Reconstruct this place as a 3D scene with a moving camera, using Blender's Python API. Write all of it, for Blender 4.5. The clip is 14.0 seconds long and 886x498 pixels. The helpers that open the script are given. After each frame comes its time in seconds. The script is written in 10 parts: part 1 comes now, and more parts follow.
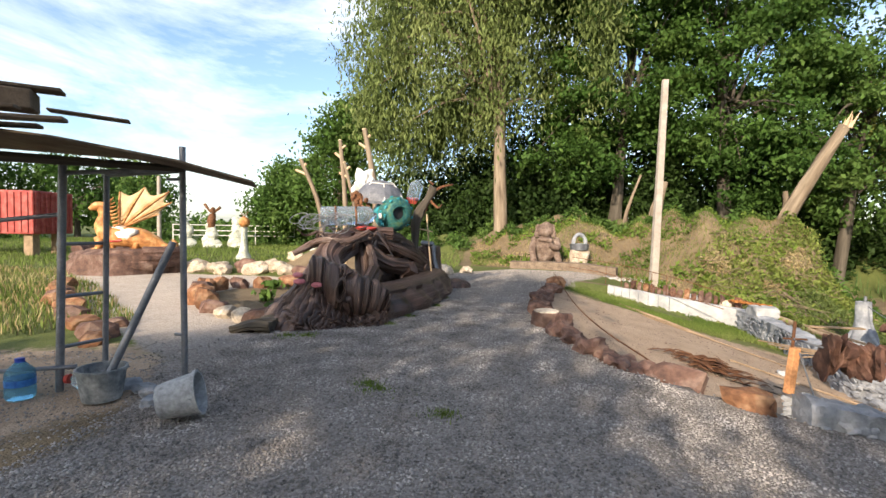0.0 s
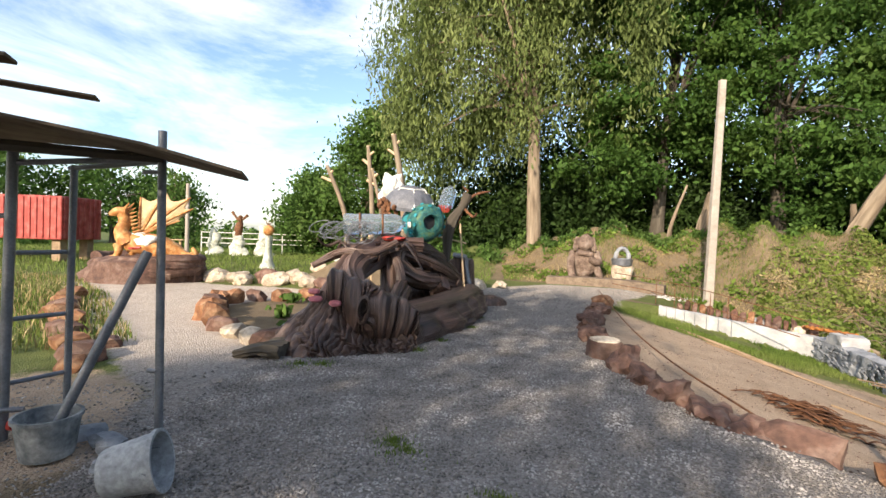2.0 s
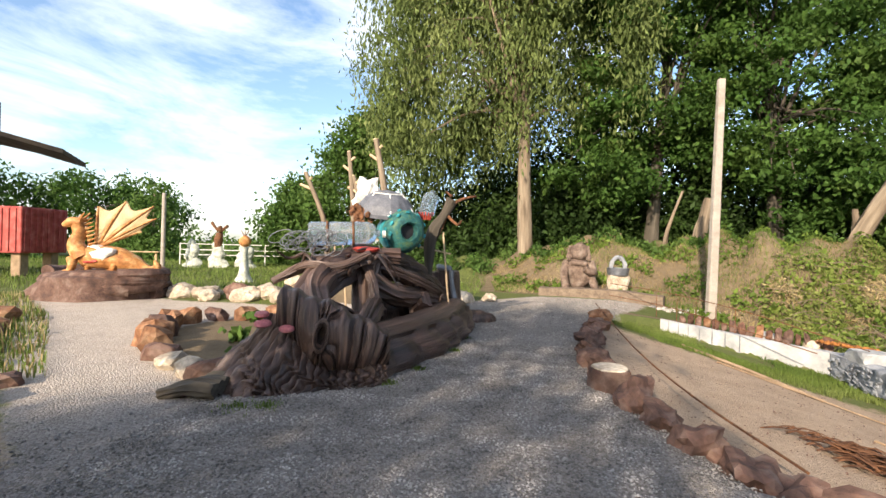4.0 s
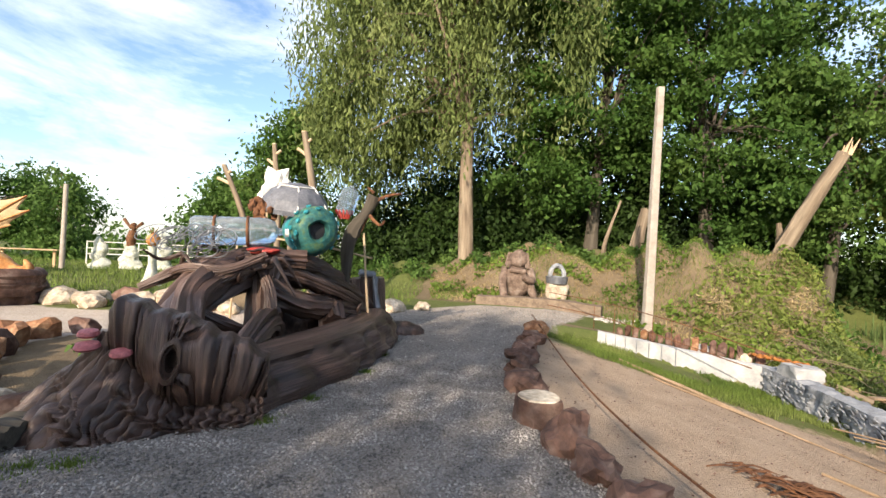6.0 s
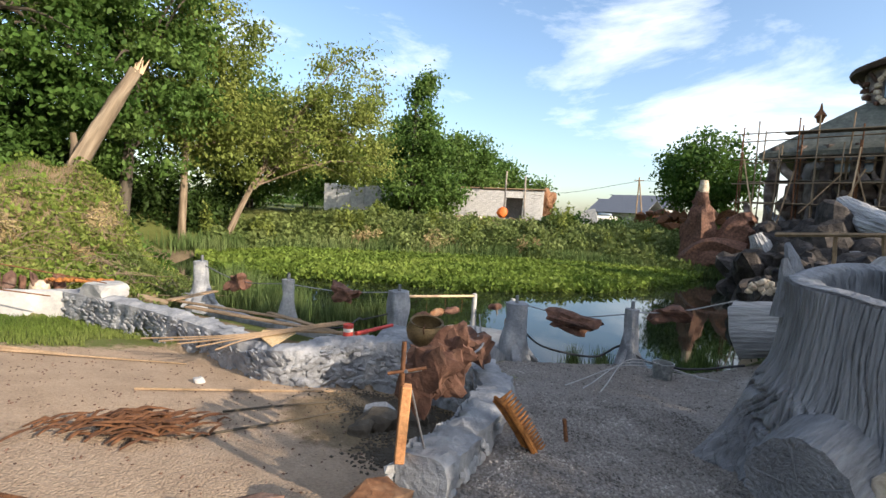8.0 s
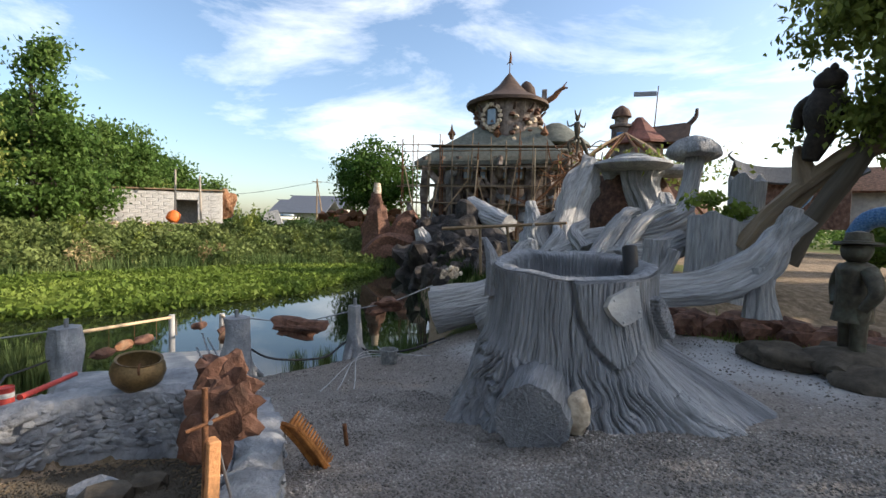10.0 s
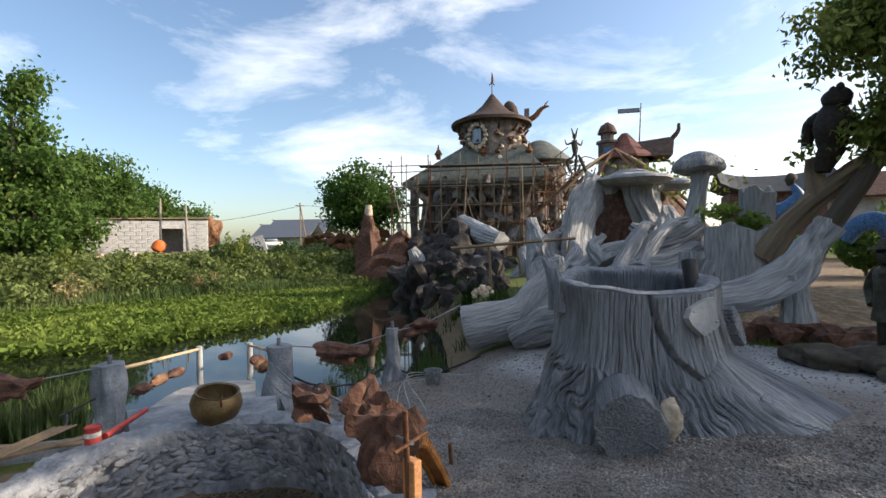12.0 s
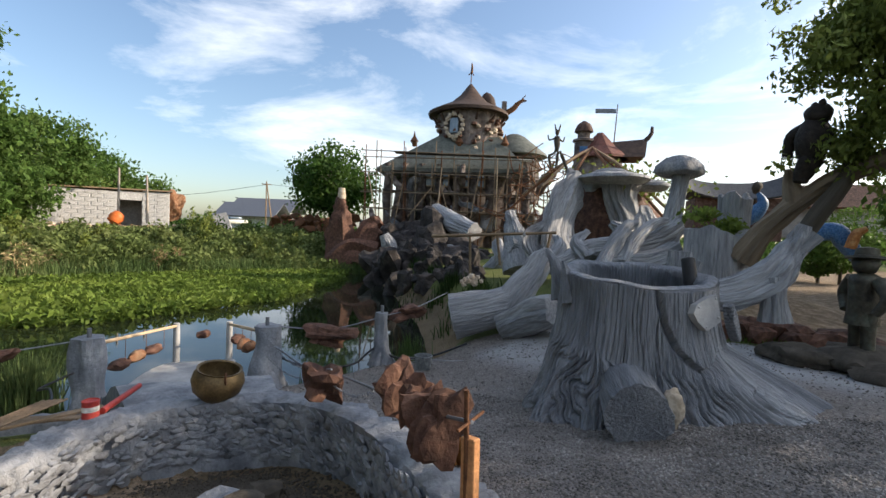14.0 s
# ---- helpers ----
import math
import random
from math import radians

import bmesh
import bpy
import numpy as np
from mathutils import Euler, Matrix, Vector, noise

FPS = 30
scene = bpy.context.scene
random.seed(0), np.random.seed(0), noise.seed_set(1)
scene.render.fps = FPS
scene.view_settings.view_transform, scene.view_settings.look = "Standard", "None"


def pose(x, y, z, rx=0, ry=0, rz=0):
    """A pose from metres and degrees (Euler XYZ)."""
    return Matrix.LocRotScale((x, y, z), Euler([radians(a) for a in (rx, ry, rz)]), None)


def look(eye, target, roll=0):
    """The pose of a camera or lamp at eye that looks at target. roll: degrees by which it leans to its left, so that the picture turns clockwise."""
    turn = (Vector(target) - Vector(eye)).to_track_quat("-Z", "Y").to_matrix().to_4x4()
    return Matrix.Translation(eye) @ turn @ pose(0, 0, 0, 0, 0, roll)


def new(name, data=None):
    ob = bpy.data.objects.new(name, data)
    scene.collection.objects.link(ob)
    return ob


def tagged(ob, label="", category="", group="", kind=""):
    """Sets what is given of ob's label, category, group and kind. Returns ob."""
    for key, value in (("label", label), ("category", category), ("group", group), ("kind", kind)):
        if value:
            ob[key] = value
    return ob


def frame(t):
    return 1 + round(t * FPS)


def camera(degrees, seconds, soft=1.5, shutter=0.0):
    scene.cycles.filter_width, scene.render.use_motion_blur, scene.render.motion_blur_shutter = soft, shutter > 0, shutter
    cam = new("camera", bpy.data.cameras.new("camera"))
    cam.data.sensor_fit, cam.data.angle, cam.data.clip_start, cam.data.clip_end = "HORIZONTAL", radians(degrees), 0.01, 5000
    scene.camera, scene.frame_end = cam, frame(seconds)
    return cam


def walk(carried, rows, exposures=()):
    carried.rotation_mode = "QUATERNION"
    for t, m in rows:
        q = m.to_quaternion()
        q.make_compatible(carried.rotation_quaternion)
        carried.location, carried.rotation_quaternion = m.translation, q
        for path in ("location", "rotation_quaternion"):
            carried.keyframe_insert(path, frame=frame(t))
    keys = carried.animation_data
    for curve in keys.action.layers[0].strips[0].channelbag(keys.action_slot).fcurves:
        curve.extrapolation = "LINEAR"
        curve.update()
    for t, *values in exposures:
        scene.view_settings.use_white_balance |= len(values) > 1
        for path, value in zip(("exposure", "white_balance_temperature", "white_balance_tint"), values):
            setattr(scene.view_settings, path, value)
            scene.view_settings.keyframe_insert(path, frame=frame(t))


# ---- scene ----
cam = camera(87.1, 14.0)
PATH = [
    (0, (0.934, 0.294, 1.608), (0.519, 2.248, 1.517), 1.2),
    (0.5, (0.92, 0.637, 1.647), (0.475, 2.586, 1.582), 1.2),
    (1, (0.789, 0.86, 1.642), (0.313, 2.802, 1.599), -0.2),
    (1.5, (0.611, 1.058, 1.652), (0.122, 2.997, 1.63), 1.2),
    (2, (0.52, 1.345, 1.598), (-0.007, 3.274, 1.552), 2.0),
    (2.2, (0.492, 1.494, 1.603), (-0.035, 3.423, 1.57), 1.2),
    (4.3, (0.452, 2.583, 1.622), (-0.025, 4.525, 1.617), 1.7),
    (4.5, (0.45, 2.732, 1.617), (0.009, 4.683, 1.606), 1.6),
    (5, (0.395, 3.044, 1.64), (0.122, 5.025, 1.667), 2.4),
    (5.5, (0.487, 3.268, 1.612), (0.292, 5.258, 1.627), 4.9),
    (6, (0.661, 3.499, 1.617), (0.388, 5.481, 1.644), 2.7),
    (6.5, (0.737, 3.797, 1.557), (1.068, 5.769, 1.562), 2.6),
    (7, (0.814, 4.028, 1.54), (1.845, 5.739, 1.444), 5.1),
    (7.5, (0.93, 4.152, 1.519), (2.461, 5.425, 1.337), 6.0),
    (8, (1.005, 4.27, 1.544), (2.833, 5.063, 1.377), 3.5),
    (8.5, (0.965, 4.45, 1.557), (2.938, 4.706, 1.349), 3.9),
    (9, (0.918, 4.623, 1.584), (2.898, 4.433, 1.37), 3.8),
    (9.2, (0.948, 4.683, 1.569), (2.914, 4.375, 1.373), 3.7),
    (11.3, (0.967, 5.619, 1.626), (2.877, 5.028, 1.577), -0.4),
    (11.5, (1.018, 5.737, 1.63), (2.928, 5.145, 1.597), -0.9),
    (12, (1.023, 6.029, 1.629), (2.938, 5.454, 1.602), -0.8),
    (12.5, (1.05, 6.316, 1.621), (2.938, 5.661, 1.554), 2.0),
    (13, (1.206, 6.429, 1.585), (3.095, 5.78, 1.488), 1.4),
    (13.5, (1.203, 6.522, 1.596), (3.08, 5.835, 1.513), 1.6),
    (14, (1.167, 6.564, 1.595), (3.033, 5.848, 1.521), 2.3),
]

walk(cam, [(t, look(eye, target, roll)) for t, eye, target, roll in PATH], [(0.0, 1.02), (6.0, 1.02), (9.0, 0.98), (12.0, 0.76), (14.0, 0.73)])

# ---- sky and sun ----
SUN_DIR = Vector((-0.20, -0.98, 0.0)).normalized()
SUN_EL = radians(24)
world = bpy.data.worlds.new("evening_sky")
scene.world = world
world.use_nodes = True
wn, wl = world.node_tree.nodes, world.node_tree.links
wn.clear()
sky = wn.new("ShaderNodeTexSky")
sky.sky_type = "NISHITA"
sky.sun_disc = False
sky.sun_elevation = SUN_EL
sky.sun_rotation = math.atan2(SUN_DIR.x, SUN_DIR.y)
sky.air_density, sky.dust_density, sky.ozone_density = 1.0, 1.5, 1.9
tc = wn.new("ShaderNodeTexCoord")
mp = wn.new("ShaderNodeMapping")
mp.inputs["Scale"].default_value = (1.0, 1.3, 4.2)
mp.inputs["Rotation"].default_value = (0.16, 0.22, 0.5)
cn = wn.new("ShaderNodeTexNoise")
cn.inputs["Scale"].default_value = 1.7
cn.inputs["Detail"].default_value = 9
cn.inputs["Roughness"].default_value = 0.62
cn.inputs["Distortion"].default_value = 0.4
cr = wn.new("ShaderNodeValToRGB")
cr.color_ramp.elements[0].position, cr.color_ramp.elements[1].position = 0.42, 0.82
cr.color_ramp.elements[0].color = (0, 0, 0, 1)
cr.color_ramp.elements[1].color = (0.72, 0.72, 0.72, 1)
cm = wn.new("ShaderNodeMixRGB")
cm.inputs[2].default_value = (10.0, 9.7, 9.3, 1)
bg = wn.new("ShaderNodeBackground")
bg.inputs["Strength"].default_value = 0.14
out = wn.new("ShaderNodeOutputWorld")
wl.new(tc.outputs["Generated"], mp.inputs["Vector"])
wl.new(mp.outputs[0], cn.inputs["Vector"])
side_dot = wn.new("ShaderNodeVectorMath")
side_dot.operation = "DOT_PRODUCT"
side_dot.inputs[1].default_value = (-0.75, -0.65, -0.2)
cadd = wn.new("ShaderNodeMath")
cadd.operation = "MULTIPLY_ADD"
cadd.inputs[1].default_value = 0.075
wl.new(tc.outputs["Generated"], side_dot.inputs[0])
wl.new(side_dot.outputs["Value"], cadd.inputs[0])
wl.new(cn.outputs["Fac"], cadd.inputs[2])
wl.new(cadd.outputs[0], cr.inputs[0])
wl.new(cr.outputs[0], cm.inputs[0])
wl.new(sky.outputs[0], cm.inputs[1])
wl.new(cm.outputs[0], bg.inputs[0])
wl.new(bg.outputs[0], out.inputs[0])

sun_data = bpy.data.lights.new("sun", "SUN")
sun_data.energy, sun_data.angle, sun_data.color = 4.2, radians(0.6), (1.0, 0.84, 0.66)
sun = new("sun", sun_data)
sun_to = SUN_DIR * math.cos(SUN_EL) + Vector((0, 0, math.sin(SUN_EL)))
sun.matrix_world = look(sun_to * 60, (0, 0, 0))


# ---- materials ----
def shade(name, colors, scale=4.0, rough=0.85, metal=0.0, bump=0.3, bump_scale=40.0, coords="Object", stretch=(1, 1, 1),
          spec=0.3, island=0.0, obj=0.0, trans=0.0, stops=None, fine=0.35, warp=0.0, bump_dist=0.02, coat=0.0):
    """A node material: colours mixed by broad noise, darkened and lightened by fine noise, with a bump of its own."""
    m = bpy.data.materials.new(name)
    m.use_nodes = True
    n, l = m.node_tree.nodes, m.node_tree.links
    b = n["Principled BSDF"]
    if coords == "gl":
        at = n.new("ShaderNodeAttribute")
        at.attribute_name = "gl"
        vec = at.outputs["Vector"]
    else:
        t = n.new("ShaderNodeTexCoord")
        vec = t.outputs[coords]
    mpg = n.new("ShaderNodeMapping")
    mpg.inputs["Scale"].default_value = stretch
    l.new(vec, mpg.inputs["Vector"])
    big = n.new("ShaderNodeTexNoise")
    big.inputs["Scale"].default_value, big.inputs["Detail"].default_value = scale, 6
    big.inputs["Distortion"].default_value = warp
    small = n.new("ShaderNodeTexNoise")
    small.inputs["Scale"].default_value, small.inputs["Detail"].default_value = bump_scale, 5
    small.inputs["Roughness"].default_value = 0.6
    for k in (big, small):
        l.new(mpg.outputs[0], k.inputs["Vector"])
    ramp = n.new("ShaderNodeValToRGB")
    el = ramp.color_ramp.elements
    pos = stops or [0.3 + 0.4 * i / max(1, len(colors) - 1) for i in range(len(colors))]
    while len(el) < len(colors):
        el.new(0.5)
    for e, p, c in zip(el, pos, colors):
        e.position, e.color = p, (*c, 1)
    l.new(big.outputs["Fac"], ramp.inputs[0])
    hsv = n.new("ShaderNodeHueSaturation")
    mr = n.new("ShaderNodeMapRange")
    mr.inputs["From Min"].default_value, mr.inputs["From Max"].default_value = 0.25, 0.75
    mr.inputs["To Min"].default_value, mr.inputs["To Max"].default_value = 1 - fine, 1 + fine
    l.new(small.outputs["Fac"], mr.inputs["Value"])
    val = mr.outputs[0]
    for amount, kind, sock in ((island, "ShaderNodeNewGeometry", "Random Per Island"), (obj, "ShaderNodeObjectInfo", "Random")):
        if amount:
            g = n.new(kind)
            r2 = n.new("ShaderNodeMapRange")
            r2.inputs["To Min"].default_value, r2.inputs["To Max"].default_value = 1 - amount, 1 + amount
            l.new(g.outputs[sock], r2.inputs["Value"])
            mul = n.new("ShaderNodeMath")
            mul.operation = "MULTIPLY"
            l.new(val, mul.inputs[0])
            l.new(r2.outputs[0], mul.inputs[1])
            val = mul.outputs[0]
    l.new(val, hsv.inputs["Value"])
    l.new(ramp.outputs[0], hsv.inputs["Color"])
    l.new(hsv.outputs[0], b.inputs["Base Color"])
    b.inputs["Roughness"].default_value = rough
    b.inputs["Metallic"].default_value = metal
    b.inputs["Specular IOR Level"].default_value = spec
    b.inputs["Coat Weight"].default_value = coat
    if bump:
        bp = n.new("ShaderNodeBump")
        bp.inputs["Strength"].default_value, bp.inputs["Distance"].default_value = bump, bump_dist
        l.new(small.outputs["Fac"], bp.inputs["Height"])
        l.new(bp.outputs[0], b.inputs["Normal"])
    if trans:
        tr = n.new("ShaderNodeBsdfTranslucent")
        mx = n.new("ShaderNodeMixShader")
        mx.inputs[0].default_value = trans
        l.new(hsv.outputs[0], tr.inputs["Color"])
        l.new(b.outputs[0], mx.inputs[1])
        l.new(tr.outputs[0], mx.inputs[2])
        l.new(mx.outputs[0], n["Material Output"].inputs["Surface"])
    return m


def leafy(name, a, b, c, trans=0.38, rough=0.62, island=0.32):
    return shade(name, [a, b, c], scale=0.35, rough=rough, bump=0, island=island, trans=trans, fine=0.2, bump_scale=3, spec=0.15)


M = {}
M["grey_wood"] = shade("grey_cement_bark", [(0.155, 0.164, 0.184), (0.225, 0.236, 0.256), (0.31, 0.318, 0.332)], scale=2.5, coords="gl",
                       stretch=(1, 1, 0.6), rough=0.72, bump=1.0, bump_scale=30, spec=0.35, fine=0.42, bump_dist=0.07)
# Same cement as grey_wood, lightened: sunlight is put into the colour.
M["lit_bark"] = shade("sunlit_cement_bark", [(0.22, 0.228, 0.245), (0.33, 0.338, 0.352), (0.46, 0.462, 0.468)], scale=2.0, coords="gl",
                       stretch=(1, 1, 0.6), rough=0.75, bump=1.0, bump_scale=22, spec=0.3, fine=0.42, bump_dist=0.08)
M["grey_cut"] = shade("grey_cut_face", [(0.36, 0.36, 0.37), (0.47, 0.47, 0.47)], scale=9, bump=0.4, bump_scale=50, rough=0.75, fine=0.25)
M["brown_wood"] = shade("dark_brown_varnished_bark", [(0.032, 0.020, 0.016), (0.078, 0.048, 0.038), (0.18, 0.122, 0.098)], scale=6, coords="gl",
                        stretch=(1, 1, 0.35), rough=0.42, bump=0.8, bump_scale=24, spec=0.45, fine=0.4, bump_dist=0.03)
M["brown_seat"] = shade("brown_varnished_seat", [(0.08, 0.052, 0.042), (0.13, 0.09, 0.075)], scale=3, stretch=(4, 0.5, 4), rough=0.38, bump=0.35,
                        bump_scale=22, spec=0.5, fine=0.25)
M["rock_red"] = shade("reddish_sandstone", [(0.06, 0.036, 0.029), (0.125, 0.07, 0.052), (0.20, 0.14, 0.112)], scale=4, bump=0.7, bump_scale=18, obj=0.3, fine=0.3)
M["rock_orange"] = shade("orange_sandstone", [(0.12, 0.055, 0.028), (0.22, 0.105, 0.052), (0.33, 0.21, 0.125)], scale=5, bump=0.7, bump_scale=18, obj=0.25)
M["rock_pale"] = shade("pale_sandstone", [(0.30, 0.23, 0.165), (0.42, 0.345, 0.255), (0.52, 0.46, 0.37)], scale=4, bump=0.5, bump_scale=16, obj=0.2)
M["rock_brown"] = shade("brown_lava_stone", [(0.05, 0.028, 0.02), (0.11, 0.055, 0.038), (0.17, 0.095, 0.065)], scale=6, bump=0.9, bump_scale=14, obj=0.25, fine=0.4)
M["plaster"] = shade("rough_white_cement", [(0.16, 0.17, 0.192), (0.25, 0.262, 0.282), (0.37, 0.376, 0.386)], scale=3, bump=0.8, bump_scale=16, rough=0.9, fine=0.2, bump_dist=0.035)
M["plaster_smooth"] = shade("white_limewash", [(0.27, 0.275, 0.28), (0.37, 0.37, 0.365), (0.47, 0.47, 0.455)], scale=3, bump=0.5, bump_scale=18, rough=0.9, fine=0.12)
M["slab"] = shade("sandy_step_stone", [(0.13, 0.095, 0.068), (0.21, 0.16, 0.115)], scale=4, bump=0.6, bump_scale=14)
M["bark"] = shade("tree_bark", [(0.10, 0.075, 0.05), (0.19, 0.145, 0.10), (0.26, 0.21, 0.15)], scale=5, coords="gl", stretch=(1, 1, 0.5), bump=0.9, bump_scale=14, fine=0.35)
M["bark_dark"] = shade("dark_tree_bark", [(0.05, 0.042, 0.032), (0.10, 0.085, 0.065)], scale=5, coords="gl", stretch=(1, 1, 0.5), bump=0.9, bump_scale=14, fine=0.35)
M["bare_wood"] = shade("peeled_bare_wood", [(0.36, 0.25, 0.15), (0.52, 0.39, 0.25), (0.60, 0.49, 0.34)], scale=5, coords="gl", stretch=(1, 1, 0.4), bump=0.4, bump_scale=20, fine=0.2)
M["timber"] = shade("weathered_timber", [(0.20, 0.14, 0.085), (0.33, 0.235, 0.15)], scale=4, stretch=(1, 1, 1), bump=0.4, bump_scale=30, fine=0.25)
M["old_board"] = shade("old_dark_board", [(0.085, 0.06, 0.04), (0.16, 0.12, 0.08)], scale=4, bump=0.4, bump_scale=30, fine=0.25)
M["new_timber"] = shade("fresh_pine_timber", [(0.46, 0.31, 0.17), (0.60, 0.43, 0.26)], scale=4, bump=0.25, bump_scale=30, fine=0.18)
M["osb"] = shade("strand_board", [(0.44, 0.29, 0.14), (0.60, 0.43, 0.23), (0.68, 0.53, 0.32)], scale=26, bump=0.3, bump_scale=60, fine=0.25)
M["steel"] = shade("galvanised_dull_steel", [(0.15, 0.16, 0.18), (0.23, 0.24, 0.26)], scale=8, rough=0.5, metal=0.6, bump=0.15, bump_scale=60, fine=0.2)
M["rust"] = shade("rusty_iron", [(0.07, 0.035, 0.022), (0.15, 0.07, 0.035), (0.24, 0.11, 0.05)], scale=14, rough=0.8, metal=0.3, bump=0.4, bump_scale=60)
M["black"] = shade("black_plastic", [(0.02, 0.02, 0.022), (0.035, 0.035, 0.038)], scale=8, rough=0.5, bump=0.15, bump_scale=60, fine=0.15)
M["concrete_pole"] = shade("pale_concrete", [(0.29, 0.25, 0.21), (0.40, 0.35, 0.30)], scale=5, bump=0.35, bump_scale=40, fine=0.15)
M["leaf_willow"] = leafy("willow_leaves", (0.10, 0.14, 0.042), (0.15, 0.195, 0.062), (0.22, 0.26, 0.095))
M["leaf_dark"] = leafy("broad_leaves", (0.034, 0.075, 0.014), (0.055, 0.112, 0.022), (0.10, 0.165, 0.036))
# Broad leaves again, with the wood's shade put into the colour.
M["leaf_shaded"] = leafy("shade_darkened_leaves", (0.016, 0.034, 0.008), (0.027, 0.052, 0.011), (0.048, 0.085, 0.02), trans=0.2)
M["leaf_mid"] = leafy("bush_leaves", (0.05, 0.10, 0.02), (0.08, 0.145, 0.032), (0.13, 0.20, 0.05))
M["leaf_yellow"] = leafy("yellowish_leaves", (0.11, 0.15, 0.03), (0.17, 0.21, 0.05), (0.25, 0.28, 0.075))
M["leaf_lily"] = leafy("marsh_leaves", (0.09, 0.14, 0.026), (0.135, 0.20, 0.036), (0.20, 0.265, 0.055))
M["grass"] = leafy("grass_blades", (0.075, 0.12, 0.025), (0.12, 0.17, 0.035), (0.19, 0.22, 0.07), trans=0.3)
M["dry_grass"] = leafy("dry_stalks", (0.22, 0.16, 0.08), (0.31, 0.24, 0.12), (0.40, 0.33, 0.18), trans=0.2)
M["reed"] = leafy("reed_blades", (0.06, 0.10, 0.03), (0.09, 0.14, 0.045), (0.15, 0.19, 0.07), trans=0.25)
M["pebble"] = shade("gravel_pebbles", [(0.13, 0.118, 0.108), (0.235, 0.217, 0.20), (0.38, 0.353, 0.33)], scale=2.5, bump=0.2, bump_scale=90, island=0.5, fine=0.15)


def water_material():
    m = bpy.data.materials.new("pond_water")
    m.use_nodes = True
    n, l = m.node_tree.nodes, m.node_tree.links
    b = n["Principled BSDF"]
    b.inputs["Base Color"].default_value = (0.012, 0.016, 0.010, 1)
    b.inputs["Roughness"].default_value = 0.03
    b.inputs["IOR"].default_value = 1.33
    b.inputs["Specular IOR Level"].default_value = 0.7
    t = n.new("ShaderNodeTexCoord")
    k = n.new("ShaderNodeTexNoise")
    k.inputs["Scale"].default_value, k.inputs["Detail"].default_value = 2.2, 3
    bp = n.new("ShaderNodeBump")
    bp.inputs["Strength"].default_value, bp.inputs["Distance"].default_value = 0.06, 0.02
    l.new(t.outputs["Object"], k.inputs["Vector"])
    l.new(k.outputs["Fac"], bp.inputs["Height"])
    l.new(bp.outputs[0], b.inputs["Normal"])
    return m


M["water"] = water_material()


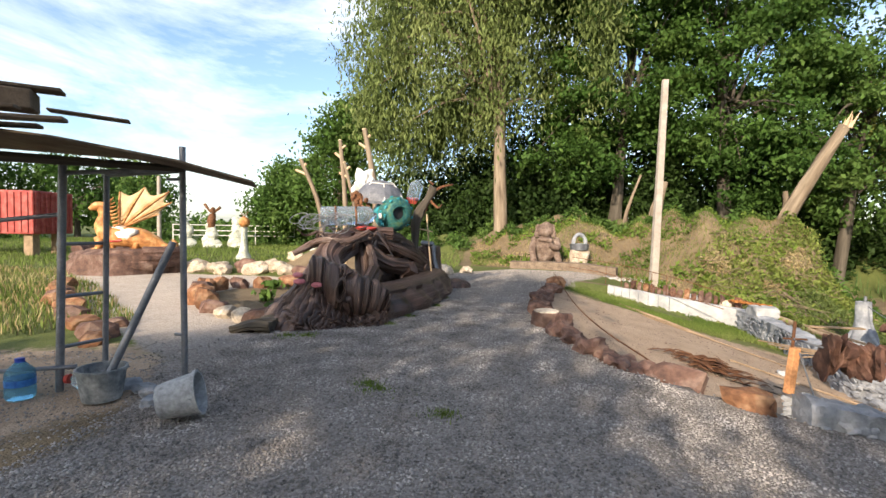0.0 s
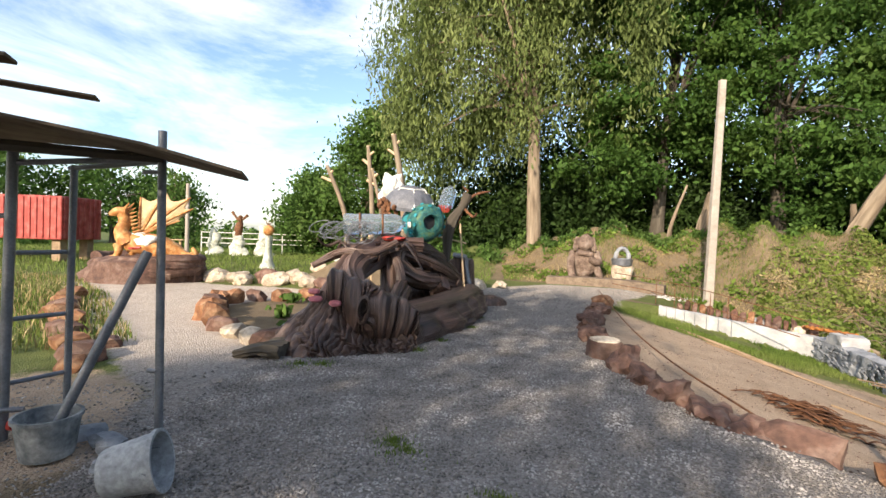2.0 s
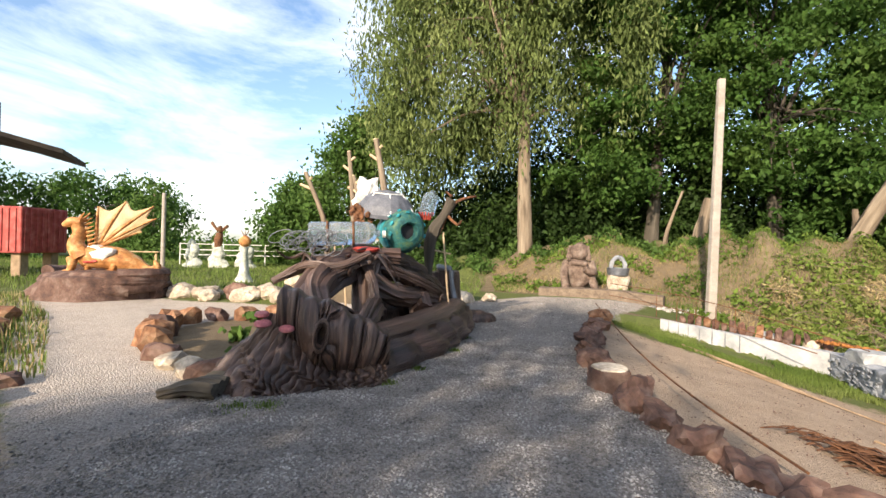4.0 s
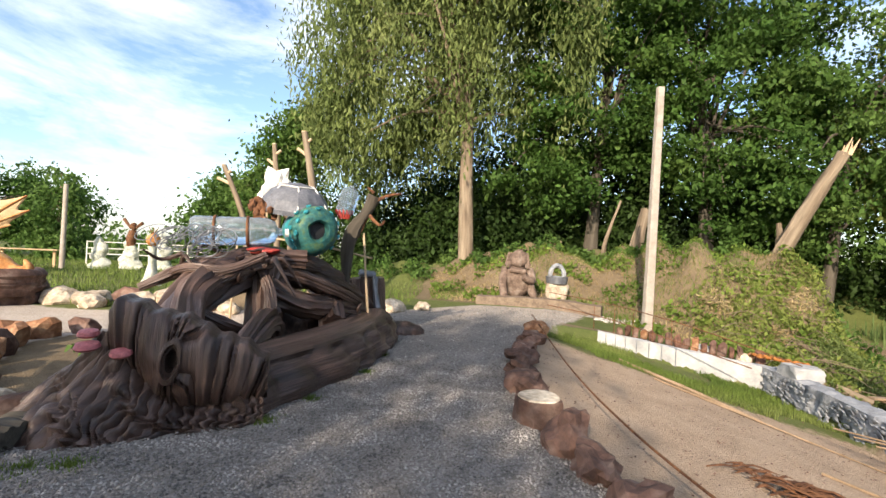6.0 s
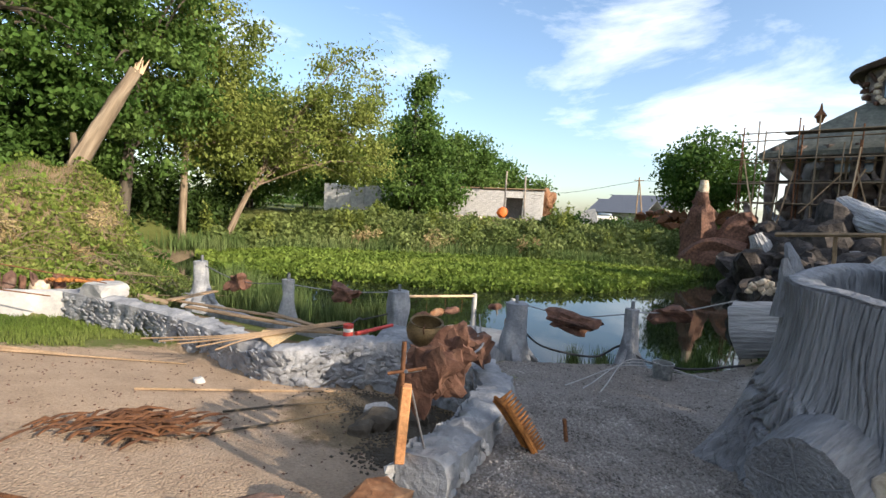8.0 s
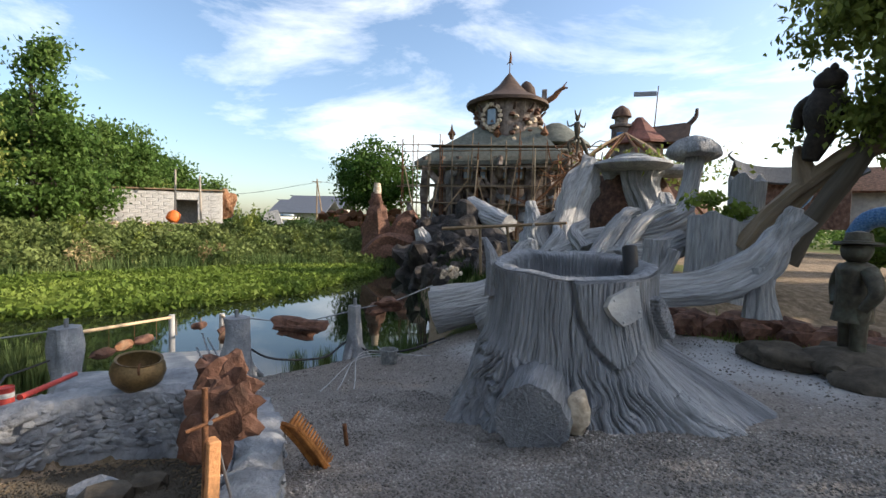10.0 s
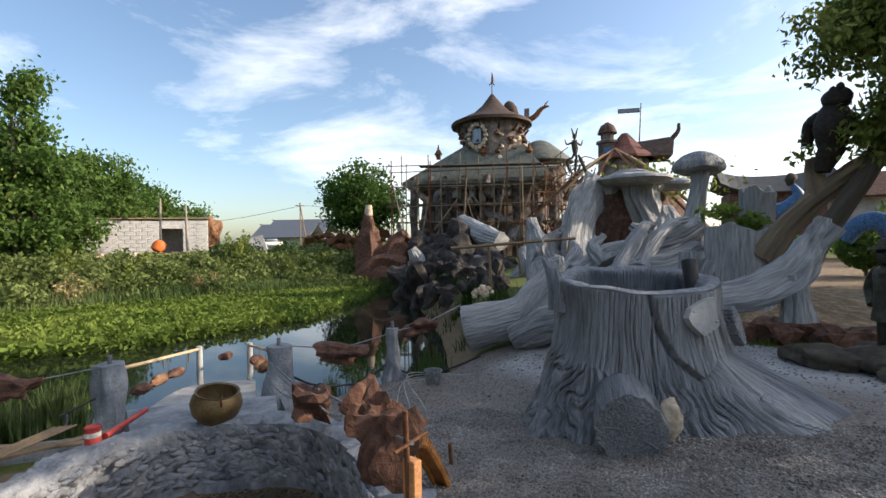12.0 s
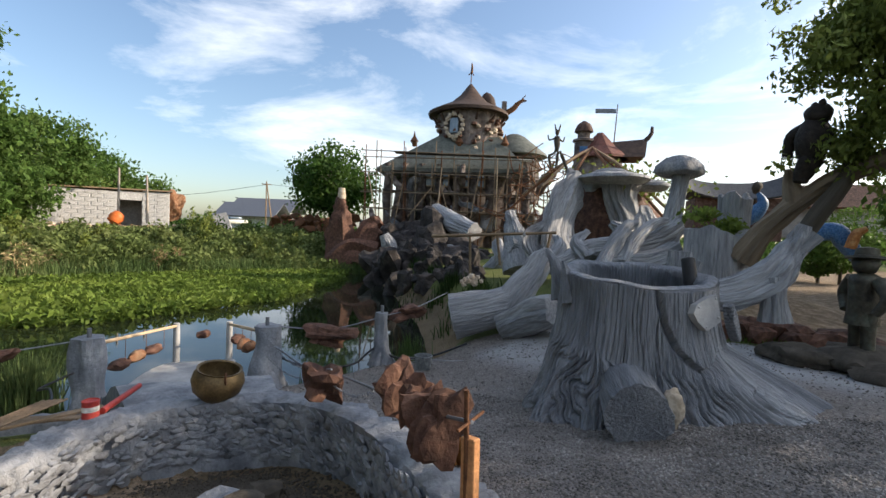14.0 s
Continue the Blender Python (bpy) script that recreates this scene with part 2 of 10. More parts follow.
def ground_material():
    """Gravel, sand and grass are laid over bare earth by the sheet's cover attribute, with ragged edges."""
    m = bpy.data.materials.new("park_ground")
    m.use_nodes = True
    n, l = m.node_tree.nodes, m.node_tree.links
    b = n["Principled BSDF"]
    b.inputs["Roughness"].default_value = 0.95
    b.inputs["Specular IOR Level"].default_value = 0.2
    t = n.new("ShaderNodeTexCoord")

    def nz(scale, detail=5, rough=0.6):
        k = n.new("ShaderNodeTexNoise")
        k.inputs["Scale"].default_value, k.inputs["Detail"].default_value, k.inputs["Roughness"].default_value = scale, detail, rough
        l.new(t.outputs["Object"], k.inputs["Vector"])
        return k.outputs["Fac"]

    def ramp(fac, *cols):
        r = n.new("ShaderNodeValToRGB")
        while len(r.color_ramp.elements) < len(cols):
            r.color_ramp.elements.new(0.5)
        for i, (e, c) in enumerate(zip(r.color_ramp.elements, cols)):
            e.position, e.color = 0.3 + 0.4 * i / (len(cols) - 1), (*c, 1)
        l.new(fac, r.inputs[0])
        return r.outputs[0]

    def mix(f, a, c, kind="MIX"):
        x = n.new("ShaderNodeMixRGB")
        x.blend_type = kind
        for sock, v in zip(x.inputs, (f, a, c)):
            if isinstance(v, float):
                sock.default_value = v
            else:
                l.new(v, sock)
        return x.outputs[0]

    wide, mid, fine = nz(0.35), nz(2.2), nz(34, 4)
    vor = n.new("ShaderNodeTexVoronoi")
    vor.inputs["Scale"].default_value = 48
    l.new(t.outputs["Object"], vor.inputs["Vector"])
    stone = n.new("ShaderNodeSeparateColor")
    l.new(vor.outputs["Color"], stone.inputs[0])
    gravel = mix(0.6, ramp(stone.outputs[0], (0.085, 0.077, 0.071), (0.20, 0.182, 0.168), (0.37, 0.343, 0.322)), ramp(mid, (0.155, 0.138, 0.124), (0.245, 0.225, 0.208)))
    gravel = mix(0.25, gravel, ramp(wide, (0.15, 0.12, 0.095), (0.34, 0.31, 0.28)))
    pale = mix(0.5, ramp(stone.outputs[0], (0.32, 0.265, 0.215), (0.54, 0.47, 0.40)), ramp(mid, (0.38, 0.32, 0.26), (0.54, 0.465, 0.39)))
    sand = mix(0.5, ramp(mid, (0.27, 0.193, 0.133), (0.47, 0.355, 0.254)), ramp(fine, (0.21, 0.153, 0.106), (0.47, 0.365, 0.268)))
    grass = mix(0.5, ramp(mid, (0.07, 0.095, 0.022), (0.14, 0.17, 0.045)), ramp(fine, (0.05, 0.07, 0.018), (0.17, 0.17, 0.06)))
    earth = mix(0.5, ramp(mid, (0.11, 0.078, 0.048), (0.25, 0.19, 0.115)), ramp(fine, (0.09, 0.065, 0.042), (0.24, 0.185, 0.115)))
    at = n.new("ShaderNodeAttribute")
    at.attribute_name = "cover"
    sep = n.new("ShaderNodeSeparateColor")
    l.new(at.outputs["Color"], sep.inputs[0])

    def edge(sock):
        a = n.new("ShaderNodeMath")
        a.operation = "ADD"
        l.new(sock, a.inputs[0])
        r = n.new("ShaderNodeMapRange")
        r.inputs["To Min"].default_value, r.inputs["To Max"].default_value = -0.55, 0.55
        l.new(nz(5.5, 5, 0.7), r.inputs["Value"])
        l.new(r.outputs[0], a.inputs[1])
        q = n.new("ShaderNodeMapRange")
        q.inputs["From Min"].default_value, q.inputs["From Max"].default_value = 0.36, 0.64
        l.new(a.outputs[0], q.inputs["Value"])
        return q.outputs[0]

    # sandy: the side path's pale gravel, plus sunlight painted on the far path.
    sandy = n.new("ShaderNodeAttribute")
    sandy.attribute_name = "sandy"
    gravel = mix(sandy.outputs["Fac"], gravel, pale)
    dusty = n.new("ShaderNodeAttribute")
    dusty.attribute_name = "dusty"
    gravel = mix(dusty.outputs["Fac"], gravel, ramp(mid, (0.40, 0.405, 0.41), (0.56, 0.565, 0.57)))
    col = mix(edge(sep.outputs[2]), earth, grass)
    col = mix(edge(sep.outputs[1]), col, sand)
    col = mix(edge(sep.outputs[0]), col, gravel)
    l.new(col, b.inputs["Base Color"])
    bp = n.new("ShaderNodeBump")
    bp.inputs["Strength"].default_value, bp.inputs["Distance"].default_value = 0.75, 0.02
    hgt = n.new("ShaderNodeMath")
    hgt.operation = "SUBTRACT"
    l.new(fine, hgt.inputs[0])
    l.new(vor.outputs["Distance"], hgt.inputs[1])
    l.new(hgt.outputs[0], bp.inputs["Height"])
    l.new(bp.outputs[0], b.inputs["Normal"])
    return m


M["ground"] = ground_material()


# ---- geometry helpers ----
def spline(pts, per=6):
    """A Catmull-Rom line through points of any dimension."""
    p = [np.array(q, float) for q in pts]
    p = [2 * p[0] - p[1]] + p + [2 * p[-1] - p[-2]]
    res = []
    for i in range(1, len(p) - 2):
        for k in range(per):
            s = k / per
            res.append(0.5 * (2 * p[i] + (p[i + 1] - p[i - 1]) * s + (2 * p[i - 1] - 5 * p[i] + 4 * p[i + 1] - p[i + 2]) * s * s
                              + (3 * p[i] - p[i - 1] - 3 * p[i + 1] + p[i + 2]) * s ** 3))
    res.append(p[-2])
    return res


_ico = {}


def ico(sub):
    if sub not in _ico:
        bm = bmesh.new()
        bmesh.ops.create_icosphere(bm, subdivisions=sub, radius=1)
        _ico[sub] = (np.array([v.co[:] for v in bm.verts]), [tuple(v.index for v in f.verts) for f in bm.faces])
        bm.free()
    return _ico[sub]


class Geo:
    """Collects vertices and faces of one mesh; gl holds a grain coordinate that runs along limbs."""

    def __init__(self):
        self.v, self.f, self.g = [], [], []

    def add(self, verts, faces, gl=None):
        o = len(self.v)
        self.v += [tuple(map(float, q)) for q in verts]
        self.f += [tuple(i + o for i in q) for q in faces]
        self.g += [tuple(map(float, q)) for q in (gl if gl is not None else [(q[0], q[1], q[2]) for q in verts])]
        return self

    def tube(self, pts, radii, seg=10, ridges=0, ridge=0.0, rough=0.0, per=4, caps=True, seed=0.0, twist=0.0, flat=1.0):
        """A round or ridged limb along a smooth line."""
        row = [tuple(p) + (r,) for p, r in zip(pts, radii)]
        line = spline(row, per) if per > 1 and len(row) > 1 else [np.array(q, float) for q in row]
        P = np.array([q[:3] for q in line])
        R = np.array([max(q[3], 0.001) for q in line])
        T = np.gradient(P, axis=0)
        T /= np.linalg.norm(T, axis=1)[:, None] + 1e-9
        up = np.array([0, 0, 1.0]) if abs(T[0][2]) < 0.9 else np.array([1.0, 0, 0])
        a = np.cross(T[0], up)
        a /= np.linalg.norm(a)
        verts, gl, length = [], [], 0.0
        for i in range(len(P)):
            a = a - T[i] * (a @ T[i])
            a /= np.linalg.norm(a) + 1e-9
            b = np.cross(T[i], a)
            if i:
                length += np.linalg.norm(P[i] - P[i - 1])
            for k in range(seg):
                w = 2 * math.pi * k / seg
                r = R[i]
                if ridges:
                    r *= 1 + ridge * math.sin(ridges * w + twist * length + 2.2 * math.sin(1.7 * length + seed))
                if rough:
                    r *= 1 + rough * noise.noise(Vector((math.cos(w) * 1.6 + seed, math.sin(w) * 1.6, length * 1.4 / (R[i] * 3 + 0.2) + seed)))
                verts.append(P[i] + r * (math.cos(w) * a + flat * math.sin(w) * b))
                gl.append((math.cos(w) * R[i] + seed, math.sin(w) * R[i], length * 0.18))
        faces = []
        for i in range(len(P) - 1):
            for k in range(seg):
                k2 = (k + 1) % seg
                faces.append((i * seg + k, i * seg + k2, (i + 1) * seg + k2, (i + 1) * seg + k))
        if caps:
            faces += [tuple(range(seg - 1, -1, -1)), tuple((len(P) - 1) * seg + k for k in range(seg))]
        return self.add(verts, faces, gl)

    def rock(self, c, size, seed=0.0, sub=2, rot=(0, 0, 0), rough=0.35, facet=0.0):
        v, f = ico(sub)
        e = Euler(rot).to_matrix()
        res = []
        for q in v:
            p = Vector(q)
            d = 1 + rough * noise.noise(p * 1.1 + Vector((seed * 7.3, seed * 3.1, seed))) + 0.4 * rough * noise.noise(p * 2.7 + Vector((seed, seed * 5, 0)))
            if facet:
                p = Vector([math.copysign(min(abs(k), 1 - facet), k) / (1 - facet) for k in p])
            p = Vector((p.x * size[0], p.y * size[1], p.z * size[2])) * d
            res.append(e @ p + Vector(c))
        return self.add(res, f)

    def box(self, c, dims, rot=(0, 0, 0), bevel=0.0):
        hx, hy, hz = (d / 2 for d in dims)
        e = (rot if isinstance(rot, Matrix) else Euler(rot).to_matrix())
        b = min(bevel, hx * 0.6, hy * 0.6, hz * 0.6)
        cor, vv = [(sx, sy, sz) for sx in (-1, 1) for sy in (-1, 1) for sz in (-1, 1)], []
        if b <= 0:
            vv = [(sx * hx, sy * hy, sz * hz) for sx, sy, sz in cor]
            ff = [(0, 1, 3, 2), (4, 6, 7, 5), (0, 4, 5, 1), (2, 3, 7, 6), (0, 2, 6, 4), (1, 5, 7, 3)]
        else:
            for sx, sy, sz in cor:
                vv += [(sx * hx, sy * (hy - b), sz * (hz - b)), (sx * (hx - b), sy * hy, sz * (hz - b)), (sx * (hx - b), sy * (hy - b), sz * hz)]
            ff = []
            quad = [(0, 1, 3, 2), (4, 6, 7, 5), (0, 4, 5, 1), (2, 3, 7, 6), (0, 2, 6, 4), (1, 5, 7, 3)]
            for q, ax in zip(quad, (0, 0, 1, 1, 2, 2)):
                ff.append(tuple(i * 3 + ax for i in q))
            for i in range(8):
                for ax, bit in ((0, 4), (1, 2), (2, 1)):
                    j = i ^ bit
                    if i < j:
                        o1, o2 = [k for k in (0, 1, 2) if k != ax]
                        ff.append((i * 3 + o1, j * 3 + o1, j * 3 + o2, i * 3 + o2))
                ff.append((i * 3, i * 3 + 1, i * 3 + 2))
        return self.add([e @ Vector(q) + Vector(c) for q in vv], ff)

    def lathe(self, c, prof, seg=24, rot=(0, 0, 0), wob=0.0, seed=0.0, closed=True):
        e = Euler(rot).to_matrix()
        verts = []
        for r, z in prof:
            for k in range(seg):
                w = 2 * math.pi * k / seg
                q = r * (1 + wob * noise.noise(Vector((math.cos(w) * 1.5, math.sin(w) * 1.5, z * 2 + seed))))
                verts.append(e @ Vector((q * math.cos(w), q * math.sin(w), z)) + Vector(c))
        faces = [(i * seg + k, i * seg + (k + 1) % seg, (i + 1) * seg + (k + 1) % seg, (i + 1) * seg + k) for i in range(len(prof) - 1) for k in range(seg)]
        if closed:
            faces += [tuple(range(seg - 1, -1, -1)), tuple((len(prof) - 1) * seg + k for k in range(seg))]
        return self.add(verts, faces)

    def slab(self, outline, z0, z1):
        n_ = len(outline)
        v = [(x, y, z0) for x, y in outline] + [(x, y, z1) for x, y in outline]
        f = [tuple(range(n_ - 1, -1, -1)), tuple(range(n_, 2 * n_))] + [(i, (i + 1) % n_, n_ + (i + 1) % n_, n_ + i) for i in range(n_)]
        return self.add(v, f)

    def mesh(self, name, mat, smooth=True):
        me = bpy.data.meshes.new(name)
        me.from_pydata(self.v, [], self.f)
        me.materials.append(mat)
        a = me.attributes.new("gl", "FLOAT_VECTOR", "POINT")
        a.data.foreach_set("vector", np.array(self.g, np.float32).ravel())
        me.polygons.foreach_set("use_smooth", [smooth] * len(me.polygons))
        me.update()
        return me


def mend_normals(me):
    bm = bmesh.new()
    bm.from_mesh(me)
    bmesh.ops.recalc_face_normals(bm, faces=bm.faces)
    bm.to_mesh(me)
    bm.free()


def part(name, geo, mat, parent=None, label="", smooth=True):
    me = geo.mesh(name, mat, smooth)
    mend_normals(me)
    if smooth:
        me.set_sharp_from_angle(angle=radians(48))
    ob = new(name, me)
    if parent is not None:
        ob.parent = parent
    if label:
        ob["label"] = label
    return ob


def thing(name, label, category, group="", kind=""):
    return tagged(new(name), label, category, group, kind)


def solo(name, geo, mat, label, category, group="", kind="", smooth=True):
    return tagged(part(name, geo, mat, None, "", smooth), label, category, group, kind)


def sheet_mesh(name, verts, quads, mat):
    """A large mesh of quads from arrays."""
    me = bpy.data.meshes.new(name)
    verts, quads = np.asarray(verts, np.float32), np.asarray(quads, np.int32)
    k = quads.shape[1]
    me.vertices.add(len(verts))
    me.vertices.foreach_set("co", verts.ravel())
    me.loops.add(quads.size)
    me.loops.foreach_set("vertex_index", quads.ravel())
    me.polygons.add(len(quads))
    me.polygons.foreach_set("loop_start", np.arange(0, quads.size, k, dtype=np.int32))
    me.polygons.foreach_set("loop_total", np.full(len(quads), k, np.int32))
    me.materials.append(mat)
    me.update(calc_edges=True)
    return me


def leaf_mesh(name, centres, size, mat, rng, droop=0.3, slim=0.55):
    """Leaves as folded diamonds, each with its own turn."""
    n_ = len(centres)
    ax = rng.normal(size=(n_, 3))
    ax[:, 2] -= droop * 2
    ax /= np.linalg.norm(ax, axis=1)[:, None] + 1e-9
    sd = np.cross(ax, rng.normal(size=(n_, 3)))
    sd /= np.linalg.norm(sd, axis=1)[:, None] + 1e-9
    nm = np.cross(ax, sd)
    s = (size * rng.uniform(0.6, 1.35, n_))[:, None]
    v = np.stack([centres - ax * s * 0.5, centres + sd * s * slim * 0.5 - nm * s * 0.10, centres + ax * s * 0.5, centres - sd * s * slim * 0.5 - nm * s * 0.10], 1)
    return sheet_mesh(name, v.reshape(-1, 3), np.arange(n_ * 4).reshape(-1, 4), mat)


def sdf(px, py, poly):
    """Signed distance to a polygon, negative inside."""
    px, py = np.asarray(px, float), np.asarray(py, float)
    d, inside = np.full(px.shape, 1e9), np.zeros(px.shape, bool)
    for i in range(len(poly)):
        (ax, ay), (bx, by) = poly[i - 1], poly[i]
        ex, ey = bx - ax, by - ay
        t = np.clip(((px - ax) * ex + (py - ay) * ey) / (ex * ex + ey * ey + 1e-12), 0, 1)
        d = np.minimum(d, np.hypot(px - ax - t * ex, py - ay - t * ey))
        c = (ay > py) != (by > py)
        inside ^= c & (px < ex * (py - ay) / (ey + (1e-12 if ey == 0 else 0)) + ax)
    return np.where(inside, -d, d)


def ease(x, a, b):
    t = np.clip((np.asarray(x, float) - a) / (b - a), 0, 1)
    return t * t * (3 - 2 * t)


# ---- the lie of the land ----
WATER_Z = -1.9
POND = [(11.0, 3.4), (10.9, 6.2), (10.6, 8.6), (9.6, 10.4), (9.4, 12.0), (10.2, 14.6), (10.8, 17), (12.5, 21), (16, 25.5), (20, 28.5), (26, 27), (31, 20), (35, 12.5), (37.5, 4.5), (37.5, -1.5), (27, -0.6), (17, 0.8), (12.6, 1.9)]
P_GRAVEL = [(-2.3, -9), (-2.3, 3.2), (-3.4, 4.9), (-5.3, 6.0), (-9.8, 9.2), (-14, 11.5), (-12, 13.2), (-9, 13.0), (-6.5, 13.0), (-4, 15), (-1.8, 17.0), (-0.4, 19.2),
            (3.3, 19.4), (2.6, 17), (1.5, 14.5), (0.95, 10), (1.15, 8), (1.9, 6.1), (3.2, 5.4), (3.6, 5.6), (7.2, 5.7), (8, 6.5), (10.2, 6.5), (10.6, 3), (9.6, 0.9), (8.3, -0.3), (6.2, -1.2), (4.6, -3.4), (3.6, -9)]
P_BED = [(-3.2, 6.7), (-4.4, 7.4), (-5.5, 8.3), (-6.4, 9.6), (-6.4, 10.8), (-4.5, 12.5), (-2.8, 13.5), (-1.6, 12), (-1.9, 8)]
P_BASIN = [(1.15, 8), (0.95, 10), (1.5, 14.5), (1.9, 15.4), (3.05, 15.6), (6.35, 14.5), (6.3, 12), (5.9, 9.6), (5.7, 8.7), (6.3, 8.15), (6.8, 7.6), (6.9, 7.0), (6.68, 6.35), (6.25, 5.9), (5.4, 5.56), (3.5, 5.5), (1.9, 6.2)]
P_TURF = [(1.55, 14.4), (2.2, 15.5), (3.1, 15.6), (6.4, 14.5), (6.3, 11.4), (5.3, 11.6), (3.6, 12.6), (2.2, 13.4)]
P_DUST = [(4.4, 0.4), (7.5, 2.0), (9, 0), (7.5, -2.5), (3.5, -6), (3.2, -1)]


def height(x, y):
    x, y = np.asarray(x, float), np.asarray(y, float)
    k = np.clip((y - 1) / 2.5, 0, 1)
    z = -0.13 * np.maximum(0, x - 2) * k - 0.05 * np.maximum(0, x - 4) * (1 - k)
    z = z - 0.05 * np.clip(y - 4.4, 0, 4.7) * np.clip(x - 7, 0, 3.5) * k
    z = np.where(x > 10, np.maximum(z, -1.6 * k - 0.35 * (1 - k)), z)
    # raised bed behind the stump
    z = z + 0.75 * np.exp(-(((x - 11.0) / 3.4) ** 4 + ((y + 3.4) / 2.4) ** 4)) + 0.5 * ease(-y, 3, 9)
    z = z * (1 - ease(y, 18, 24) * (x < 12))
    # the sunk sand basin behind the cement wall
    fall = 0.20
    basin = -0.04 - fall * np.maximum(0, x - 1.3) 
    inb = 1 - ease(sdf(x, y, P_BASIN), -0.02, 0.14)
    z = z * (1 - inb) + basin * inb
    # wooded bank behind
    bank = (2.05 + 0.22 * np.sin(x * 0.8 + 1.0)) * ease(y + 0.35 * np.sin(x * 0.9) + 3.6 * ease(x, 3.5, 7.5), 19.6, 27.0) * ease(x, -3.5, 2.5) * (1 - 0.75 * ease(x, 11.5, 17))
    bank = bank + 1.1 * ease(y, 22, 28) * (1 - ease(x, -3.5, 2.5)) * ease(x, -9, -4)
    z = z + bank * (1 + 0.13 * np.sin(x * 1.7 + 0.6 * y) + 0.09 * np.sin(x * 3.9 - y * 1.3)) + 0.10 * ease(bank, 0.1, 0.6) * np.sin(x * 2.9 + 2.0 * np.sin(y * 1.9))
    # spoil heap
    z = z + 1.0 * np.exp(-(((x + 5.9) / 1.55) ** 2 + ((y - 14.9) / 1.0) ** 2))
    # pond and the far bank
    d = sdf(x, y, POND)
    shore = -1.75 + 2.5 * ease(d, 0, 9) * ease(y, 0, 6) + 2.0 * ease(d, 0, 5) * (1 - ease(y, 0, 6))
    farside = ease(x + 0.6 * y, 26, 34) * ease(d, -1, 0.5)
    z = z * (1 - farside) + shore * farside
    z = z * ease(d, -0.2, 1.2) + (-1.72) * (1 - ease(d, -0.2, 1.2))
    z = z - 1.0 * (1 - ease(d, -1.8, 0.05))
    z = z + 0.012 * np.sin(x * 2.3 + 1.2 * np.sin(y * 1.1)) + 0.012 * np.sin(y * 1.9 + x * 0.7)
    return z


def hz(x, y):
    return float(height(x, y))


def axis(lo, hi, step, reach):
    a = list(np.arange(lo, hi, step))
    s, e, left = step, a[-1], []
    while e < reach:
        s *= 1.16
        e += s
        a.append(e)
    s, e = step, a[0]
    while e > -reach:
        s *= 1.16
        e -= s
        left.append(e)
    return np.array(left[::-1] + a)


gx, gy = axis(-8, 27, 0.16, 1800), axis(-8, 27, 0.16, 1800)
GX, GY = np.meshgrid(gx, gy)
GZ = height(GX, GY)
nx, ny = len(gx), len(gy)
idx = np.arange(nx * ny).reshape(ny, nx)
ground = new("ground", sheet_mesh("ground", np.stack([GX, GY, GZ], -1).reshape(-1, 3),
                                  np.stack([idx[:-1, :-1], idx[:-1, 1:], idx[1:, 1:], idx[1:, :-1]], -1).reshape(-1, 4), M["ground"]))
tagged(ground, "park ground of grey gravel, pale sand, turf and bare earth", "ground", kind="structure")
fx, fy = GX.ravel(), GY.ravel()
gravel_m = np.clip(0.5 - sdf(fx, fy, P_GRAVEL) / 0.5, 0, 1) * np.clip(0.5 + sdf(fx, fy, P_BED) / 0.4, 0, 1)
sand_m = np.maximum(np.clip(0.5 - sdf(fx, fy, P_BASIN) / 0.4, 0, 1) * np.clip(0.5 + sdf(fx, fy, P_TURF) / 1.2, 0, 1), np.clip(0.5 - sdf(fx, fy, P_DUST) / 0.8, 0, 1))
sand_m = np.maximum(sand_m, 0.75 * ease(-fx + 0.3 * np.sin(fy * 1.7), 2.0, 3.0) * (1 - ease(-fx + 0.4 * np.sin(fy * 1.1), 6.0, 7.8)) * (1 - ease(fy + 0.3 * np.sin(fx * 1.9), 4.5, 5.7)))
bank_m = ease(fy + 3.4 * ease(fx, 3.5, 7.5), 19.2, 20.5) * ease(fx, -5, -2) * (1 - ease(fy, 27, 31))
grass_m = np.clip(1.0 - 0.75 * bank_m, 0, 1)
grass_m = np.where((sdf(fx, fy, P_BASIN) < 0.7) & (sdf(fx, fy, P_TURF) > 0.3), 0.0, grass_m)
grass_m = np.where(sdf(fx, fy, P_BED) < 0.1, 0.05, grass_m)
grass_m = np.where(np.hypot((fx + 5.9) / 1.9, (fy - 14.9) / 1.25) < 1.25, 0.0, grass_m)
gravel_m = np.where(np.hypot((fx + 5.9) / 1.9, (fy - 14.9) / 1.25) < 1.2, 0.0, gravel_m)
grass_m = np.where(sdf(fx, fy, POND) < 0.6, 0.3, grass_m)
grass_m = np.where((fx < -1.5) & (fx > -8.5) & (fy < 4.6), 0.06, grass_m)
back_yard = ((fx < 12.5) | (fy < -9)) & (fx > 3) & (fx < 34) & (fy < -1.3) & (fy > -30)
grass_m = np.where(back_yard, 0.12, grass_m)
sand_m = np.where(back_yard, np.maximum(sand_m, 0.45), sand_m)
damp = np.exp(-((np.hypot(fx - 5.6, fy - 6.75)) / 1.35) ** 4)
sand_m = sand_m * (1 - 0.95 * damp)
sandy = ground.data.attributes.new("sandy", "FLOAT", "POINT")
sandy_lit_m = ease(-fx + 0.5 * np.sin(fy * 0.9), 2.6, 4.6) * ease(fy + 0.4 * np.sin(fx * 1.3), 4.6, 6.4)
# Far path: sun beyond the shade is painted in as paler gravel.
sandy_lit_m = np.maximum(sandy_lit_m, 0.7 * ease(fy, 14.5, 17.5) * (fx > -6))
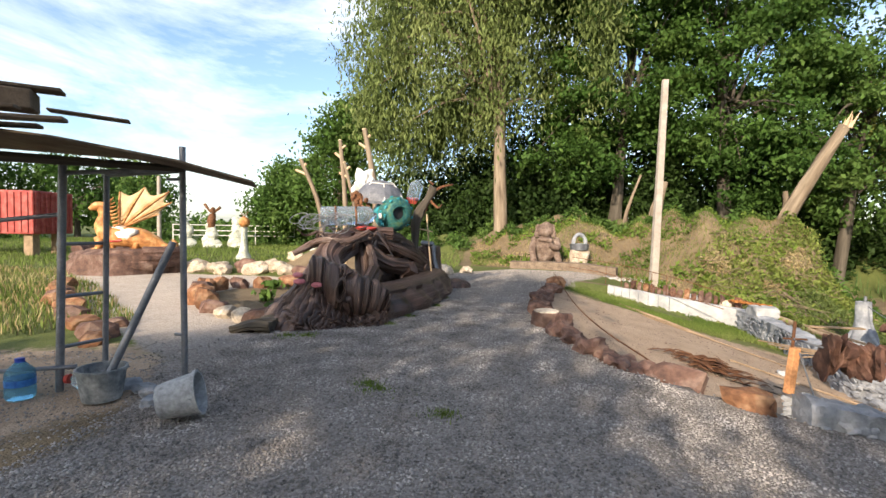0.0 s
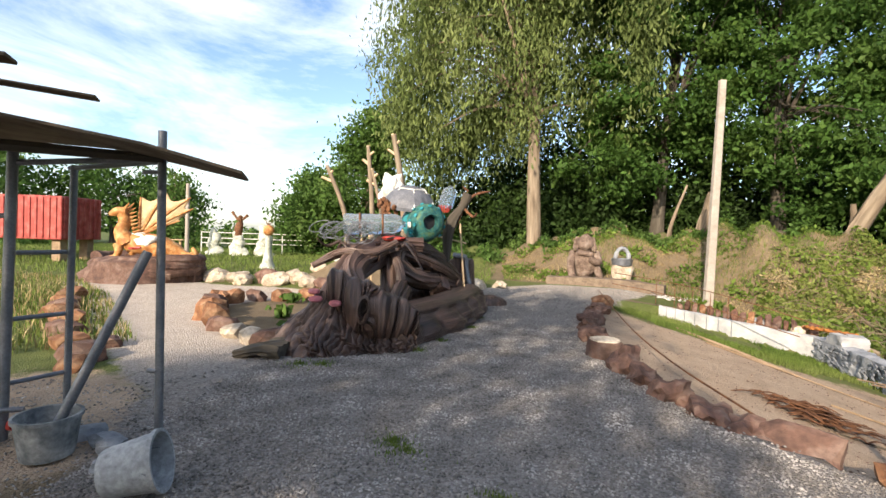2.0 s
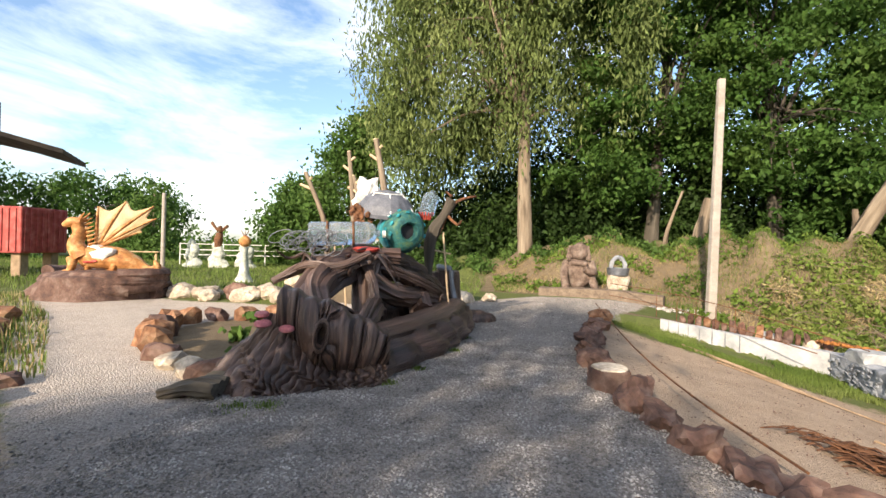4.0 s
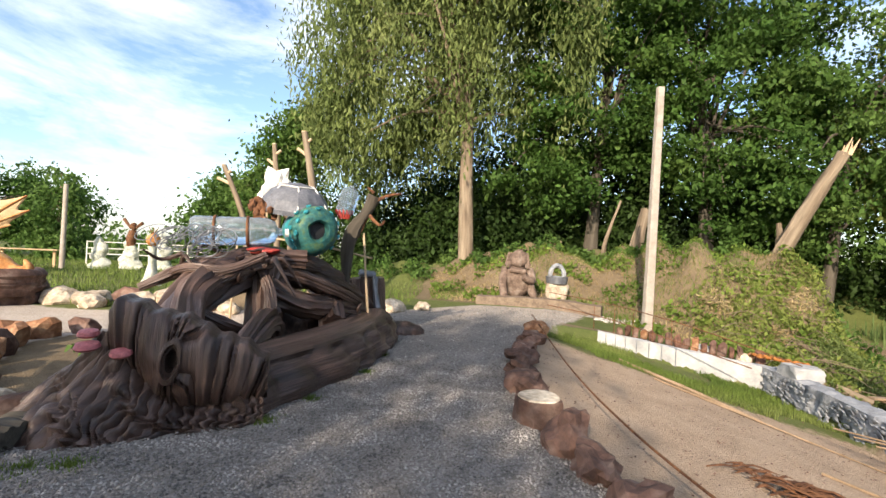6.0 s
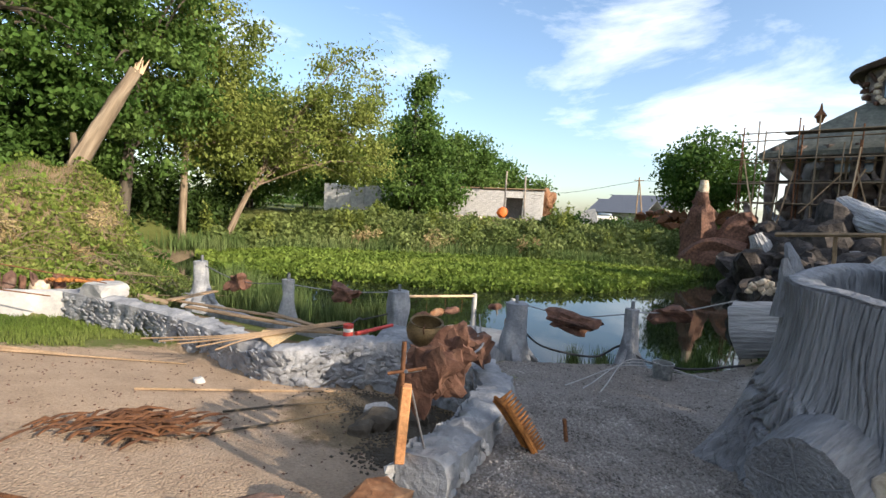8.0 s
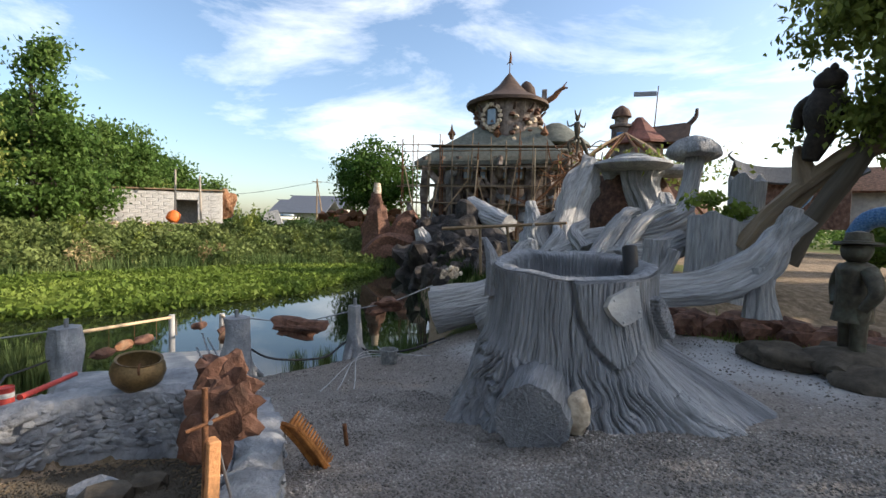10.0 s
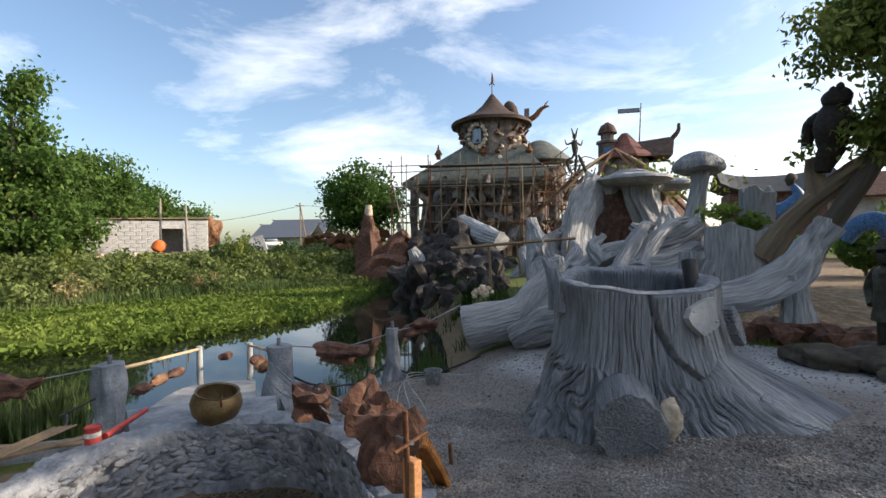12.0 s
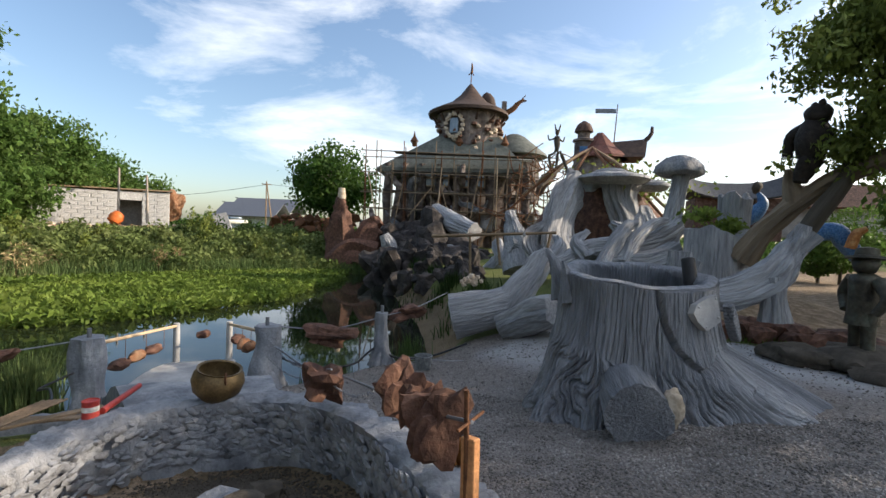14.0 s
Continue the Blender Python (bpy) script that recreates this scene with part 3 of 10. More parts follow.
sandy.data.foreach_set("value", sandy_lit_m.astype(np.float32))
dusty = ground.data.attributes.new("dusty", "FLOAT", "POINT")
dusty_m = (1 - ease(sdf(fx, fy, [(6.6, -0.6), (5.6, 0.5), (4.9, 0.1), (5.9, -0.9)]) + 0.2 * np.sin(fx * 4 + fy * 3), -0.05, 0.9)) * 0.85
dusty_m = np.maximum(dusty_m, 0.6 * (1 - ease(sdf(fx, fy, [(7.2, 0.5), (8.8, 1.0), (8.9, 2.4), (7.6, 2.2)]), 0, 0.7)))
dusty.data.foreach_set("value", dusty_m.astype(np.float32))
sand_m = np.where((fx > 4.2) & (fx < 9.5) & (fy > -1.4) & (fy < 2.6), sand_m * 0.3, sand_m)
cover = ground.data.color_attributes.new("cover", "FLOAT_COLOR", "POINT")
cover.data.foreach_set("color", np.stack([gravel_m, sand_m, grass_m, np.ones_like(fx)], -1).astype(np.float32).ravel())
ground.data.polygons.foreach_set("use_smooth", [True] * len(ground.data.polygons))

solo("pond_water", Geo().add([(8, -4, WATER_Z), (44, -4, WATER_Z), (44, 31, WATER_Z), (8, 31, WATER_Z)], [(0, 1, 2, 3)]), M["water"],
     "still dark green pond water mirroring the sky", "pond", kind="structure")

# ---- trees ----
def tree(label, base, trunk, crowns, clumps, per, leaf, mat, bark, seed, lean=(0, 0), limbs=14, droop=0.3, slim=0.55, clump_r=0.9, r0=0.25, shell=0.5, name="tree", flat=0.7):
    """base: foot; trunk: height; crowns: ellipsoids (offset from the foot, radii, share)."""
    rng = np.random.default_rng(seed)
    bx, by = base[0], base[1]
    bz = base[2] if len(base) > 2 else hz(bx, by) - 0.1
    t = thing(name, label, "tree")
    t.location = (bx, by, bz)
    cents = []
    share = np.array([c[2] for c in crowns], float)
    for (off, rad, _), k in zip(crowns, (share / share.sum() * clumps).astype(int)):
        d = rng.normal(size=(k, 3))
        d /= np.linalg.norm(d, axis=1)[:, None]
        r = shell + (1 - shell) * rng.uniform(0, 1, k) ** 0.6
        r *= 1 + 0.16 * np.sin(d[:, 0] * 5 + seed) * np.cos(d[:, 2] * 6 + seed * 2)
        cents.append(np.array(off) + d * r[:, None] * np.array(rad))
    cents = np.concatenate(cents)
    cents = cents[cents[:, 2] > 0.3]
    pts = np.repeat(cents, per, 0) + rng.normal(size=(len(cents) * per, 3)) * np.array([clump_r, clump_r, clump_r * flat]) * rng.uniform(0.35, 0.75, (len(cents) * per, 1))
    g = Geo()
    top = (lean[0], lean[1], trunk)
    line = [(0, 0, -0.3), (0.05 * lean[0], 0.05 * lean[1], 0.3), (lean[0] * 0.45, lean[1] * 0.45, trunk * 0.5), top]
    g.tube(line, [r0 * 1.55, r0 * 1.1, r0 * 0.8, r0 * 0.3], seg=12, ridges=5, ridge=0.07, rough=0.18, seed=seed)
    for c in cents[rng.permutation(len(cents))[:limbs]]:
        s = rng.uniform(0.4, 0.95)
        st = np.array([lean[0] * s, lean[1] * s, trunk * s])
        if c[2] < st[2] * 0.8:
            st = st * 0.7
        midp = st * 0.45 + c * 0.55 + np.array([0, 0, 0.12 * np.linalg.norm(c - st)])
        g.tube([st, midp, c], [r0 * 0.34, r0 * 0.2, r0 * 0.05], seg=6, rough=0.1, per=3, seed=seed)
    part("trunk", g, bark, t)
    cr_ = new("crown", leaf_mesh("crown", pts, leaf, mat, rng, droop, slim))
    cr_.parent = t
    return t


WILLOW, BROAD, MID, YEL = M["leaf_willow"], M["leaf_dark"], M["leaf_mid"], M["leaf_yellow"]
tree("tall grey-green willow with a straight bare lower trunk", (-1.4, 27.2), 15, [((-3.8, 1.5, 11.5), (6.4, 5, 6.0), 5), ((-2.8, 1.0, 16.5), (6.5, 5, 5), 4), ((2.8, 0.5, 13.5), (4.5, 4, 7), 3), ((-6, 2, 7.0), (3.2, 3, 3.4), 1.2)],
     430, 185, 0.34, WILLOW, M["bark"], 1, lean=(-0.6, 0.3), r0=0.36, limbs=44, droop=1.2, slim=0.30, clump_r=0.95, flat=1.9)
tree("leafy green broadleaf tree in the dense wood", (5.2, 30.5), 13, [((0, 0, 9.5), (5.0, 4.2, 5.5), 4), ((0.5, -0.5, 15), (5.5, 4.5, 5), 3), ((-2, -1.5, 4.4), (3.4, 2.4, 2.2), 1)],
     190, 190, 0.30, BROAD, M["bark_dark"], 2, lean=(0.8, 0), r0=0.34, limbs=26, clump_r=1.05, flat=0.5)
tree("leafy green broadleaf tree in the dense wood", (11.2, 30.0), 13, [((0, 0, 9), (5.2, 4.0, 5.5), 4), ((0, 0, 15.5), (5.5, 4.5, 5), 3), ((1.5, -1.5, 4.2), (3.6, 2.2, 2.2), 1)],
     190, 190, 0.30, BROAD, M["bark_dark"], 3, lean=(-0.6, 0.3), r0=0.34, limbs=26, clump_r=1.05, flat=0.5)
tree("leafy green broadleaf tree in the dense wood", (17.2, 30.5), 12, [((0, 0, 8.2), (4.6, 4.0, 5.0), 4), ((0.5, 0, 13.2), (4.4, 4.2, 4), 2)],
     150, 165, 0.30, MID, M["bark_dark"], 4, lean=(1.2, 0), r0=0.3, limbs=22, clump_r=1.0, flat=0.5)
tree("slender leaning tree with sparse yellowish leaves by the pond", (21.2, 31.0), 13, [((0.5, 0, 9.0), (3.6, 3, 4.2), 3), ((3.0, -1, 6.4), (3.4, 3, 3.0), 2), ((2.2, 0, 13.6), (3.6, 3, 3.4), 2.5)],
     190, 110, 0.27, YEL, M["bark"], 5, lean=(0.6, 0), r0=0.22, limbs=26, clump_r=1.0)
tree("slender leaning tree with sparse yellowish leaves by the pond", (23.2, 29.8), 9, [((4.6, -2.4, 7.8), (3.6, 3, 3.4), 3), ((7.4, -4.4, 11.4), (2.6, 2.4, 3.2), 1.6), ((8.8, -4.8, 7.4), (3.0, 2.6, 3.0), 2)],
     165, 100, 0.27, YEL, M["bark"], 6, lean=(4.4, -2), r0=0.2, limbs=26, clump_r=1.0)
tree("bright green bushy tree at the wood's edge", (-18.2, 33.0), 6, [((0, 0, 2.6), (2.6, 2.4, 2.6), 3), ((0.6, 0, 4.8), (1.7, 1.7, 1.6), 1.5)],
     130, 120, 0.32, MID, M["bark"], 7, r0=0.22, limbs=18, clump_r=1.0)
tree("bright green bushy tree at the wood's edge", (-13.6, 32.0), 9, [((0, 0, 4.6), (3.0, 2.8, 4.4), 3), ((0.6, 0, 8.4), (2.0, 2.0, 2.4), 1.4)],
     125, 120, 0.32, MID, M["bark"], 8, r0=0.22, limbs=18, clump_r=1.0)
tree("broad green tree behind the lawn", (-43, 37), 7, [((0, 0, 4.4), (5.5, 4, 3.4), 3), ((5, 2, 3.6), (4, 3, 2.8), 2)],
     170, 60, 0.42, BROAD, M["bark_dark"], 9, r0=0.25, limbs=12, clump_r=1.2)
tree("young poplar-like tree behind the lawn", (-32.5, 34), 6.5, [((0, 0, 3.6), (1.8, 1.8, 3.4), 1)], 70, 55, 0.32, MID, M["bark"], 10, r0=0.12, limbs=8, clump_r=0.8)
tree("broad green tree behind the lawn", (-50, 30), 8, [((0, 0, 4.6), (6, 5, 4), 3)], 130, 60, 0.45, BROAD, M["bark_dark"], 11, r0=0.25, limbs=10, clump_r=1.3)
# across the pond
tree("tall dark tree across the pond", (43.5, 26.6, 0.0), 13, [((0, 0, 3.6), (3.1, 3.1, 4.0), 3), ((0.5, -0.4, 7.6), (2.6, 2.6, 3.4), 2), ((0.6, -0.4, 12.0), (1.3, 1.3, 2.8), 0.7), ((2.4, -2.6, 3.2), (2.4, 2.2, 2.2), 0.8)],
     150, 110, 0.42, MID, M["bark_dark"], 12, r0=0.25, limbs=16, clump_r=1.1)
tree("rounded tree across the pond", (58.0, 27.5, 0.8), 10, [((0, 0, 5.6), (5.0, 5, 5.4), 3)], 170, 75, 0.45, MID, M["bark_dark"], 13, r0=0.25, limbs=12, clump_r=1.3)
tree("rounded tree across the pond", (71, 27, 0.8), 9, [((0, 0, 5), (5.4, 5, 4.6), 3), ((3, -4, 3.4), (4, 4, 3), 2)], 170, 70, 0.48, MID, M["bark_dark"], 14, r0=0.25, limbs=12, clump_r=1.4)
tree("rounded tree across the pond", (47.0, 43.0, 0.3), 11, [((0, 0, 6.4), (5.0, 5, 5.6), 3)], 170, 70, 0.45, MID, M["bark_dark"], 15, r0=0.25, limbs=12, clump_r=1.3)
tree("broad tree beside the castle", (60.5, -1.2, 1.0), 8, [((0, 0, 6.0), (5.2, 5, 3.8), 3)], 150, 75, 0.48, BROAD, M["bark_dark"], 16, r0=0.3, limbs=14, clump_r=1.3)
tree("dense tree at the pond's end", (30.5, 35, 0.2), 10, [((0, 0, 6), (5, 4, 5.2), 3)], 170, 75, 0.42, MID, M["bark_dark"], 17, r0=0.25, limbs=12, clump_r=1.2)
tree("rounded tree across the pond", (56.5, 35.0, 0.6), 12, [((0, 0, 6.0), (6.0, 5.5, 6.0), 3), ((-3, 3, 5.0), (4.0, 4.0, 4.4), 2), ((1.0, 0.0, 9.5), (3.5, 3.5, 3.6), 1.5)], 190, 80, 0.46, MID, M["bark_dark"], 18, r0=0.25, limbs=12, clump_r=1.3)
tree("broad low tree across the pond", (63.0, 31.0, 0.8), 8, [((0, 0, 4.6), (5.0, 4.5, 4.4), 3), ((3.5, -3.5, 3.4), (3.6, 3.4, 3.0), 2)], 130, 80, 0.46, YEL, M["bark_dark"], 19, r0=0.25, limbs=12, clump_r=1.3)
# the shade trees behind the walker
for k, (sx, sy, sh) in enumerate([(-5.0, -12.0, 12.6), (-2.2, -12.5, 7.7), (1.5, -11.5, 7.1), (4.7, -12.0, 8.8), (8.2, -13.0, 7.2), (-8.6, -12.6, 7.4)]):
    tree("broadleaf shade tree standing behind the path", (sx, sy), sh * 0.8, [((0, 0, sh * 0.60), (2.5, 2.4, sh * 0.42), 3)], 110, 58, 0.30, BROAD, M["bark_dark"], 20 + k, r0=0.22, limbs=14, clump_r=0.8)

# ---- undergrowth and the wood's dark floor ----
def scatter_leaves(name, spots, size, mat, seed, label, category, droop=0.2, slim=0.5):
    return tagged(new(name, leaf_mesh(name, np.asarray(spots), size, mat, np.random.default_rng(seed), droop, slim)), label, category, kind="stuff")


def hedge(cx, cy, rx, ry, h, n_, rng, bumps=9):
    """Leaf spots of a thicket with an uneven top."""
    c = np.stack([rng.uniform(-rx, rx, bumps), rng.uniform(-ry, ry, bumps), rng.uniform(0.35, 1.0, bumps)], -1)
    k = rng.integers(0, bumps, n_)
    d = rng.normal(size=(n_, 3))
    d /= np.linalg.norm(d, axis=1)[:, None]
    r = rng.uniform(0.55, 1.0, n_)[:, None]
    p = np.concatenate([c[k, :2], np.zeros((n_, 1))], 1) + d * r * np.stack([np.full(n_, rx * 0.42), np.full(n_, ry * 0.5), h * c[k, 2]], -1)
    p[:, 2] = np.abs(p[:, 2])
    p[:, 0] += cx
    p[:, 1] += cy
    p[:, 2] += height(p[:, 0], p[:, 1])
    return p


rng = np.random.default_rng(77)
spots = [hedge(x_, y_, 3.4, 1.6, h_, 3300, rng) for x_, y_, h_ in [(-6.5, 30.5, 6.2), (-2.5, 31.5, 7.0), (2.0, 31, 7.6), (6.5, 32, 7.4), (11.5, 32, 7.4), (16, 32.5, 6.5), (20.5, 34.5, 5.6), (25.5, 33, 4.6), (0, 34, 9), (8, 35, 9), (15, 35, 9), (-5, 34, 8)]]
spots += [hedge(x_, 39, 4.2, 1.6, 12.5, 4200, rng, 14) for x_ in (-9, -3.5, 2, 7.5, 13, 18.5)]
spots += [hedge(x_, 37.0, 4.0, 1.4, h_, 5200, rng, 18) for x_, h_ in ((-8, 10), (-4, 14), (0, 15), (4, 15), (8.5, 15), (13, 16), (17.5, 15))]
# The dark between the trunks is painted through these darkened leaves.
scatter_leaves("wood_undergrowth", np.concatenate(spots), 0.36, M["leaf_shaded"], 5, "dense undergrowth of the wood, leaves darkened to read as shade", "shrubs")
spots = [hedge(x_, y_, 4, 2, h_, 1500, rng) for x_, y_, h_ in [(-18.5, 34, 1.5), (-25, 37, 1.7), (-33, 34, 2.0), (-12.5, 34, 1.7), (-42, 28, 2.4), (-48, 22, 2.8)]]
scatter_leaves("lawn_hedge", np.concatenate(spots), 0.36, MID, 6, "overgrown green hedge behind the lawn", "shrubs")
rng = np.random.default_rng(79)
FAR_SHORE = spline([(37.5, -1.5), (37.5, 4.5), (35, 12.5), (31, 20), (26, 27), (20, 29)], 4)
spots = [hedge(p_[0] + 1.4 + rng.uniform(-0.5, 3.5), p_[1] + rng.uniform(0, 1.5), 2.6, 2.0, rng.uniform(1.1, 2.1), 1700, rng) for p_ in FAR_SHORE]
spots += [hedge(p_[0] + 5 + rng.uniform(-0.5, 2.5), p_[1] + rng.uniform(0, 2.5), 2.6, 2.0, rng.uniform(0.7, 1.4), 1200, rng) for p_ in FAR_SHORE]
scatter_leaves("bank_weeds", np.concatenate(spots), 0.34, M["leaf_willow"], 8, "tall green weeds on the far pond bank", "shrubs")
scatter_leaves("dry_weeds", np.concatenate([hedge(33.4, 18.5, 1.6, 1.0, 2.0, 700, rng), hedge(36.4, 12.5, 1.2, 0.8, 1.8, 450, rng), hedge(30.5, 23.5, 1.2, 0.8, 1.8, 400, rng)]), 0.34, M["dry_grass"], 9,
               "withered brown weeds among the green", "shrubs", slim=0.25)
rng = np.random.default_rng(83)
spots = [hedge(p_[0] + rng.uniform(1.5, 6), p_[1] + rng.uniform(0, 3), rng.uniform(0.9, 1.7), 1.1, rng.uniform(1.6, 3.0), 650, rng, 4) for p_ in FAR_SHORE[1::2]]
scatter_leaves("bank_bushes", np.concatenate(spots), 0.30, YEL, 84, "taller yellowish bushes scattered over the far bank", "shrubs")
# a far wood that closes the horizon
spots = []
for a_ in np.arange(0, 360, 2.2):
    R_ = 150 + 30 * math.sin(a_ * 0.31)
    spots.append(hedge(R_ * math.cos(radians(a_)), R_ * math.sin(radians(a_)) + 10, 6, 3.5, 5.0 + 2.5 * math.sin(a_ * 1.7), 260, rng))
scatter_leaves("far_wood", np.concatenate(spots), 1.3, MID, 10, "distant green belt of trees along the horizon", "woods")

# ---- the pale concrete pole ----
g = Geo()
for z0, z1, w0, w1 in [(-0.4, 7.3, 0.13, 0.095)]:
    v = [(s * w, u * w * 0.9, z) for z, w in ((z0, w0), (z1, w1)) for s, u in ((-1, -0.8), (-0.8, -1), (0.8, -1), (1, -0.8), (1, 0.8), (0.8, 1), (-0.8, 1), (-1, 0.8))]
    g.add(v, [tuple(range(7, -1, -1)), tuple(range(8, 16))] + [(i, (i + 1) % 8, 8 + (i + 1) % 8, 8 + i) for i in range(8)])
pole = solo("concrete_pole", g, M["concrete_pole"], "tall square pale concrete power pole without wires", "pole", smooth=False)
pole.matrix_world = pose(4.85, 18.03, hz(4.85, 18.03), 0, 1.0, 12)

# ---- broken leaning trunk and sawn trunks on the bank ----
g = Geo().tube([(11.0, 23.7, 0.6), (11.3, 23.7, 2.0), (12.3, 23.3, 4.4), (13.15, 23.0, 6.2)], [0.42, 0.33, 0.26, 0.22], seg=14, ridges=4, ridge=0.06, rough=0.2, seed=3)
br = thing("snapped_tree", "leaning trunk snapped off with pale splintered wood", "tree trunk")
part("trunk", g, M["bark"], br)
g = Geo()
rs = random.Random(4)
for i in range(9):
    a_ = rs.uniform(0, 6.28)
    o = Vector((13.15 + 0.16 * math.cos(a_), 23.0 + 0.16 * math.sin(a_), 6.1))
    g.tube([o, o + Vector((0.12 + rs.uniform(-.1, .25), -0.05, rs.uniform(0.25, 0.75)))], [0.075, 0.008], seg=5, per=1)
part("splinters", g, M["bare_wood"], br, "pale torn splinters")

# ---- cement wall round the sand basin ----
WALL = [(3.45, 5.40, 0.02), (4.3, 5.42, -0.10), (5.4, 5.52, -0.24), (6.25, 5.84, -0.34), (6.72, 6.3, -0.38), (6.93, 7.0, -0.40), (6.82, 7.7, -0.41), (6.35, 8.2, -0.41), (5.85, 8.65, -0.46), (6.0, 9.4, -0.5), (6.25, 10.5, -0.5), (6.45, 12.3, -0.5), (6.42, 14.45, -0.48)]
WALL_FAR = [(6.5, 14.55, -0.50), (5.4, 14.9, -0.40), (4.2, 15.28, -0.25), (3.0, 15.6, -0.10)]


def wall_strip(line, width, depth, lumps, seed, per=10, across=5, down=6):
    """A wall with a rounded rough top that follows a line of points (x, y, top)."""
    L = np.array(spline(line, per))
    T = np.gradient(L[:, :2], axis=0)
    T /= np.linalg.norm(T, axis=1)[:, None]
    N = np.stack([-T[:, 1], T[:, 0]], -1)
    prof = [(-width / 2, -depth * (1 - i / down)) for i in range(down)] + [(-width / 2 + width * i / across, 0.03 * math.sin(math.pi * i / across)) for i in range(across + 1)] \
        + [(width / 2, -depth * (i + 1) / down) for i in range(down)]
    v = []
    for i in range(len(L)):
        for o, dz in prof:
            p = Vector((L[i, 0] + N[i, 0] * o, L[i, 1] + N[i, 1] * o, L[i, 2] + dz))
            s = lumps * (noise.noise(p * 3.1 + Vector((seed, 0, 0))) + 0.7 * noise.noise(p * 8.0) + 0.6 * abs(noise.noise(p * 15.0)))
            v.append((p.x + N[i, 0] * s * (1 if o > 0 else -1), p.y + N[i, 1] * s * (1 if o > 0 else -1), p.z + 0.6 * s))
    k = len(prof)
    f = [(i * k + j, i * k + j + 1, (i + 1) * k + j + 1, (i + 1) * k + j) for i in range(len(L) - 1) for j in range(k - 1)]
    f += [tuple(range(k)), tuple(range(len(v) - 1, len(v) - k - 1, -1))]
    return Geo().add(v, f)


solo("wall_basin", wall_strip(WALL, 0.32, 1.25, 0.068, 1.0, per=24, across=7, down=14), M["plaster"], "low curved wall of rough whitish cement round the sand basin", "wall", kind="structure")
solo("wall_far", wall_strip(WALL_FAR, 0.24, 0.75, 0.018, 2.0), M["plaster_smooth"], "low smooth whitewashed wall below the bank", "wall", kind="structure")
far_joint = bpy.data.objects["wall_far"]
for u_ in (0.30, 0.42, 0.53, 0.64, 0.74, 0.83, 0.92):
    q_ = (Vector(WALL_FAR[1]).lerp(Vector(WALL_FAR[3]), u_) if u_ > 0.2 else Vector(WALL_FAR[1]))
    part("form_joint", Geo().box((q_.x - 0.04, q_.y - 0.125, q_.z - 0.2), (0.02, 0.025, 0.46), (0, 0, -0.29), 0.004), M["grey_wood"], far_joint, smooth=False)
EDGE = [(9.9, 15.8, -1.2), (9.35, 14.4, -1.15), (8.85, 12.6, -1.15), (8.8, 11.2, -1.15), (9.15, 10.0, -1.25), (9.7, 9.2, -1.4)]
solo("wall_pond", wall_strip(EDGE, 0.26, 0.7, 0.03, 5.0, per=8), M["plaster"], "low rough cement kerb along the pond", "wall", kind="structure")


def wall_flakes():
    """Trowelled tongues of cement that overlap like scales on the basin's face."""
    L_ = np.array(spline(WALL, 18))
    T_ = np.gradient(L_[:, :2], axis=0)
    T_ /= np.linalg.norm(T_, axis=1)[:, None]
    g_, r_ = Geo(), random.Random(8)
    for k_ in range(1500):
        i_ = r_.randrange(len(L_))
        side_ = 1 if r_.random() < 0.8 else -1
        nx2, ny2 = -T_[i_, 1] * side_, T_[i_, 0] * side_
        dz_ = r_.uniform(0.04, 0.62)
        px_ = L_[i_, 0] + nx2 * 0.185 + T_[i_, 0] * r_.uniform(-0.05, 0.05)
        py_ = L_[i_, 1] + ny2 * 0.185 + T_[i_, 1] * r_.uniform(-0.05, 0.05)
        s_ = r_.uniform(0.035, 0.075)
        g_.rock((px_, py_, L_[i_, 2] - dz_), (s_ * 1.25, 0.024, s_ * 0.75), k_ * 0.37, 1, (r_.uniform(-0.55, -0.1), r_.uniform(-0.5, 0.5), math.atan2(T_[i_, 1], T_[i_, 0])), 0.5)
    return g_


solo("cement_flakes", wall_flakes(), M["plaster"], "scale-like trowelled flakes of grey cement on the wall", "plaster", kind="stuff")

# ---- small builders ----
def fuzz(seed):
    return random.Random(seed)


def rock_thing(name, at, size, mat, label, category, seed, rot=0.0, group="", facet=0.25, rough=0.42, tilt=0.0, sub=2, sink=0.25):
    """A stone that sits a little way in the ground."""
    g = Geo().rock((0, 0, 0), size, seed, sub, (tilt, 0.1 * tilt, rot), rough, facet)
    ob = solo(name, g, mat, label, category, group, smooth=False)
    ob.location = (at[0], at[1], (at[2] if len(at) > 2 else hz(at[0], at[1])) + size[2] * (1 - sink) * 0.75)
    return ob


def rings(g, c, axis_, radius, count=5, wire=0.012, seed=0):
    """Growth rings carved on a sawn face."""
    q = Vector(axis_).to_track_quat("Z", "Y").to_matrix()
    for k in range(1, count):
        r = radius * k / count
        pts = [Vector(c) + q @ Vector((r * (1 + 0.06 * math.sin(3 * w + seed)) * math.cos(w), r * math.sin(w), 0.0)) for w in np.linspace(0, 2 * math.pi, 25)]
        g.tube(pts, [wire] * len(pts), seg=5, per=1, caps=False)
    return g


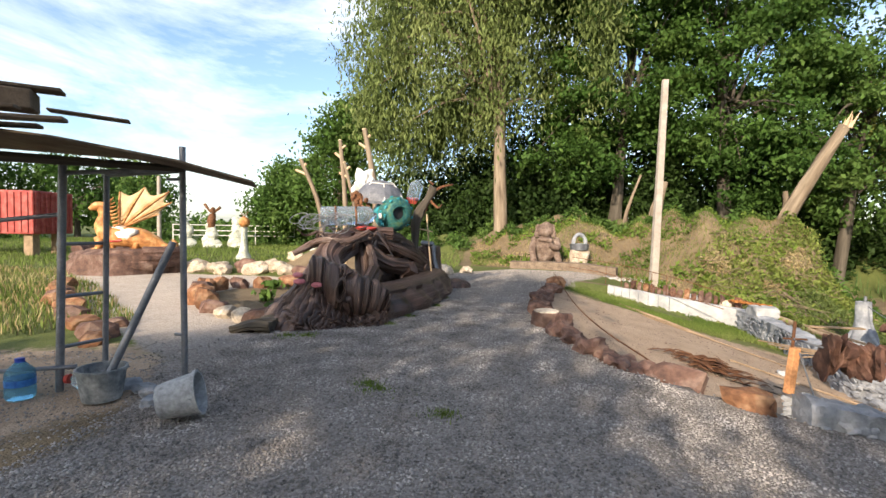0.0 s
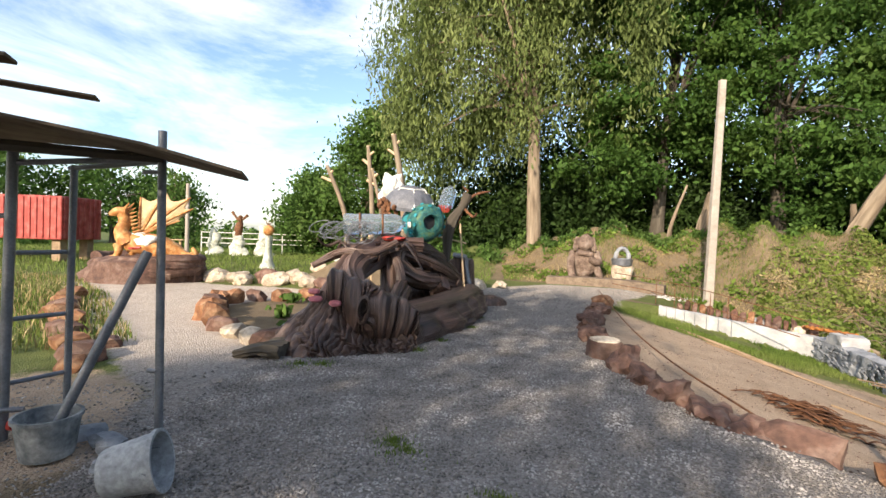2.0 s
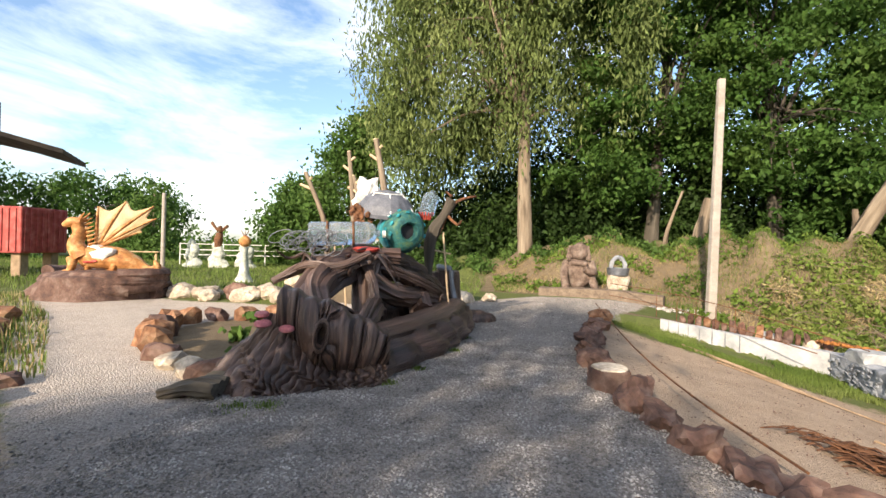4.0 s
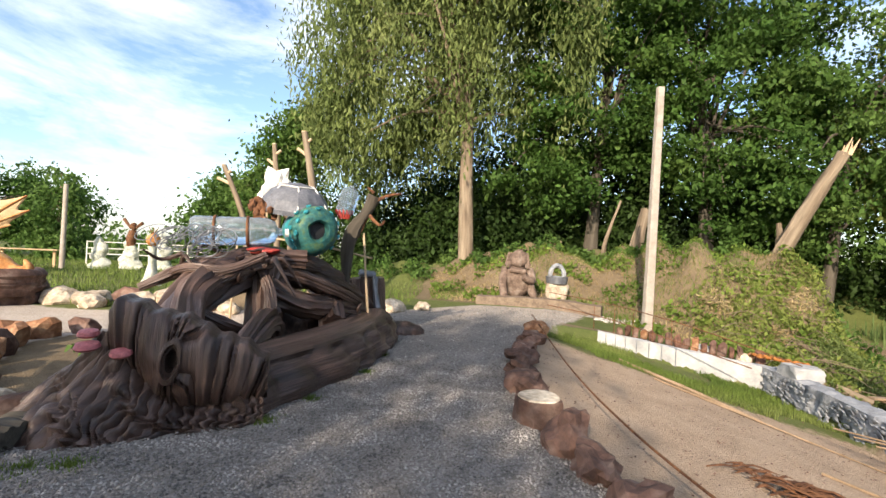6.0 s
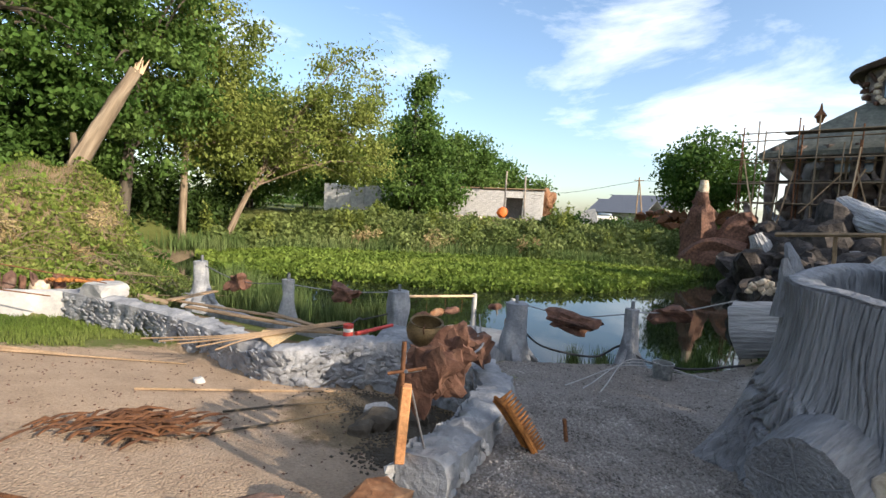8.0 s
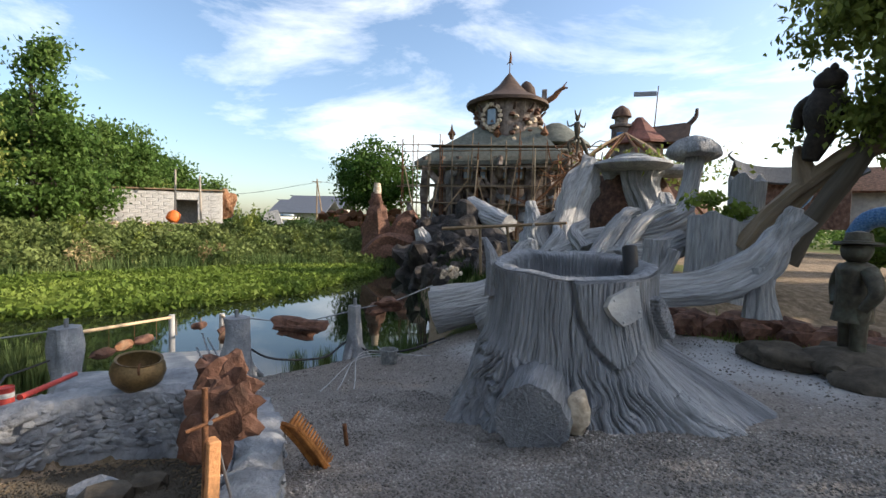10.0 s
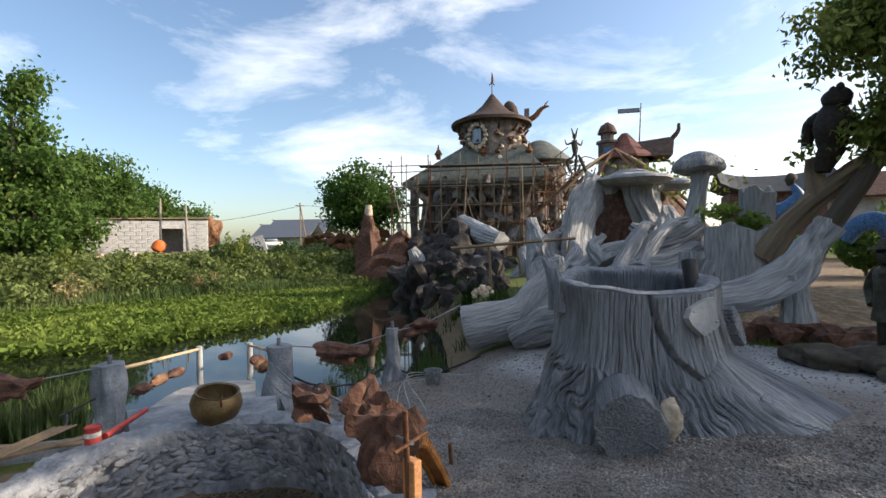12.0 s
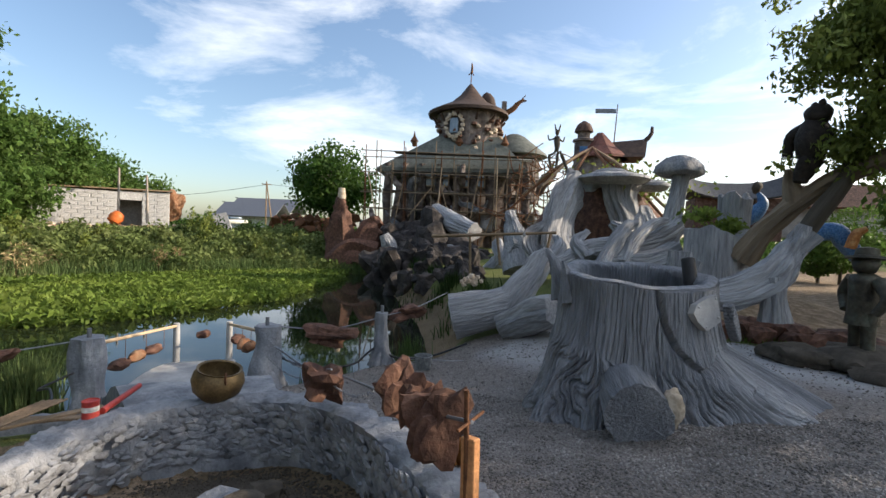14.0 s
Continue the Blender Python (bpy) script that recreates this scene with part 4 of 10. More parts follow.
# ---- the great hollow stump of grey cement ----
def stump_geo(cx, cy, z0, top, r_top, r_base, seed, seg=200, rows=46, roots=11, rim=0.2, well=0.5, power=3.0, rim_wave=0.05, flare=None, tilt=(0, 0), grooves=34, notch=None):
    """A tree stump with ridged bark, roots that run out into the ground and a hollow top."""
    v, gl = [], []
    H = top - z0

    def lift(x, y, u):
        return (tilt[0] * (x - cx) + tilt[1] * (y - cy)) * u

    for i in range(rows):
        u = i / (rows - 1)
        for k in range(seg):
            w = 2 * math.pi * k / seg
            fl = (1 - u) ** power
            c, s = math.cos(w), math.sin(w)
            lob = 0.5 + 0.5 * math.sin(roots * w + 1.3 * math.sin(3 * w + seed) + seed)
            ext = (r_base - r_top) * (flare(w) if flare else 1.0)
            r = r_top + ext * fl * (0.62 + 0.5 * lob)
            low = min(1.0, fl * 1.6)
            warp = noise.noise(Vector((c * 1.3 + seed, s * 1.3, u * 2.0)))
            big_ph = w * grooves * 0.62 + 8.0 * warp + 9.0 * (1 - u) ** 2 * math.sin(w + 0.6) + 3.0 * u
            fine_ph = w * grooves * 2.1 + 5.0 * warp
            r += (0.02 + 0.15 * low) * (abs(math.sin(big_ph)) ** 0.55 - 0.6) * (0.25 + 0.75 * low)
            r += 0.012 * (abs(math.sin(fine_ph)) ** 0.6 - 0.6) * (1 - 0.5 * low)
            r += 0.05 * noise.noise(Vector((c * 2.2, s * 2.2, u * 2.5 + seed)))
            if notch:
                r -= notch(w, u)
            x, y = cx + r * c, cy + r * s
            zz = z0 + H * u + lift(x, y, u)
            if u > 0.8:
                zz += rim_wave * noise.noise(Vector((c * 1.7, s * 1.7, seed))) * (u - 0.8) / 0.2
            if u < 0.25:
                zz += 0.10 * lob * (0.25 - u) * 4 * (0.3 + 0.7 * (i > 0))
            v.append((x, y, zz))
            gl.append((r_top * c + seed, r_top * s, zz * 0.18))
    for j, (dr, dz) in enumerate([(-0.03, 0.02), (-rim * 0.5, 0.03), (-rim, 0.0), (-rim - 0.03, -0.08), (-rim - 0.06, -well), (-r_top * 0.97, -well)]):
        for k in range(seg):
            w = 2 * math.pi * k / seg
            c, s = math.cos(w), math.sin(w)
            rr = r_top + dr + (0.012 * math.sin(w * 45) if j in (2, 3, 4) else 0) + (0.05 * noise.noise(Vector((c * 2.2, s * 2.2, 2.5 + seed))) if j < 2 else 0)
            x, y = cx + rr * c, cy + rr * s
            v.append((x, y, top + dz + rim_wave * noise.noise(Vector((c * 1.7, s * 1.7, seed))) + lift(x, y, 1)))
            gl.append((rr * c * 0.3 + seed, rr * s * 0.3, (top + dz) * 0.18))
    n_ = rows + 6
    f = [(i * seg + k, i * seg + (k + 1) % seg, (i + 1) * seg + (k + 1) % seg, (i + 1) * seg + k) for i in range(n_ - 1) for k in range(seg)]
    f.append(tuple((n_ - 1) * seg + k for k in range(seg)))
    return Geo().add(v, f, gl)


def near_angle(w, deg, width):
    d = abs((math.degrees(w) - deg + 180) % 360 - 180)
    return math.exp(-(d / width) ** 2)


SX, SY = 5.68, 2.26
TONGUE = [(150, 1.30), (152, 1.08), (156, 0.79), (164, 0.52), (174, 0.34), (184, 0.40), (192, 0.60), (196, 0.90), (197, 1.30)]


def cut(x, sharp=4):
    """A narrow groove between broad flat ridges."""
    return -(1 - abs(math.sin(x))) ** sharp


def great_stump(cx, cy, z0, top, r_top, r_base, seg=1500, rows=110):
    """Grooved bark above, wavy strands of roots below, a carved tongue and a wide dark hollow."""
    u_, w_ = np.meshgrid(np.linspace(0, 1, rows), np.linspace(0, 2 * math.pi, seg, endpoint=False), indexing="ij")
    zz = z0 + (top - z0) * u_
    sd = sdf((w_ * 0.98).ravel(), zz.ravel(), [(math.radians(d_) * 0.98, z_) for d_, z_ in TONGUE]).reshape(w_.shape)
    ton = ease(-sd, -0.004, 0.03)
    gap = np.exp(-((sd - 0.02) / 0.024) ** 2)
    v, gl = [], []
    for i in range(rows):
        u = float(u_[i, 0])
        fl = (1 - u) ** 2.1
        dome = max(0.0, 1 - (u / 0.60) ** 1.35)
        for k in range(seg):
            w = float(w_[i, k])
            c, s = math.cos(w), math.sin(w)
            foot = near_angle(w, 214, 21)
            lob = 0.5 + 0.5 * math.sin(11 * w + 1.3 * math.sin(3 * w + 2) + 2)
            n1 = noise.noise(Vector((c * 1.4 + 2, s * 1.4, u * 2.2)))
            n2 = noise.noise(Vector((c * 3.6, s * 3.6 + 4, u * 4.5)))
            n3 = noise.noise(Vector((c * 9, s * 9, u * 3.0)))
            r = r_top + (r_base - r_top) * (0.65 + 1.5 * near_angle(w, 186, 20) + 0.5 * near_angle(w, 100, 30)) * fl * (0.74 + 0.3 * lob)
            r += 1.72 * foot * dome * (0.85 + 0.2 * lob)
            hem = float(ease(u, 0.62 + 0.16 * n1 + 0.10 * math.sin(5 * w), 0.46 + 0.16 * n1))
            sway = 5.0 * n1 + 3.0 * n2 + hem * (2.0 * math.sin(9 * u + 3 * w) + 3.4 * noise.noise(Vector((c * 6.5, s * 6.5 + 9, u * 8))))
            depth = 0.5 + 0.9 * abs(n3) + 0.5 * n2
            r += hem * (0.085 * cut(w * 33 + sway, 2.2) * (0.8 + 0.6 * n2) + 0.055 * cut(w * 71 + 1.9 * sway, 3) * depth)
            fine = cut(w * 62 + 2.2 * n2 + 0.5 * n3, 5) * max(0.0, 0.55 + 1.6 * noise.noise(Vector((c * 14, s * 14, u * 2.6))))
            wide = cut(w * 19 + 1.2 * n1 + 0.6 * n2, 9) * max(0.0, 0.4 + 1.8 * n3)
            r += (1 - hem) * (0.034 * fine + 0.05 * wide)
            r += 0.04 * n1 + 0.018 * n2 + 0.05 * hem * (1 - fl)
            t_ = float(ton[i, k])
            r += 0.05 * t_ - 0.07 * float(gap[i, k]) * (zz[i, k] < 1.18)
            x, y = cx + r * c, cy + r * s
            z = float(zz[i, k]) + (0.10 * (x - cx) - 0.048 * (y - cy)) * u
            if u > 0.8:
                z += 0.05 * noise.noise(Vector((c * 1.7, s * 1.7, 2.0))) * (u - 0.8) / 0.2
            if u < 0.25:
                z += 0.10 * lob * (0.25 - u) * 4 * (0.3 + 0.7 * (i > 0))
            v.append((x, y, z))
            gl.append((r_top * c + 2, r_top * s, z * 0.18))
    ring = [(-0.02, 0.02), (-0.10, 0.035), (-0.19, 0.0), (-0.22, -0.07), (-0.25, -0.24), (-0.30, -0.26), (-0.31, -0.85), (-0.87, -0.9)]
    for j, (dr, dz) in enumerate(ring):
        for k in range(seg):
            w = float(w_[0, k])
            c, s = math.cos(w), math.sin(w)
            rr = r_top + dr + (0.05 * cut(w * 55 + 2 * math.sin(w * 5), 3) if j in (2, 3, 4) else 0)
            rr += 0.04 * noise.noise(Vector((c * 1.4 + 2, s * 1.4, 2.2))) if j < 2 else 0
            x, y = cx + rr * c, cy + rr * s
            v.append((x, y, top + dz + 0.05 * noise.noise(Vector((c * 1.7, s * 1.7, 2.0))) + 0.10 * (x - cx) - 0.048 * (y - cy)))
            gl.append((rr * c * 0.3 + 2, rr * s * 0.3, (top + dz) * 0.18))
    n_ = rows + len(ring)
    f = [(i * seg + k, i * seg + (k + 1) % seg, (i + 1) * seg + (k + 1) % seg, (i + 1) * seg + k) for i in range(n_ - 1) for k in range(seg)]
    f.append(tuple((n_ - 1) * seg + k for k in range(seg)))
    return Geo().add(v, f, gl)


big_stump = thing("hollow_stump", "huge hollow tree stump sculpted in grey cement with ridged bark", "stump")
part("stump_body", great_stump(SX, SY, -0.62, 1.16, 0.90, 1.42), M["grey_wood"], big_stump)
for k, (ang, hh, rr, ln) in enumerate([(54, 0.62, 0.115, (0.36, 0.04)), (78, 0.50, 0.10, (0.10, 0.04))]):
    a_ = radians(ang)
    o = Vector((SX + 0.86 * math.cos(a_), SY + 0.86 * math.sin(a_), 0.80))
    part("rim_spike", Geo().tube([o, o + Vector((ln[0] * 0.4, ln[1] * 0.4, hh * 0.6)), o + Vector((ln[0], ln[1], hh))], [rr * 1.25, rr * 0.7, rr * 0.22], seg=14, ridges=6, ridge=0.08, rough=0.2, seed=k), M["grey_wood"], big_stump)
a_ = radians(228)
o = Vector((SX + 0.70 * math.cos(a_) * 1.0 + 0.1, SY + 0.70 * math.sin(a_), 0.98))
part("pipe", Geo().lathe(o, [(0.075, 0), (0.08, 0.02), (0.08, 0.42), (0.065, 0.43), (0.06, 0.36)], seg=20, rot=(0.1, 0.30, 0)), M["black"], big_stump, "short dark pipe leaning out of the rim")
# smooth plate and bark slab on the flank
a_ = radians(178)
nrm = Vector((math.cos(a_), math.sin(a_), 0.18)).normalized()
side = Vector((-math.sin(a_), math.cos(a_), 0))
o = Vector((SX, SY, 0.70)) + nrm * 1.03
pl = [(-0.18, -0.02), (-0.14, -0.10), (-0.03, -0.20), (0.05, -0.17), (0.17, -0.11), (0.16, 0.02), (0.15, 0.17), (0.05, 0.15), (-0.13, 0.07)]
n_ = len(pl)
u2 = nrm.cross(side) * -1
if u2.z < 0:
    u2 = -u2
v = [o + side * a + u2 * b - nrm * 0.05 for a, b in pl] + [o + side * a + u2 * b + nrm * 0.03 for a, b in pl]
part("plate", Geo().add(v, [tuple(range(n_ - 1, -1, -1)), tuple(range(n_, 2 * n_))] + [(i, (i + 1) % n_, n_ + (i + 1) % n_, n_ + i) for i in range(n_)]), M["plaster_smooth"], big_stump, "smooth pale plate with rivets", smooth=False)
for a, b in [(0.13, 0.13), (0.14, -0.07), (-0.11, 0.04), (-0.03, -0.16)]:
    q = o + side * a + u2 * b + nrm * 0.032
    part("rivet", Geo().rock(q, (0.014, 0.014, 0.014), 1, 1, rough=0.0), M["grey_cut"], big_stump)
a_ = radians(204)
o = Vector((SX + 1.06 * math.cos(a_), SY + 1.06 * math.sin(a_), 0.74))
rot = Euler((0.5, -0.12, a_)).to_matrix()
g = Geo()
for i in range(12):
    u = i / 11
    g.box(o + rot @ Vector((0.0, 0.0, (u - 0.5) * 0.42)), (0.10, 0.17 * math.sin(0.5 + 2.2 * u), 0.034), rot, 0.008)
part("bark_slab", g, M["grey_wood"], big_stump, "ribbed slab of grey bark", smooth=False)
# sawn log at the foot
log_a, log_b = Vector((4.50, 3.26, -0.07)), Vector((5.30, 2.75, 0.0))
g = Geo().tube([log_a, (log_a + log_b) / 2, log_b], [0.31, 0.31, 0.30], seg=36, ridges=13, ridge=0.035, rough=0.12, seed=5)
part("sawn_log", g, M["grey_wood"], big_stump, "short grey log with a sawn ringed end")
ax_ = (log_a - log_b).normalized()
g = Geo()
rings(g, log_a + ax_ * 0.001, ax_, 0.29, 9, 0.0035, 1)
for k in range(5):
    a_ = k * 1.3 + 0.4
    q = Vector(ax_).to_track_quat("Z", "Y").to_matrix()
    g.tube([log_a + ax_ * 0.003 + q @ Vector((0.05 * math.cos(a_), 0.05 * math.sin(a_), 0)), log_a + ax_ * 0.003 + q @ Vector((0.26 * math.cos(a_ + 0.1), 0.26 * math.sin(a_ + 0.1), 0))], [0.005, 0.009], seg=5, per=1)
part("ring_carving", g, M["grey_wood"], big_stump, "carved rings and cracks")
part("stub", Geo().rock((4.55, 2.78, -0.05), (0.10, 0.10, 0.20), 4, 3, rough=0.5), M["rock_pale"], big_stump, "rough broken stub")

# ---- dark brown carved bench ----
bench = thing("root_bench", "long dark brown bench sculpted as roots with a carved wooden face", "bench")
BL = spline([(-2.02, 7.55, 0.0), (-1.85, 8.4, 0.0), (-1.62, 9.6, 0.0), (-1.6, 11.0, 0.0), (-1.78, 12.2, 0.0), (-2.15, 13.0, 0.0)], 18)
TG = np.gradient(np.array(BL), axis=0)
prof = [(0.36, -0.15), (0.42, 0.05), (0.41, 0.12), (0.40, 0.18), (0.36, 0.25), (0.31, 0.34), (0.27, 0.41), (0.24, 0.46), (0.16, 0.515), (0.05, 0.53), (-0.32, 0.53), (-0.40, 0.50), (-0.44, -0.15)]
v, gl = [], []
for i, p in enumerate(BL):
    tg = TG[i][:2] / np.linalg.norm(TG[i][:2])
    nn = np.array([tg[1], -tg[0]])
    for o_, z_ in prof:
        e_ = 0.10 * noise.noise(Vector((p[0] * 3, p[1] * 2.6, z_ * 9))) + 0.03 * math.sin(p[1] * 9 + 4 * z_ + 3 * noise.noise(Vector((p[1], z_ * 3, 2)))) if z_ < 0.44 else 0.012 * noise.noise(Vector((p[0] * 3, p[1] * 3, 2)))
        v.append((p[0] + nn[0] * (o_ + e_), p[1] + nn[1] * (o_ + e_), z_ + 0.3 * e_ - 0.10 * ease(i, 72, 90)))
        gl.append((o_ * 2, z_ * 2, p[1] * 0.2))
k = len(prof)
f = [(i * k + j, i * k + j + 1, (i + 1) * k + j + 1, (i + 1) * k + j) for i in range(len(BL) - 1) for j in range(k - 1)] + [tuple(range(k)), tuple(len(v) - 1 - j for j in range(k))]
part("seat", Geo().add(v, f, gl), M["brown_wood"], bench, "smooth varnished seat plank")
# carved face: a slab whose grooves bow round a hollow eye, its chin hanging over the beard
A, B = Vector((-2.767, 7.256, 0)), Vector((-1.597, 7.816, 0))
face_len = (B - A).length
dirx = (B - A).normalized()
out_n = Vector((dirx.y, -dirx.x, 0))
nx_, nz_ = 150, 70
v, gl, f = [], [], []
for sgn in (1, -1):
    for j in range(nz_ + 1):
        for i in range(nx_ + 1):
            u, w = i / nx_, j / nz_
            top = 1.13 - 0.33 * u - 0.24 * u * u + 0.016 * math.sin(u * 46) + 0.02 * math.sin(u * 17) - 0.10 * math.exp(-(u / 0.03) ** 2)
            low = 0.13 + 0.50 * (1 - float(ease(u, 0.0, 0.42))) + 0.06 * u * u
            z = low + (top - low) * w
            du, dz = (u - 0.385 - 0.10 * (z - 0.56)) / 0.05, (z - 0.585) / 0.15
            eye = du * du + dz * dz
            near = math.exp(-eye * 0.16)
            ph = u * 31 + 4.5 * (1 - w) * u + 1.5 * noise.noise(Vector((u * 3, z * 2.2, 1.0))) + 5.0 * near * (1 if du > 0 else -1) * min(1, abs(du))
            gro = 0.055 * (abs(math.sin(ph)) ** 0.4 - 0.7) + 0.008 * math.sin(ph * 4.3)
            crack = abs(math.sin(ph * 0.5 + 0.4)) < 0.09
            gro -= 0.055 * crack
            if eye < 1.9:
                gro = 0.030 if eye > 0.95 else -0.02
            if eye < 0.42:
                gro = -0.16
            hang = math.sin(math.pi * min(1.0, 0.12 + w * 0.9)) ** 0.5
            bulge = 0.05 + 0.13 * math.sin(math.pi * (0.1 + 0.8 * u)) * hang - 0.10 * (1 - w) ** 6
            thick = (0.16 if sgn > 0 else -0.16) * (0.45 if w in (0, 1) else 1)
            off = thick + (bulge + gro) * (1 if sgn > 0 else 0.1)
            q = A + dirx * (u * face_len) + out_n * off
            v.append((q.x, q.y, z))
            gl.append((u * 1.2, 0.3 * sgn, z * 0.2))
    o_ = 0 if sgn > 0 else (nx_ + 1) * (nz_ + 1)
    for j in range(nz_):
        for i in range(nx_):
            a0 = o_ + j * (nx_ + 1) + i
            f.append((a0, a0 + 1, a0 + nx_ + 2, a0 + nx_ + 1))
S_ = (nx_ + 1) * (nz_ + 1)
for j in (0, nz_):
    f += [(j * (nx_ + 1) + i, j * (nx_ + 1) + i + 1, S_ + j * (nx_ + 1) + i + 1, S_ + j * (nx_ + 1) + i) for i in range(nx_)]
for i in (0, nx_):
    f += [(j * (nx_ + 1) + i, (j + 1) * (nx_ + 1) + i, S_ + (j + 1) * (nx_ + 1) + i, S_ + j * (nx_ + 1) + i) for j in range(nz_)]
part("carved_face", Geo().add(v, f, gl), M["brown_wood"], bench, "carved wavy wooden face with one hollow eye")
# beard of wavy strands that spills from under the chin over the ground
rr = fuzz(3)
NB, NW = 300, 40
b_top = np.array(spline([(-1.55, 7.66, 0.26), (-1.80, 7.56, 0.22), (-2.12, 7.40, 0.24), (-2.40, 7.24, 0.46), (-2.58, 7.16, 0.72), (-2.80, 7.16, 0.80), (-3.05, 7.28, 0.66), (-3.30, 7.50, 0.40)], 43))
b_low = np.array(spline([(-1.50, 7.58, -0.04), (-1.70, 7.26, -0.04), (-2.10, 7.00, -0.04), (-2.43, 6.72, -0.04), (-2.80, 6.58, -0.04), (-3.20, 6.60, -0.04), (-3.55, 6.80, -0.04), (-3.75, 7.25, -0.04)], 43))
b_top = b_top[np.linspace(0, len(b_top) - 1, NB).astype(int)]
b_low = b_low[np.linspace(0, len(b_low) - 1, NB).astype(int)]
v, gl, f = [], [], []
for i in range(NB):
    u = i / (NB - 1)
    d = b_low[i] - b_top[i]
    flat_n = np.array([d[0], d[1], 0.0])
    flat_n /= np.linalg.norm(flat_n)
    for j in range(NW + 1):
        w = j / NW
        q = b_top[i] + d * np.array([w ** 1.15, w ** 1.15, w ** 0.92])
        n1 = noise.noise(Vector((u * 5, w * 1.7, 3.0)))
        ph = u * 74 + (2.2 * math.sin(w * 11 + u * 23) + 1.6 * math.sin(w * 23 + u * 41)) * w + 8.0 * n1
        st_ = abs(math.sin(ph)) ** 0.5 - 0.75 + 0.5 * noise.noise(Vector((u * 24, w * 3.5, 7)))
        amp = (0.045 + 0.065 * w) * min(1.0, 6 * (1 - w) + 0.35)
        r_ = amp * st_ + 0.045 * n1 + 0.012 * noise.noise(Vector((u * 60, w * 9, 1)))
        v.append((q[0] + flat_n[0] * r_, q[1] + flat_n[1] * r_, q[2] + 0.7 * r_))
        gl.append((u * 2.6, 0.2, w * 0.25))
for i in range(NB):
    v.append((b_top[i][0], b_top[i][1], -0.08))
    gl.append((u, 0.2, 0.3))
for i in range(NB - 1):
    for j in range(NW):
        a0 = i * (NW + 1) + j
        f.append((a0, a0 + 1, a0 + NW + 2, a0 + NW + 1))
    f.append((i * (NW + 1), (i + 1) * (NW + 1), NB * (NW + 1) + i + 1, NB * (NW + 1) + i))
part("root_beard", Geo().add(v, f, gl), M["brown_wood"], bench, "wavy beard of roots spreading over the ground")
g = Geo().rock((-2.75, 7.45, 0.10), (0.60, 0.34, 0.50), 3.3, 3, (0, 0, 0.4), 0.3)
part("root_mound", g, M["brown_wood"], bench)
for k in range(5):
    g = Geo().tube([(-2.95 - 0.02 * k, 6.45 + 0.11 * k, 0.10), (-3.25, 6.42 + 0.12 * k, 0.10), (-3.55 + 0.05 * k, 6.36 + 0.13 * k, 0.02)], [0.07, 0.075, 0.06], seg=18, ridges=8, ridge=0.16, rough=0.4, per=6, seed=k)
    part("root_toe", g, M["bark_dark"], bench, "grey-brown root end on the gravel")
for c_, z_, s_ in [(Vector((-2.86, 7.06, 0)), 0.80, 0.085), (Vector((-2.79, 6.98, 0)), 0.71, 0.10), (Vector((-2.52, 7.04, 0)), 0.66, 0.09)]:
    part("bracket_fungus", Geo().lathe((c_.x, c_.y, z_), [(0.02, -0.035), (s_ * 0.8, -0.02), (s_, 0.0), (s_ * 0.85, 0.03), (s_ * 0.3, 0.045)], seg=20, rot=(0.15, 0.0, 0.4), wob=0.1, seed=z_ * 9),
         shade("pink_fungus_paint" + str(int(z_ * 100)), [(0.34, 0.09, 0.10), (0.46, 0.16, 0.16)], scale=14, rough=0.5, bump=0.2), bench, "rose-pink shelf fungus")
